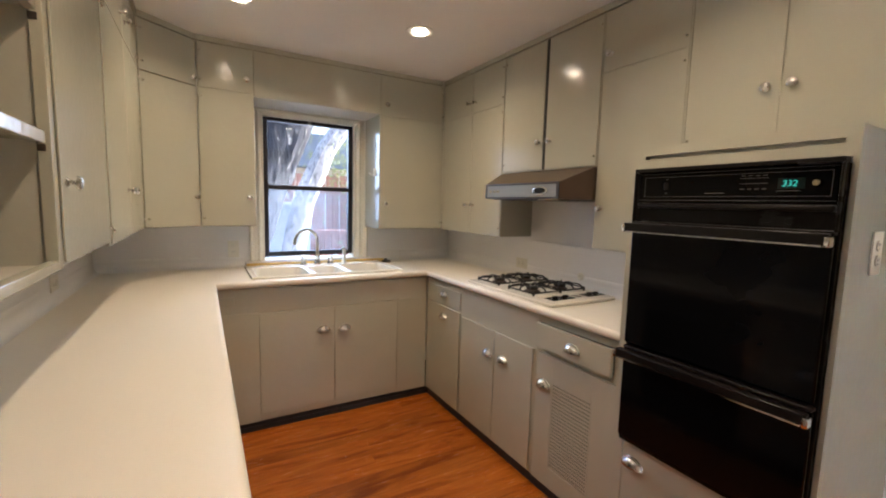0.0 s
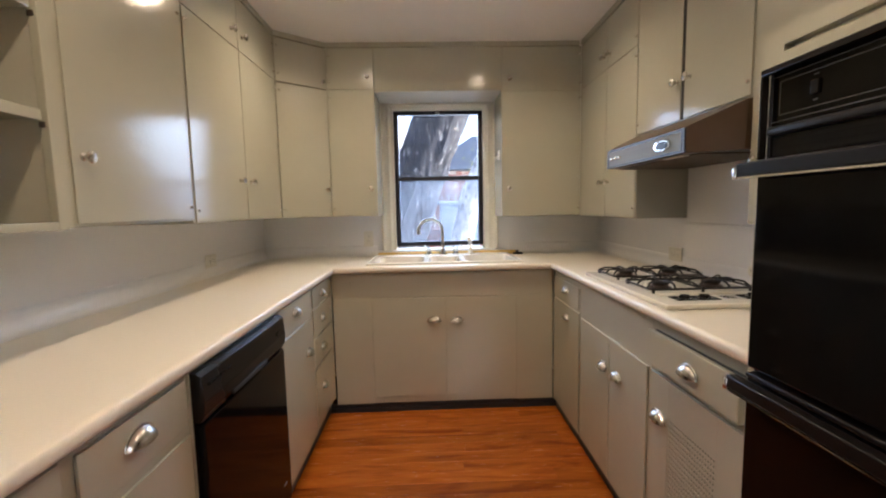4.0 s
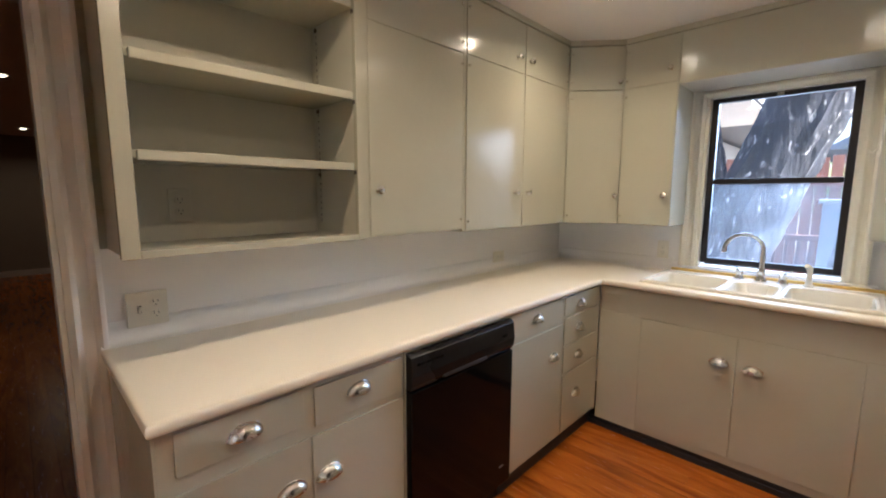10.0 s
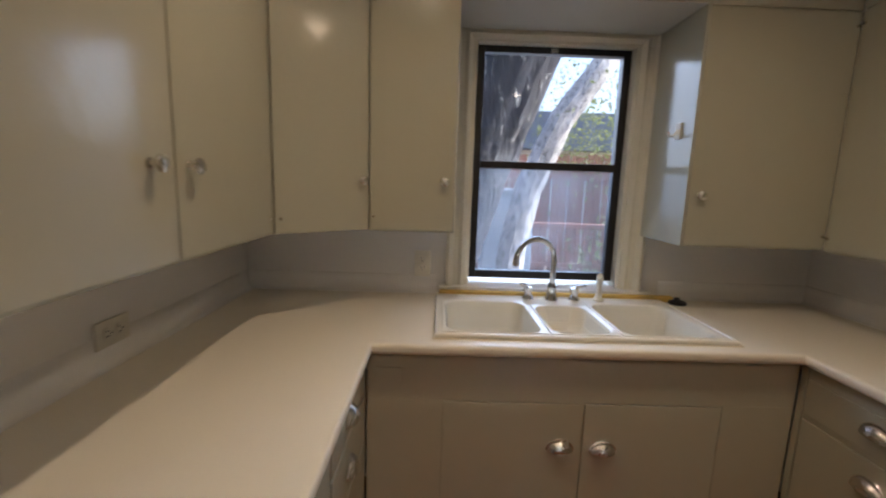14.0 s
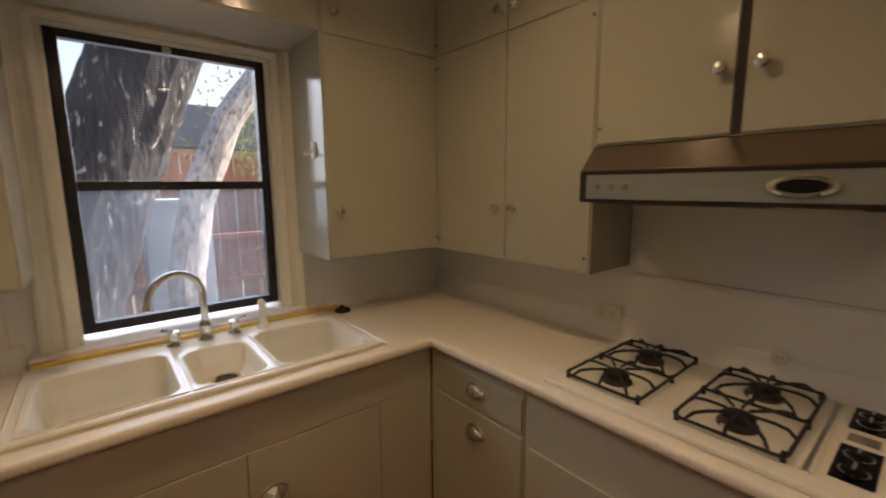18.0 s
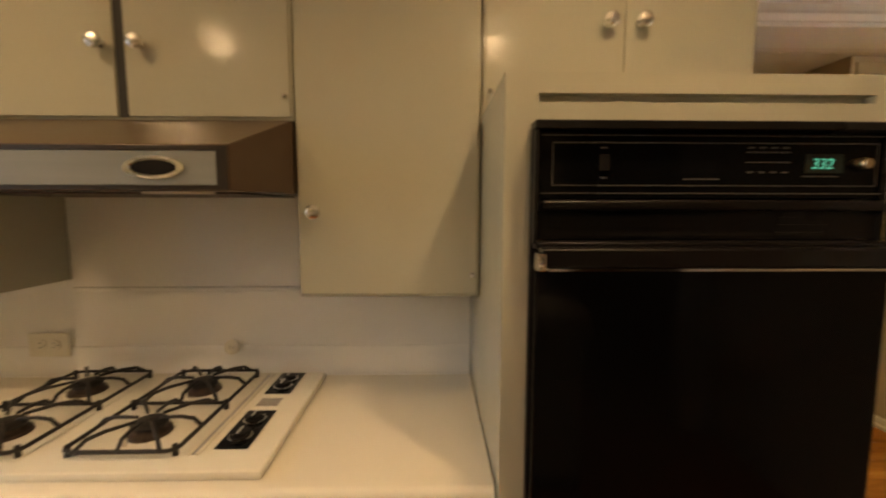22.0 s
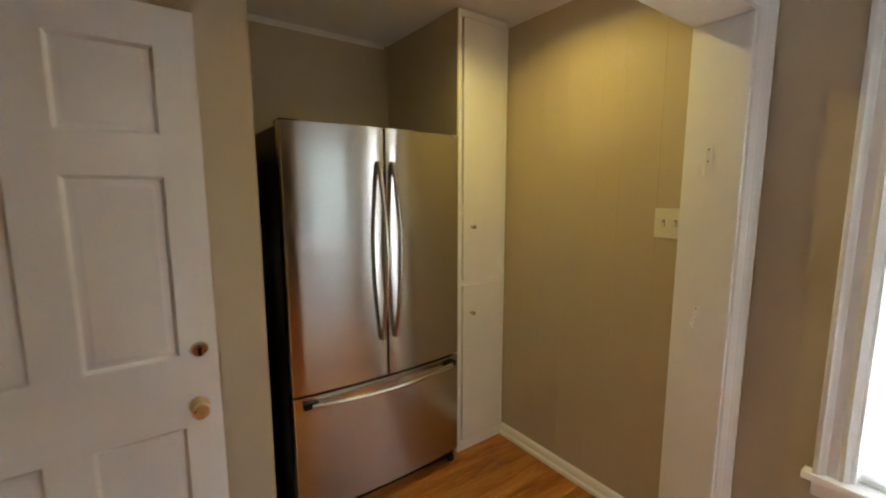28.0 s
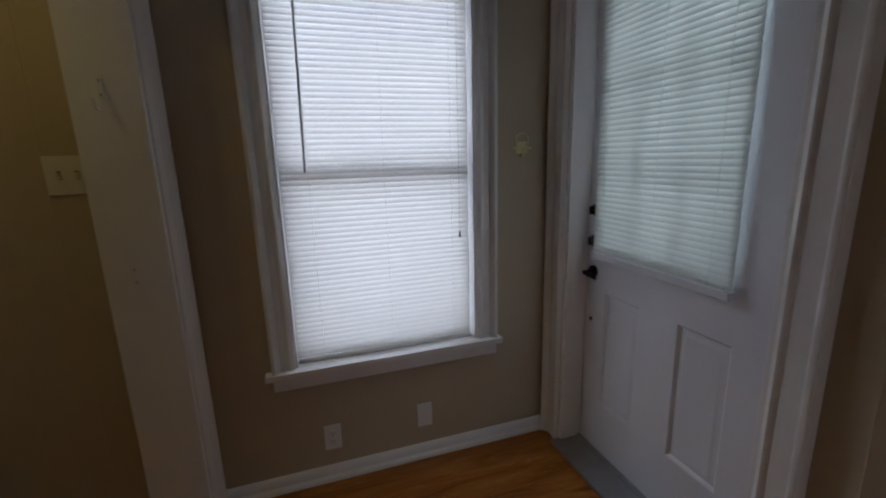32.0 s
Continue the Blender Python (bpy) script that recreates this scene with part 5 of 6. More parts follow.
for y0, y1, z0, z1 in [(0.875, 0.945, zz, zz + 0.0014) for zz in (1.4835, 1.4985)] + [(0.878 + 0.018 * k, 0.888 + 0.018 * k, zz, zz + 0.0022) for k in range(4) for zz in (1.468, 1.505)] + [(0.80, 0.855, 1.4625, 1.4637), (0.985, 1.04, 1.4575, 1.4595), (1.159, 1.168, 1.459, 1.4612), (1.159, 1.168, 1.504, 1.5062)]:
    part("printed_mark", B((px, px + 0.0008, y0, y1, z0, z1)), LINE, cp)


def digits(text, parent, x, y_first, z, h):
    """The lit clock figures, read from the room side (-x)."""
    cu = bpy.data.curves.new("clock_digits", "FONT")
    cu.body, cu.size, cu.extrude, cu.shear = text, h * 1.35, 0.0004, 0.15
    ob = bpy.data.objects.new("clock_digits", cu)
    scene.collection.objects.link(ob)
    me = bpy.data.meshes.new_from_object(ob.evaluated_get(bpy.context.evaluated_depsgraph_get()))
    bpy.data.objects.remove(ob)
    bm = bmesh.new()
    bm.from_mesh(me)
    bm.transform(Matrix.Translation((x, y_first, z)) @ Euler((radians(90), 0, radians(-90))).to_matrix().to_4x4())
    part("clock_digits", bm, LED, parent, "glowing green clock figures", soft=False)


digits("332", cp, px - 0.0012, 0.843, 1.4745, 0.017)
part("vent_lip", B((OX - 0.030, OX - 0.006, V0 + 0.0125, V1 - 0.0125, 1.410, 1.4265), bevel=0.005, seg=3), BLACK_TRIM, ov, "rounded glossy vent lip")
part("vent_louver", B((OX - 0.014, OX - 0.004, V0 + 0.0125, V1 - 0.0125, 1.366, 1.4095), *[(OX - 0.018, OX - 0.014, V0 + 0.03, V1 - 0.03, 1.372 + 0.012 * k, 1.377 + 0.012 * k) for k in range(3)]), BLACK_SATIN, ov)


def oven_door(z0, z1, label):
    d = part("oven_door", B((OX - 0.036, OX - 0.0045, V0 + 0.004, V1 - 0.004, z0, z1), bevel=0.004), BLACK, ov, label)
    part("door_cap", B((OX - 0.040, OX - 0.006, V0 + 0.004, V1 - 0.004, z1 + 0.0005, z1 + 0.012), bevel=0.004, seg=3), BLACK_TRIM, d)
    part("handle_bar", B((OX - 0.082, OX - 0.056, V0 + 0.002, V1 - 0.002, z1 - 0.0225, z1 + 0.006), bevel=0.004, seg=3), BLACK_TRIM, d, "black handle bar")
    for y in (V0 + 0.03, V1 - 0.05):
        part("handle_post", B((OX - 0.057, OX - 0.0355, y, y + 0.02, z1 - 0.018, z1 - 0.004)), BLACK_SATIN, d)
    part("chrome_line", B((OX - 0.0835, OX - 0.064, V0 + 0.012, V1 - 0.012, z1 - 0.0262, z1 - 0.0227)), CHROME, d, "thin chrome line along the handle")
    for y in (V0 - 0.004, V1 - 0.008):
        part("handle_end", B((OX - 0.084, OX - 0.058, y, y + 0.012, z1 - 0.027, z1 - 0.001), bevel=0.003), CHROME, d, "chrome handle end")
    return d


oven_door(0.925, 1.352, "black glass upper oven door")
oven_door(0.57, 0.902, "black glass lower oven door")
part("mid_strip", B((OX - 0.012, OX - 0.004, V0 + 0.012, V1 - 0.012, 0.902, 0.925)), BLACK_SATIN, ov)

# ---- outlets, switches ----
def duplex(parent, m, face=None):
    """A two-socket receptacle, local: z out, y up."""
    for dy in (-0.0195, 0.0195):
        part("socket", moved(join(lathe([(0, 0), (0.0165, 0), (0.016, 0.0025), (0, 0.003)], 18, Matrix.Translation((0, dy, 0)) @ Matrix.Diagonal((1, 0.88, 1, 1)))), m), face or IVORY, parent)
        part("slots", moved(B((-0.0075, -0.0055, dy - 0.002, dy + 0.008, 0.0028, 0.0036), (0.0055, 0.0075, dy - 0.001, dy + 0.007, 0.0028, 0.0036), (-0.002, 0.002, dy - 0.0105, dy - 0.0065, 0.0028, 0.0036)), m), SLOT, parent)


def toggle(parent, m, dx=0.0):
    part("toggle_slot", moved(B((dx - 0.0055, dx + 0.0055, -0.0125, 0.0125, -0.0004, 0.0004)), m), SLOT, parent)
    return part("toggle", moved(B((dx - 0.0042, dx + 0.0042, -0.011, 0.004, 0.0, 0.003), (dx - 0.004, dx + 0.004, -0.001, 0.009, 0.002, 0.019), bevel=0.001), m), IVORY, parent)


def plate(name, m, w, h, label, category, sockets=(), toggles=(), material=None):
    ob = thing(name, tuple(m.translation), label, category)
    part("cover_plate", moved(B((-w / 2, w / 2, -h / 2, h / 2, 0.0002, 0.005), bevel=0.002), m), material or IVORY, ob)
    for dx in sockets:
        duplex(ob, m @ Matrix.Translation((dx, 0, 0.005)), material)
    for dx in toggles:
        toggle(ob, m @ Matrix.Translation((0, 0, 0.005)), dx)
    return ob


plate("switch_and_outlet", facing(XL + 0.009, 0.838, 1.035, "+x"), 0.116, 0.116, "ivory plate with a switch and a double socket", "outlet", sockets=(0.023,), toggles=(-0.023,))
plate("wall_outlet", facing(XL + 0.012, 0.955, 1.375, "+x"), 0.07, 0.115, "double socket painted over in sage inside the open shelf", "outlet", sockets=(0,), material=SAGE_IN)
plate("wall_outlet", facing(XL + 0.009, 2.77, 1.01, "+x") @ Matrix.Rotation(radians(90), 4, "Z"), 0.07, 0.115, "ivory double socket lying sideways behind the worktop", "outlet", sockets=(0,))
plate("wall_outlet", facing(0.536, YB - 0.009, 1.058, "-y"), 0.07, 0.115, "ivory double socket beside the sink window", "outlet", sockets=(0,))
plate("wall_outlet", facing(XR - 0.009, 2.54, 1.015, "-x") @ Matrix.Rotation(radians(90), 4, "Z"), 0.07, 0.115, "ivory double socket lying sideways beside the cooktop", "outlet", sockets=(0,))
plate("wall_outlet", facing(1.892, 0.6985, 1.305, "-y"), 0.07, 0.115, "ivory double socket on the side of the oven cabinet", "outlet", sockets=(0,))
ph = thing("round_wall_socket", (XR - 0.009, 2.015, 1.005), "small round ivory wall socket behind the cooktop", "outlet")
part("disc", moved(lathe([(0, 0.0002), (0.023, 0.0002), (0.022, 0.004), (0.014, 0.006), (0.014, 0.004), (0, 0.004)], 24), facing(XR - 0.009, 2.015, 1.005, "-x")), IVORY, ph)
part("slots", moved(B((-0.006, -0.0045, -0.004, 0.004, 0.004, 0.005), (0.0045, 0.006, -0.004, 0.004, 0.004, 0.005)), facing(XR - 0.009, 2.015, 1.005, "-x")), SLOT, ph)
plate("wall_outlet", facing(2.04, YN + 0.001, 0.20, "+y"), 0.07, 0.115, "white double socket low under the blind window", "outlet", sockets=(0,), material=TRIM)
plate("blank_plate", facing(1.634, YN + 0.001, 0.212, "+y"), 0.07, 0.115, "blank white wall plate low under the window", "wall plate", material=TRIM)
plate("light_switch", facing(2.72, YA + 0.0045, 1.328, "+y"), 0.165, 0.118, "ivory three-gang light switch on the tan wall", "light switch", toggles=(-0.046, 0, 0.046))

# ---- refrigerator ----
fr = thing("refrigerator", (3.9, -0.69, 0.0), "brushed stainless french-door refrigerator with a bottom freezer", "refrigerator")
F0, F1, FTOP = -1.097, -0.241, 1.722
part("body", B((3.665, XA2 - 0.02, F0 + 0.004, F1 - 0.004, 0.03, FTOP - 0.012), bevel=0.004), paint("dark_grey_fridge_side", (0.03, 0.028, 0.027), rough=0.4, var=0.08, scale=3, grain=200, bump=0.05), fr)


def bowed(y0, y1, z0, z1, ymid, half, x_front=3.575, depth=0.085, bow=0.028):
    """A door with a gently bowed front."""
    bm = bmesh.new()
    n = 14
    r = 0.010
    prof = [(y0, x_front + depth)]
    for k in range(n + 1):
        y = y0 + (y1 - y0) * k / n
        x = x_front + bow * ((y - ymid) / half) ** 2
        if k == 0:
            prof += [(y, x + r), (y + r * 0.3, x + r * 0.3)]
        elif k == n:
            prof += [(y - r * 0.3, x + r * 0.3), (y, x + r)]
        else:
            prof.append((y, x))
    prof.append((y1, x_front + depth))
    a = [bm.verts.new((x, y, z0)) for y, x in prof]
    b = [bm.verts.new((x, y, z1)) for y, x in prof]
    m = len(prof)
    for k in range(m):
        bm.faces.new((a[k], a[(k + 1) % m], b[(k + 1) % m], b[k]))
    bm.faces.new(a)
    bm.faces.new(b)
    bmesh.ops.recalc_face_normals(bm, faces=bm.faces[:])
    return bm


YM, YH = -0.669, 0.428
dL = part("door", bowed(YM + 0.003, F1, 0.618, FTOP, YM, YH), STEEL, fr, "brushed stainless upper door")
dR = part("door", bowed(F0, YM - 0.003, 0.618, FTOP, YM, YH), STEEL, fr, "brushed stainless upper door")
dF = part("freezer_drawer", bowed(F0, F1, 0.075, 0.606, YM, YH), STEEL, fr, "brushed stainless freezer drawer")


def bow_handle(parent, p0, p1, out, r=0.0105):
    p0, p1 = Vector(p0), Vector(p1)
    pts = [p0 + Vector((0.02, 0, 0))]
    for k in range(13):
        s = k / 12
        pts.append(p0.lerp(p1, s) + Vector((-out * math.sin(math.pi * s) - 0.004, 0, 0)))
    pts.append(p1 + Vector((0.02, 0, 0)))
    part("handle", tube(pts, r, 10), STEEL_H, parent, "bowed steel bar handle")


bow_handle(dL, (3.566, YM + 0.034, 1.575), (3.566, YM + 0.034, 0.80), 0.055)
bow_handle(dR, (3.566, YM - 0.034, 1.575), (3.566, YM - 0.034, 0.80), 0.055)
bow_handle(dF, (3.575, F1 - 0.07, 0.572), (3.575, F0 + 0.07, 0.572), 0.05, 0.012)
for y in (F1 - 0.065, F0 + 0.065):
    part("handle_mount", B((3.575, 3.6, y - 0.03, y + 0.03, 0.56, 0.588), bevel=0.004), BLACK_SATIN, dF)
part("hinge_cover", B((3.64, 3.72, F1 - 0.09, F1 - 0.01, FTOP - 0.011, FTOP + 0.012), bevel=0.005), BLACK_SATIN, fr)
part("hinge_cover", B((3.64, 3.72, F0 + 0.01, F0 + 0.09, FTOP - 0.011, FTOP + 0.012), bevel=0.005), BLACK_SATIN, fr)
part("toe_grille", B((3.62, 3.66, F0 + 0.02, F1 - 0.02, 0.025, 0.07), bevel=0.003), BLACK_SATIN, fr)
for y in (F1 - 0.03, F0 + 0.03):
    part("foot", lathe([(0, 0.0), (0.02, 0.0), (0.022, 0.012), (0.016, 0.03), (0, 0.03)], 14, Matrix.Translation((3.632, y, 0.0))), RUBBER, fr)

# ---- pantry ----
pn = thing("pantry_cabinet", (3.85, -1.3, 0.0), "tall white pantry cabinet with two doors", "cabinet")
P0, P1 = YA + 0.008, -1.132
part("body", B((3.672, XA2 - 0.002, P0, P1, 0.06, ZC - 0.005)), TRIM, pn)
part("face_frame", B((3.652, 3.6715, P0, P0 + 0.022, 0.0, ZC - 0.005), (3.652, 3.6715, P1 - 0.022, P1, 0.0, ZC - 0.005), (3.652, 3.6715, P0 + 0.022, P1 - 0.022, ZC - 0.04, ZC - 0.005), (3.652, 3.6715, P0 + 0.022, P1 - 0.022, 0.95, 0.985), (3.652, 3.6715, P0 + 0.022, P1 - 0.022, 0.0, 0.06), bevel=0.002), TRIM, pn)
for z0, z1, kz in ((0.065, 0.954, 0.80), (0.978, ZC - 0.045, 1.268)):
    d = part("door", B((3.644, 3.662, P0 + 0.03, P1 - 0.03, z0, z1), bevel=0.002), DOOR_WHITE, pn)
    knob(d, 3.644, P1 - 0.085, kz, "-x", 0.012)
part("side_panel", B((3.655, XA2 - 0.002, P1 + 0.0005, P1 + 0.006, FTOP + 0.02, ZC - 0.005)), TAN, pn, "tan painted side above the refrigerator")


# ---- doors ----
def raised(axis_x, y0, y1, z0, z1, out, d=0.012, w=0.022):
    """A raised panel in a door skin: a sunken slope and a flat field. out: -1 or +1 along x."""
    bm = bmesh.new()
    rows = []
    for ins, dep in ((0, 0), (0.004, -d * 0.25), (w * 0.45, -d), (w * 0.75, -d), (w * 1.35, -d * 0.45), (w * 1.5, -d * 0.42)):
        rows.append([bm.verts.new((axis_x + out * dep, y, z)) for y, z in ((y0 + ins, z0 + ins), (y1 - ins, z0 + ins), (y1 - ins, z1 - ins), (y0 + ins, z1 - ins))])
    for a, b in zip(rows, rows[1:]):
        for k in range(4):
            bm.faces.new((a[k], a[(k + 1) % 4], b[(k + 1) % 4], b[k]))
    bm.faces.new(rows[-1])
    bmesh.ops.recalc_face_normals(bm, faces=bm.faces[:])
    if (bm.faces[:][-1].normal.x > 0) != (out > 0):
        bmesh.ops.reverse_faces(bm, faces=bm.faces[:])
    return bm


def panel_door(parent, x0, x1, out, y0, y1, z0, z1, panels, material, glass=None):
    """The door's frame of stiles and rails, with its panels as parts. out: side that shows."""
    face = x0 if out < 0 else x1
    core = (x0 + 0.014, x1) if out < 0 else (x0, x1 - 0.014)
    if glass:
        panels = list(panels) + [glass]
    ys = sorted({y0, y1, *[p[0] for p in panels], *[p[1] for p in panels]})
    zs = sorted({z0, z1, *[p[2] for p in panels], *[p[3] for p in panels]})
    solid = [(core[0], core[1], y0, y1, z0, z1)]
    if glass:
        g0, g1, g2, g3 = glass
        solid = [(core[0], core[1], y0, g0, z0, z1), (core[0], core[1], g1, y1, z0, z1), (core[0], core[1], g0, g1, z0, g2), (core[0], core[1], g0, g1, g3, z1)]
    bms = [B(*solid)]
    fx0, fx1 = (x0, x0 + 0.0138) if out < 0 else (x1 - 0.0138, x1)
    boxes = []
    for a, b in zip(ys, ys[1:]):
        run = None
        for c, d in zip(zs, zs[1:]):
            hole = any(p[0] <= a + 1e-6 and b <= p[1] + 1e-6 and p[2] <= c + 1e-6 and d <= p[3] + 1e-6 for p in panels)
            if not hole:
                run = (run[0], d) if run else (c, d)
            elif run:
                boxes.append((fx0, fx1, a, b, *run))
                run = None
        if run:
            boxes.append((fx0, fx1, a, b, *run))
    bms.append(B(*boxes))
    part("leaf", join(*bms), material, parent)
    for p in (panels[:-1] if glass else panels):
        part("panel", raised(face, p[0], p[1], p[2], p[3], out), material, parent)


d1 = tagged(new("door_1"), "white six-panel door standing open against the tan wall", "door", kind="structure")
d1.matrix_basis = pose(3.49, 0.43, 0.0)
cols = ((0.139, 0.377), (0.485, 0.723))
rowsz = ((1.62, 1.872), (0.93, 1.50), (0.20, 0.69))
panel_door(d1, 3.468, 3.508, -1, 0.032, 0.83, 0.012, 1.985, [(a, b, c, d) for a, b in cols for c, d in rowsz], DOOR_WHITE)
kb = part("door_knob", moved(lathe([(0, 0), (0.03, 0), (0.03, 0.004), (0.012, 0.01), (0.011, 0.03), (0.02, 0.036), (0.027, 0.048), (0.024, 0.06), (0, 0.063)], 24), facing(3.4685, 0.098, 0.757, "-x")), CASE_BRASS, d1, "aged brass door knob")
db = part("deadbolt", moved(lathe([(0, 0), (0.026, 0), (0.026, 0.006), (0.02, 0.012), (0, 0.012)], 24), facing(3.4685, 0.086, 0.945, "-x")), CHROME, d1, "chrome deadbolt rose")
part("thumb_turn", moved(B((-0.006, 0.006, -0.015, 0.015, 0.012, 0.028), bevel=0.002), facing(3.4685, 0.086, 0.945, "-x")), OILBLACK, db)
for z in (0.25, 1.0, 1.75):
    part("hinge", moved(lathe([(0, 0), (0.007, 0), (0.007, 0.09), (0, 0.09)], 10), Matrix.Translation((3.512, 0.838, z))), CASE_BRASS, d1)

d2 = tagged(new("door_2"), "white half-glass outside door with a white blind", "door", kind="structure")
d2.matrix_basis = pose(0.88, -1.0, 0.0)
DXF = 0.90
E0, E1y = -1.383, -0.542
DG = (-1.285, -0.725, 0.98, 1.90)
panel_door(d2, 0.856, DXF, 1, E0, E1y, 0.028, 2.005, [(-1.262, -1.064, 0.262, 0.775), (-0.894, -0.700, 0.268, 0.777)], DOOR_STEEL, DG)
dgl = part("pane", B((0.876, 0.880, DG[0], DG[1], DG[2], DG[3])), GLASS, d2, soft=False)
dgl.visible_shadow = False
for yy in (-1.098, -0.912):
    part("muntin", B((0.868, 0.8755, yy - 0.011, yy + 0.011, DG[2], DG[3])), DOOR_STEEL, d2)
for zz in (1.287, 1.593):
    part("muntin", B((0.861, 0.8675, DG[0], DG[1], zz - 0.011, zz + 0.011)), DOOR_STEEL, d2)
def slat_mesh(x0, x1, half=0.0125, crown=0.0022):
    """A thin slat along x with a crowned section."""
    up = [(half * u, crown * (1 - u * u)) for u in (-1, -0.6, -0.2, 0.2, 0.6, 1)]
    return prism(up + [(a, b - 0.0006) for a, b in reversed(up)], x0, x1, "x")


bl = thing("door_blind", (DXF + 0.03, -1.0, 0.93), "white mini blind hanging over the door glass", "blind")

SB0, SB1 = -1.312, -0.702
for k in range(46):
    z = 0.962 + k * 0.0208
    m = Matrix.Translation((DXF + 0.026, 0, z)) @ Matrix.Rotation(radians(72), 4, "Y") @ Matrix.Rotation(radians(90), 4, "Z")
    part("slat", moved(slat_mesh(SB0, SB1), m), SHADE, bl)
part("bottom_rail", B((DXF + 0.012, DXF + 0.042, SB0 - 0.004, SB1 + 0.004, 0.922, 0.95), bevel=0.004), DOOR_STEEL, bl)
part("head_rail", B((DXF + 0.008, DXF + 0.046, SB0 - 0.004, SB1 + 0.004, 1.92, 1.955), bevel=0.003), DOOR_STEEL, bl)
for y in (-1.25, -1.0, -0.77):
    part("ladder_cord", tube([(DXF + 0.04, y, 0.95), (DXF + 0.04, y, 1.92)], 0.0008, 5), SHADE, bl)
for z, kind in ((1.119, "bolt"), (0.988, "bolt"), (0.852, "lever")):
    b = part("deadbolt" if kind == "bolt" else "door_handle", moved(lathe([(0, 0), (0.026, 0), (0.026, 0.008), (0.02, 0.014), (0, 0.015)], 22), facing(DXF, -1.338, z, "+x")), OILBLACK, d2, "dark bronze lock" if kind == "bolt" else "dark bronze lever handle")
    if kind == "bolt":
        part("thumb_turn", moved(B((-0.007, 0.007, -0.018, 0.018, 0.014, 0.034), bevel=0.003), facing(DXF, -1.338, z, "+x")), OILBLACK, b)
    else:
        part("lever", tube([(DXF + 0.014, -1.338, z), (DXF + 0.05, -1.338, z), (DXF + 0.056, -1.32, z), (DXF + 0.054, -1.26, z - 0.006)], [0.009, 0.009, 0.008, 0.007], 10), OILBLACK, b)
part("strike_hole", moved(lathe([(0, 0), (0.009, 0), (0.009, 0.002), (0, 0.002)], 14), facing(DXF, -1.342, 0.633, "+x")), OILBLACK, d2)
structure("threshold", B((0.84, 1.05, ED[0] + 0.001, ED[1] - 0.001, 0.0, 0.018), (0.86, 0.92, ED[0] + 0.001, ED[1] - 0.001, 0.018, 0.026), bevel=0.004), THRESH, "grey metal threshold under the outside door", "threshold")

# ---- nook window with its blind ----
w2 = tagged(new("window_2"), "white double-hung window behind a closed mini blind", "window", kind="structure")
w2.matrix_basis = pose(1.75, YN - 0.1, 0.54)
structure("sill_nook_window", B((NW[0] - 0.11, NW[1] + 0.114, YN + 0.001, YN + 0.045, 0.516, 0.542), (NW[0], NW[1], YN - 0.16, YN + 0.001, 0.508, 0.542), bevel=0.003), TRIM, "white sill under the blind window", "sill")
structure("trim_window_apron", B((NW[0] - 0.088, NW[1] + 0.09, YN + 0.0005, YN + 0.022, 0.459, 0.5155), bevel=0.005), TRIM, "white apron board below the window sill", "trim")
a0, a1 = NW[0] + 0.006, NW[1] - 0.006
gy = YN - 0.11
part("window_frame", B((NW[0], a0 + 0.03, gy - 0.03, gy + 0.03, 0.536, NW[3]), (a1 - 0.03, NW[1], gy - 0.03, gy + 0.03, 0.536, NW[3]), (a0 + 0.03, a1 - 0.03, gy - 0.03, gy + 0.03, NW[3] - 0.04, NW[3]), (a0 + 0.03, a1 - 0.03, gy - 0.03, gy + 0.03, 0.536, 0.59), (a0 + 0.03, a1 - 0.03, gy - 0.03, gy + 0.03, 1.275, 1.325), bevel=0.003), TRIM, w2)
for z0, z1 in ((0.59, 1.275), (1.325, NW[3] - 0.04)):
    p = part("pane", B((a0 + 0.03, a1 - 0.03, gy - 0.003, gy + 0.001, z0, z1)), GLASS, w2, soft=False)
    p.visible_shadow = False
structure("lining_nook_window", B((NW[0] + 0.0005, NW[0] + 0.008, YN - 0.075, YN + 0.002, 0.536, NW[3] - 0.008), (NW[1] - 0.008, NW[1] - 0.0005, YN - 0.075, YN + 0.002, 0.536, NW[3] - 0.008), (NW[0] + 0.0005, NW[1] - 0.0005, YN - 0.075, YN + 0.002, NW[3] - 0.008, NW[3] - 0.0005)), TRIM, "white lining of the blind window", "trim")
nb = thing("window_blind", (1.75, YN - 0.04, 0.56), "white mini blind let down over the nook window", "blind")
by_ = YN - 0.038
NS = int((NW[3] - 0.045 - 0.572) / 0.0212) + 1
for k in range(NS):
    z = 0.572 + k * 0.0212
    tilt = 66 + 1.5 * math.sin(k * 1.7)
    m = Matrix.Translation((0, by_, z)) @ Matrix.Rotation(radians(-tilt), 4, "X")
    part("slat", moved(slat_mesh(NW[0] + 0.018, NW[1] - 0.014), m), BLIND, nb)
part("head_rail", B((NW[0] + 0.012, NW[1] - 0.012, by_ - 0.02, by_ + 0.02, NW[3] - 0.045, NW[3] - 0.012), bevel=0.003), TRIM, nb)
part("bottom_rail", B((NW[0] + 0.018, NW[1] - 0.014, by_ - 0.012, by_ + 0.014, 0.5435, 0.564), bevel=0.004), TRIM, nb)
for x in (1.47, 1.75, 2.04):
    part("ladder_cord", tube([(x, by_ + 0.012, 0.56), (x, by_ + 0.012, NW[3] - 0.04)], 0.0009, 5), BLIND, nb)
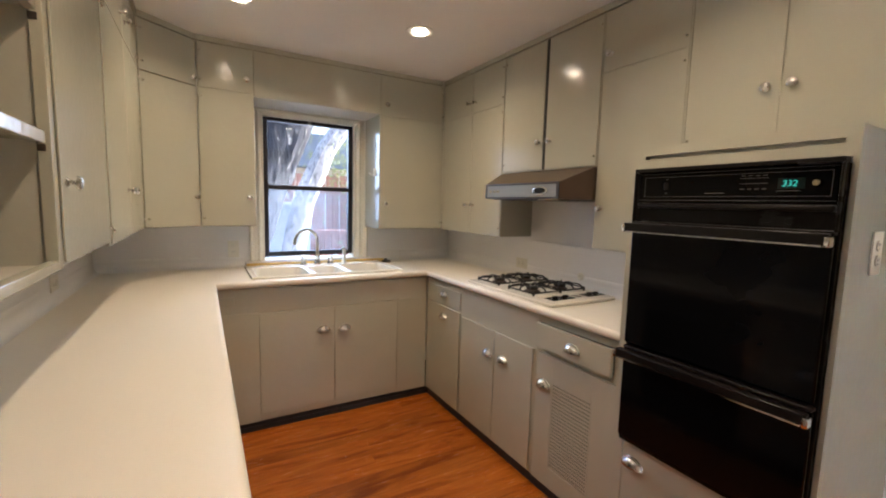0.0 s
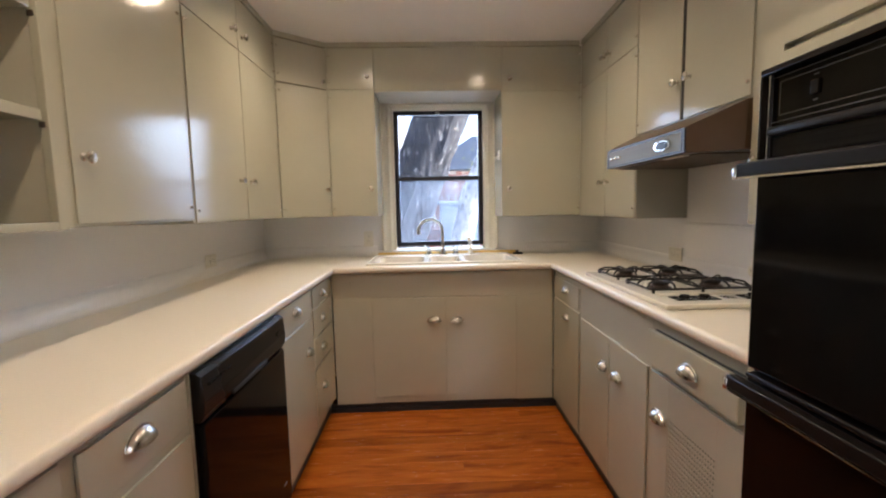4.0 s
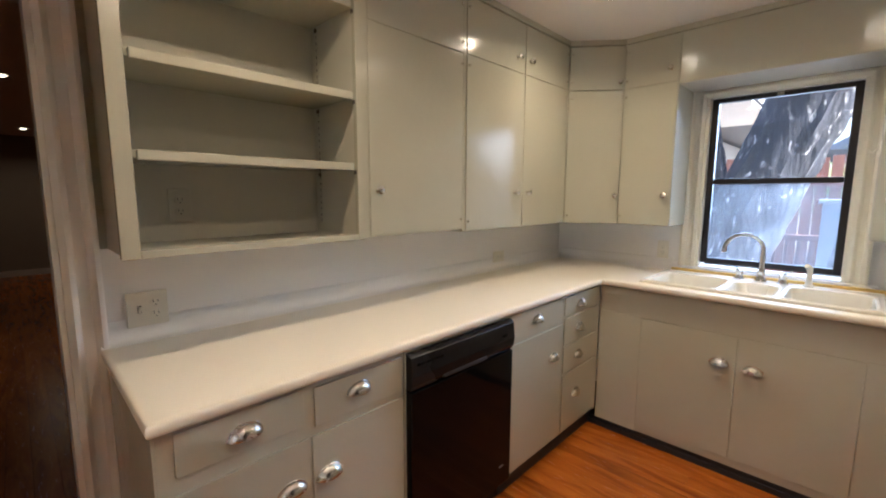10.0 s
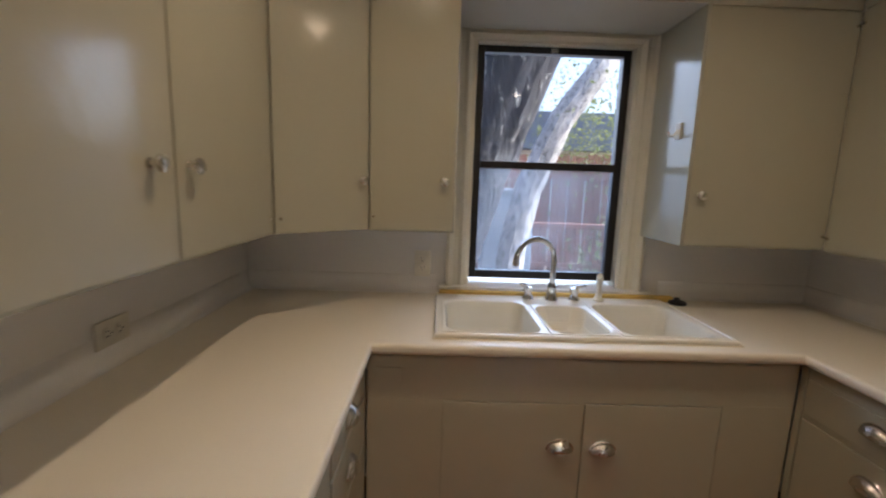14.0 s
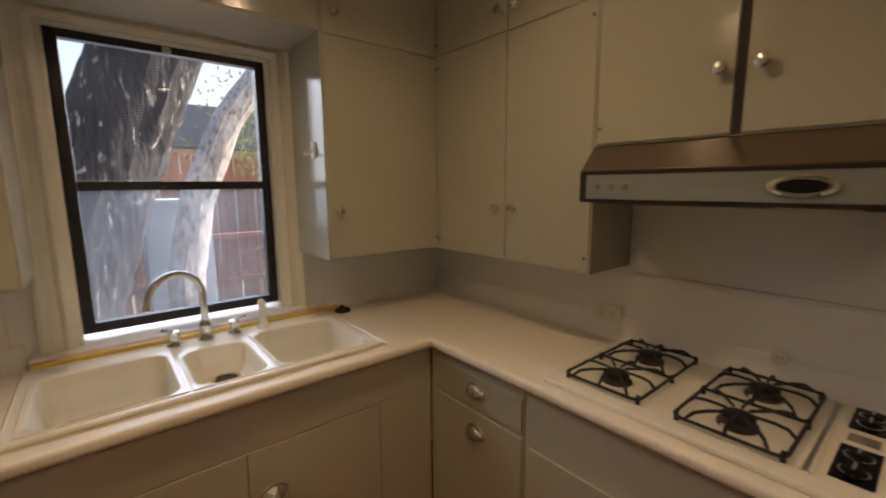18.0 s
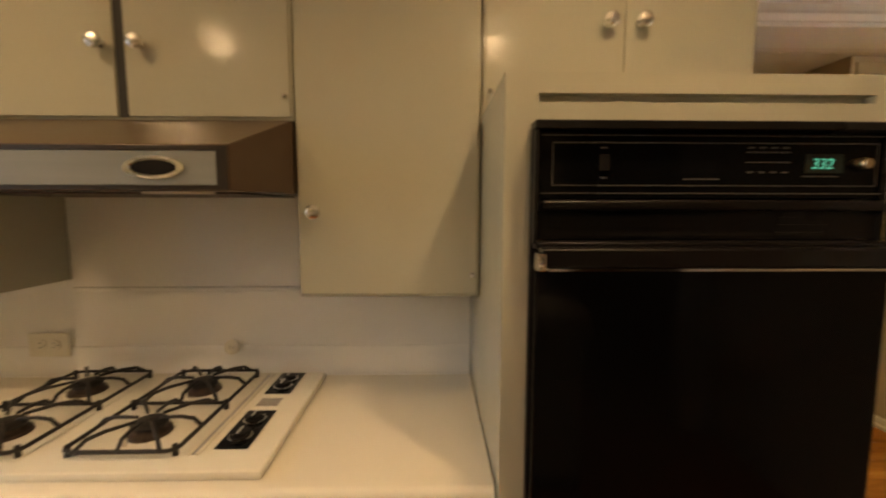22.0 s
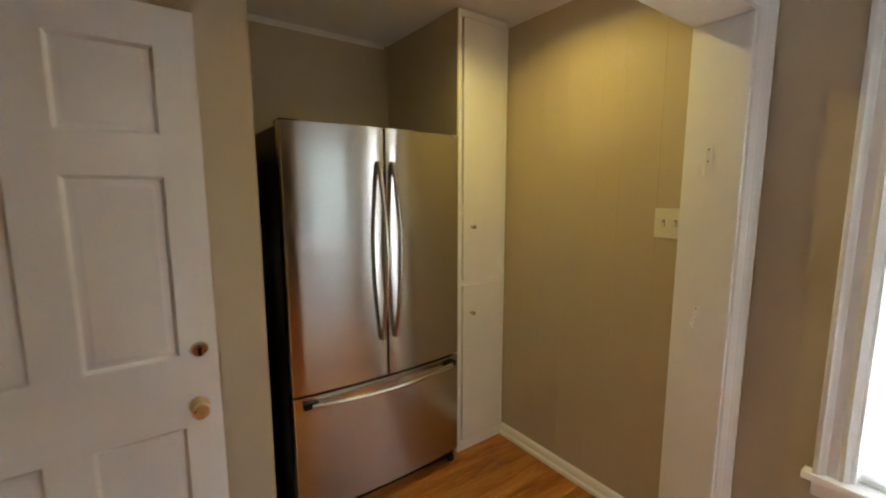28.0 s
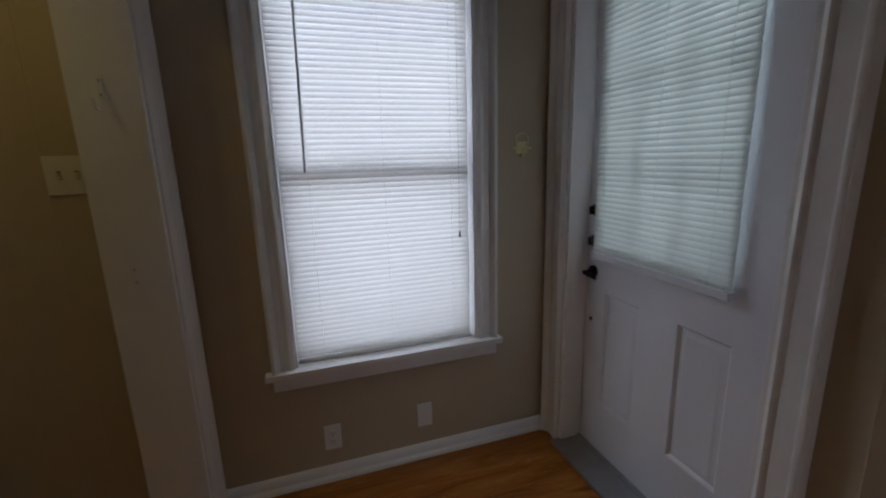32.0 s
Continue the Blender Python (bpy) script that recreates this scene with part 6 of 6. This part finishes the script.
part("tilt_wand", tube([(2.035, by_ + 0.028, NW[3] - 0.04), (2.04, by_ + 0.032, 1.9), (2.052, by_ + 0.036, 1.31)], 0.0042, 8), CORD, nb, "grey tilt wand")
part("pull_cord", tube([(1.44, by_ + 0.024, NW[3] - 0.04), (1.44, by_ + 0.026, 1.04)], 0.0012, 5), BLIND, nb)
part("cord_tassel", lathe([(0, 0), (0.005, 0), (0.004, 0.02), (0.002, 0.026), (0, 0.026)], 10, Matrix.Translation((1.44, by_ + 0.026, 1.015))), CORD, nb)
YELLOWED = paint("yellowed_plastic", (0.72, 0.66, 0.34), rough=0.4, var=0.08, scale=30, grain=100, bump=0.02)
hk = thing("wall_bracket", (1.158, YN + 0.002, 1.39), "small yellowed plastic bracket on the wall", "hook")
part("plate", B((1.130, 1.186, YN + 0.0005, YN + 0.006, 1.358, 1.408), bevel=0.002), YELLOWED, hk)
part("arms", B((1.113, 1.203, YN + 0.006, YN + 0.014, 1.375, 1.387), (1.152, 1.164, YN + 0.006, YN + 0.018, 1.343, 1.355), bevel=0.002), YELLOWED, hk)
part("loop", tube([(1.158 + 0.03 * math.cos(TAU * k / 16), YN + 0.01, 1.413 + 0.03 * math.sin(TAU * k / 16)) for k in range(16)], 0.003, 6, closed=True), YELLOWED, hk)
for z, lab in ((1.56, "bent white wire coat hook on the opening's lining"), (0.99, "short white plastic hook on the opening's lining")):
    h = thing("lining_hook", (2.60, OP[0] + 0.018, z), lab, "hook")
    long = 1.0 if z > 1.2 else 0.55
    y0 = OP[0] + 0.0165
    part("plate", B((2.588, 2.610, y0, y0 + 0.0035, z - 0.012, z + 0.045), bevel=0.0015), TRIM, h)
    part("peg", tube([(2.599, y0 + 0.004, z + 0.03), (2.60, y0 + 0.012, z + 0.035), (2.60, y0 + 0.016, z), (2.60, y0 + 0.02, z - 0.03 * long), (2.60, y0 + 0.036 * long, z - 0.05 * long), (2.60, y0 + 0.058 * long, z - 0.045 * long), (2.60, y0 + 0.068 * long, z - 0.02 * long)], 0.0034, 8), TRIM, h)
    for dz in (-0.004, 0.037):
        part("screw", moved(lathe([(0, 0), (0.004, 0), (0.003, 0.0015), (0, 0.002)], 10), facing(2.599, y0 + 0.0034, z + dz, "+y")), NICKEL, h)

# ---- ceiling lamps ----
def downlight(x, y, power, z=ZC, label="round recessed ceiling light with a white ring", tone=(1.0, 0.73, 0.44), glow=LAMP_GLOW):
    ob = thing("recessed_light", (x, y, z), label, "ceiling light", "recessed lights")
    part("trim_ring", lathe([(0.052, -0.001), (0.052, -0.004), (0.060, -0.008), (0.076, -0.007), (0.080, -0.001), (0.052, -0.001)], 32, Matrix.Translation((x, y, z))), LAMP_TRIM, ob)
    part("reflector", lathe([(0.052, -0.0008), (0.046, -0.0006), (0.030, -0.0005), (0.0, -0.0005)], 32, Matrix.Translation((x, y, z))), REFLECTOR, ob)
    part("bulb", lathe([(0, -0.019), (0.02, -0.018), (0.034, -0.012), (0.041, -0.001), (0, -0.0008)], 24, Matrix.Translation((x, y, z))), glow, ob, "glowing bulb")
    la = bpy.data.lights.new("recessed_light_beam", "AREA")
    la.shape, la.size, la.energy, la.color, la.spread = "DISK", 0.045, power, tone, radians(150)
    lo = new("recessed_light_beam", la)
    lo.matrix_basis = pose(x, y, z - 0.024)
    return ob


downlight(0.53, 2.59, KITCHEN_W)
downlight(1.42, 2.48, KITCHEN_W)
downlight(0.53, 1.08, KITCHEN_W)
downlight(1.38, 1.03, KITCHEN_W)
downlight(3.12, -1.02, ALCOVE_W, tone=(1.0, 0.73, 0.16))
GLOW_DIM = plain("dim_lamp_glow", (0.9, 0.85, 0.75), rough=0.5, emit=(1.0, 0.8, 0.5), power=0.7)
downlight(-3.61, 0.57, 0.35, ZC + 0.02, glow=GLOW_DIM)
downlight(-7.5, 0.75, 0.35, ZC + 0.02, glow=GLOW_DIM)

# living room: white mantel seen through the doorway
mt = thing("fireplace_mantel", (-5.6, -0.3, 0.0), "white painted fireplace mantel in the dim living room", "mantel")
part("leg", B((-5.75, -5.45, 0.05, 0.28, 0.0, 1.02), bevel=0.01), TRIM, mt)
part("leg", B((-5.75, -5.45, -1.05, -0.82, 0.0, 1.02), bevel=0.01), TRIM, mt)
part("frieze", B((-5.75, -5.47, -0.819, 0.049, 0.78, 1.02), bevel=0.006), TRIM, mt)
part("shelf", B((-5.82, -5.38, -1.12, 0.35, 1.0205, 1.08), bevel=0.012), TRIM, mt)

# ---- outside ----
GRASS = paint("dry_yard_ground", (0.16, 0.13, 0.09), rough=0.95, var=0.35, scale=0.8, grain=14, bump=0.5, dirt_or_dapple=(0.08, 0.1, 0.04), dirt_or_dapple_amount=0.6)
gb = bmesh.new()
bmesh.ops.create_grid(gb, x_segments=8, y_segments=8, size=400, matrix=Matrix.Translation((0, 0, -0.45)))
structure("ground", gb, GRASS, "dry yard ground around the house", "ground")
structure("foundation", B((XL - WT - 8.6, 5.0, YN - 0.2, YB + 0.16, -0.45, -0.125)), DARK_WALL, "foundation under the house", "foundation")
structure("roof", B((-9.3, XL, -3.9, YB + 0.6, 2.71, 2.85), (XL, 0.8, YS - 0.2, YB + 0.6, 2.71, 2.85), (0.8, 5.4, YN - 0.3, YB + 0.6, 2.71, 2.85)), paint("eave_board", (0.5, 0.47, 0.42), rough=0.7), "flat roof boards over the rooms", "roof")
# pale patches on near-black bark are dappled sunlight put into the colour
BARK = paint("grey_bark_sun_flecks", (0.03, 0.031, 0.038), rough=0.95, var=0.5, scale=6.5, grain=28, bump=1.0, dirt_or_dapple=(0.66, 0.64, 0.6), dirt_or_dapple_amount=0.95, dirt_or_dapple_from=(0.58, 0.66), stretch=(1, 1, 0.22))
PALE_BARK = paint("pale_mottled_bark", (0.6, 0.59, 0.57), rough=0.95, var=0.35, scale=5, grain=24, bump=0.9, dirt_or_dapple=(0.12, 0.115, 0.115), dirt_or_dapple_amount=0.7, dirt_or_dapple_from=(0.5, 0.62), stretch=(1, 1, 0.4))


def trunk(points, radii, seed):
    """A rough trunk with ridged bark along points."""
    rnd = random.Random(seed)
    bm = bmesh.new()
    pts, rads = [], []
    for (p, q), (r0, r1) in zip(zip(points, points[1:]), zip(radii, radii[1:])):
        for k in range(10):
            pts.append(Vector(p).lerp(Vector(q), k / 10))
            rads.append(r0 + (r1 - r0) * k / 10)
    pts.append(Vector(points[-1]))
    rads.append(radii[-1])
    n = 40
    rows = []
    for i, (p, r) in enumerate(zip(pts, rads)):
        d = (pts[min(i + 1, len(pts) - 1)] - pts[max(i - 1, 0)]).normalized()
        side = d.cross(Vector((0.1, 1, 0))).normalized()
        up = side.cross(d)
        row = []
        for k in range(n):
            a = TAU * k / n
            v = noise.noise(Vector((math.cos(a) * 4, math.sin(a) * 4, i * 0.11 + seed)))
            w = noise.noise(Vector((math.cos(a) * 12, math.sin(a) * 12, i * 0.4 + seed)))
            rr = r * (1 + 0.12 * v + 0.09 * w)
            row.append(bm.verts.new(p + rr * (math.cos(a) * side + math.sin(a) * up)))
        rows.append(row)
    for a, b in zip(rows, rows[1:]):
        for k in range(n):
            bm.faces.new((a[k], a[(k + 1) % n], b[(k + 1) % n], b[k]))
    bm.faces.new(rows[0])
    bm.faces.new(rows[-1])
    bmesh.ops.recalc_face_normals(bm, faces=bm.faces[:])
    return bm


def leaves(centres, count, spread, size, seed):
    rnd = random.Random(seed)
    verts, faces = [], []
    for _ in range(count):
        c = rnd.choice(centres)
        p = Vector(c) + Vector((rnd.gauss(0, spread), rnd.gauss(0, spread), rnd.gauss(0, spread * 0.7)))
        q = Euler((rnd.uniform(0, 6), rnd.uniform(0, 6), rnd.uniform(0, 6))).to_matrix()
        s = size * rnd.uniform(0.6, 1.3)
        i = len(verts)
        for u, v, w in ((-1, 0, 0), (-0.2, 0.42, 0.1), (1, 0, 0), (-0.2, -0.42, 0.1)):
            verts.append(p + q @ Vector((u * s, v * s, w * s)))
        faces.append((i, i + 1, i + 2, i + 3))
    me = bpy.data.meshes.new("crown")
    me.from_pydata([tuple(v) for v in verts], [], faces)
    bm = bmesh.new()
    bm.from_mesh(me)
    bpy.data.meshes.remove(me)
    return bm


LEAF = sheer("sunlit_leaves", (0.2, 0.24, 0.09), 0.5, 0.6)
tr = thing("yard_tree", (0.3, 5.0, -0.45), "large leaning tree close to the window, rough grey bark with painted sun flecks", "tree")
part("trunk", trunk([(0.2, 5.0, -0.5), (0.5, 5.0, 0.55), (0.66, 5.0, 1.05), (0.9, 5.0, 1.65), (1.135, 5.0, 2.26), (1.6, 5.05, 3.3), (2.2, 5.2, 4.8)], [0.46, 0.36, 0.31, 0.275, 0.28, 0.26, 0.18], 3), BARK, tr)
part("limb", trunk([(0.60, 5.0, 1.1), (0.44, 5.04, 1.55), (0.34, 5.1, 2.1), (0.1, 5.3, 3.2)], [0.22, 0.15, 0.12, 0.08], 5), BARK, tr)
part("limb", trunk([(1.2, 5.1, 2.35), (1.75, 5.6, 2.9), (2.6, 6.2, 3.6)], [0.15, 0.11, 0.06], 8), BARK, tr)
part("crown", leaves([(2.5, 7.6, 2.25), (2.9, 7.9, 1.9), (3.5, 7.6, 2.7), (2.9, 7.4, 3.6), (0.3, 6.6, 4.4), (1.6, 6.2, 4.6), (3.9, 7.0, 2.6), (-0.9, 6.8, 4.3)], 5200, 0.45, 0.03, 11), LEAF, tr)
tb = thing("yard_tree", (1.45, 6.3, -0.45), "slim leaning tree with pale mottled bark behind the large trunk", "tree")
part("trunk", trunk([(1.35, 6.3, -0.5), (1.42, 6.28, 0.7), (1.56, 6.25, 1.4), (1.85, 6.2, 2.1), (2.2, 6.2, 2.6), (2.9, 6.3, 3.6)], [0.17, 0.15, 0.14, 0.13, 0.12, 0.08], 14), PALE_BARK, tb)
part("crown", leaves([(2.5, 6.4, 2.6), (2.9, 6.5, 3.1), (2.6, 6.2, 3.6), (3.3, 6.3, 3.8)], 1300, 0.4, 0.03, 17), LEAF, tb)
sd = thing("storage_box", (1.45, 6.9, -0.45), "pale blue-grey metal storage cabinet in the yard", "cabinet")
part("body", B((1.16, 1.74, 6.7, 7.2, -0.45, 1.33), bevel=0.008), paint("pale_blue_metal", (0.42, 0.5, 0.58), rough=0.5, var=0.08, scale=3, grain=30, bump=0.02), sd)
part("lid", B((1.13, 1.77, 6.66, 7.23, 1.331, 1.375), bevel=0.008), paint("pale_blue_lid", (0.5, 0.56, 0.62), rough=0.5, var=0.08, scale=3), sd)
FENCE = paint("weathered_red_fence", (0.27, 0.12, 0.085), rough=0.85, var=0.25, scale=4, grain=40, bump=0.3, stretch=(1, 1, 0.3))
fe = thing("board_fence", (1.5, 9.0, -0.45), "weathered reddish board fence across the yard", "fence")
rnd = random.Random(4)
pk = B((-0.065, 0.065, -0.012, 0.012, 0, 1.0))
pkm = bpy.data.meshes.new("fence_board")
pk.to_mesh(pkm)
pk.free()
pkm.materials.append(FENCE)
for k in range(90):
    o = new("fence_board", pkm)
    o.parent = fe
    o.matrix_basis = Matrix.Translation((-7.0 + k * 0.145 + rnd.uniform(-0.006, 0.006), rnd.uniform(-0.01, 0.01), 0)) @ Matrix.Diagonal((1, 1, 2.42 + rnd.uniform(-0.04, 0.04), 1))
part("rail", B((-5.6, 7.6, 8.95, 8.985, 0.05, 0.13), (-5.6, 7.6, 8.95, 8.985, 1.55, 1.68)), FENCE, fe)
dr = thing("deck_railing", (1.5, 7.4, -0.45), "weathered reddish deck railing with thin balusters", "railing")
part("top_rail", B((-1.5, 5.0, 7.36, 7.46, 0.86, 0.93), bevel=0.008), FENCE, dr)
part("bottom_rail", B((-1.5, 5.0, 7.38, 7.44, 0.32, 0.38), bevel=0.006), FENCE, dr)
bal = B((-0.018, 0.018, -0.018, 0.018, 0, 0.48))
balm = bpy.data.meshes.new("baluster")
bal.to_mesh(balm)
bal.free()
balm.materials.append(FENCE)
for k in range(54):
    o = new("baluster", balm)
    o.parent = dr
    o.matrix_basis = Matrix.Translation((-2.95 + k * 0.12, 0.01, 0.83))
for x in (-1.5, 1.7, 4.9):
    part("post", B((x, x + 0.09, 7.36, 7.45, -0.45, 0.98), bevel=0.005), FENCE, dr)
nh = thing("neighbour_house", (-3.0, 9.6, -0.45), "pale neighbouring house with a wide boarded eave", "house")
part("wall", B((-9, -0.9, 9.7, 15.0, -0.45, 2.62)), paint("pale_siding", (0.55, 0.55, 0.55), rough=0.7, var=0.1, scale=2), nh)
part("roof", prism([(6.9, 2.68), (12.0, 4.4), (17.0, 2.68)], -9.6, 0.35, "x"), paint("grey_shingles", (0.16, 0.16, 0.17), rough=0.9, var=0.2, scale=6, grain=30, bump=0.4), nh)
for k in range(16):
    part("eave_board", B((-6.0, 0.33, 6.95 + k * 0.165, 7.09 + k * 0.165, 2.62, 2.655), bevel=0.004), TRIM, nh)
gh = thing("neighbour_house", (4.2, 14.5, -0.45), "further house with a blue-grey roof behind the fence", "house")
part("wall", B((1.2, 7.5, 13.6, 18.0, -0.45, 2.55)), paint("cream_siding", (0.6, 0.57, 0.52), rough=0.7, var=0.1, scale=2), gh)
part("roof", prism([(0.75, 2.4), (2.3, 3.35), (6.4, 3.35), (7.9, 2.4)], 13.0, 18.5, "y"), paint("blue_grey_shingles", (0.1, 0.13, 0.18), rough=0.9, var=0.2, scale=6, grain=30, bump=0.4), gh)
bs = thing("backyard_shrubs", (3.5, 7.6, -0.45), "sunlit green shrubs in front of the fence", "shrub")
tagged(bs, kind="stuff")
part("foliage", leaves([(3.2 + 0.5 * k, 7.4 + 0.3 * math.sin(k * 2.1), 0.3 + 0.5 * abs(math.sin(k * 1.3))) for k in range(9)] + [(-1.6 - 0.6 * k, 7.8, 0.3 + 0.4 * abs(math.sin(k))) for k in range(6)], 9000, 0.42, 0.05, 21), LEAF, bs)
far = thing("distant_trees", (0, 45, -0.45), "hazy woods along the horizon", "woods")
tagged(far, kind="stuff")
rnd = random.Random(9)
part("foliage", leaves([(rnd.uniform(-70, 70), rnd.uniform(36, 50), rnd.uniform(0, 6)) for _ in range(60)] + [(rnd.uniform(-70, 70), rnd.uniform(-50, -36), rnd.uniform(0, 6)) for _ in range(60)], 9000, 1.8, 0.55, 31), LEAF, far)

# ---- floor boards ----
fl = tagged(new("floor"), "varnished orange pine board floor", "floor", kind="structure")
rnd = random.Random(12)


def lay(parent, x0, x1, y0, y1, wide, material, lens, turned=False):
    """Boards along x (or y, when turned) over a rectangle; each is an object of its own on a shared mesh."""
    shared = {}
    if turned:
        x0, x1, y0, y1 = y0, y1, x0, x1
    y = y0
    while y < y1 - 0.004:
        yw = min(wide, y1 - y)
        x = x0 - rnd.uniform(0, 1.2)
        while x < x1:
            ln = rnd.choice(lens)
            s0, s1 = max(x, x0), min(x + ln, x1)
            if s1 - s0 > 0.02:
                key = (round(s1 - s0, 3), round(yw, 4))
                if key not in shared:
                    L, W = key
                    g, c = 0.0004, 0.0008
                    bm = prism([(g, -0.02), (W - g, -0.02), (W - g, -c), (W - g - c, 0), (g + c, 0), (g, -c)], g, L - g, "x")
                    me = bpy.data.meshes.new("floor_board")
                    bm.to_mesh(me)
                    bm.free()
                    me.materials.append(material)
                    shared[key] = me
                o = new("floor_board", shared[key])
                o.parent = parent
                drop = -rnd.uniform(0, 0.0006)
                o.matrix_basis = pose(y + yw, s0, drop, 0, 0, 90) if turned else pose(s0, y, drop)
            x += ln
        y += yw


LENS = (1.3, 1.75, 2.2, 2.6)
lay(fl, XL, XO, YS, 3.02, 0.083, FLOOR, LENS)
fl2 = tagged(new("floor_nook"), "varnished orange board floor of the nook and alcove", "floor", kind="structure")
lay(fl2, XD - 0.18, XO, YN, YS, 0.083, FLOOR_B, LENS)
lay(fl2, XO, XA2, YA, YA2, 0.083, FLOOR_C, LENS, True)
fl3 = tagged(new("floor_living"), "dark red-brown board floor of the living room", "floor", kind="structure")
lay(fl3, -8.7, XL, -1.6, 2.2, 0.1, FLOOR, (4.0, 5.2))
structure("floor_living_sides", B((-8.7, XL - WT, -3.3, -1.6, -0.022, -0.001), (-8.7, XL - WT, 2.2, 3.2, -0.022, -0.001)), FLOOR, "dark board floor beside the walls", "floor")
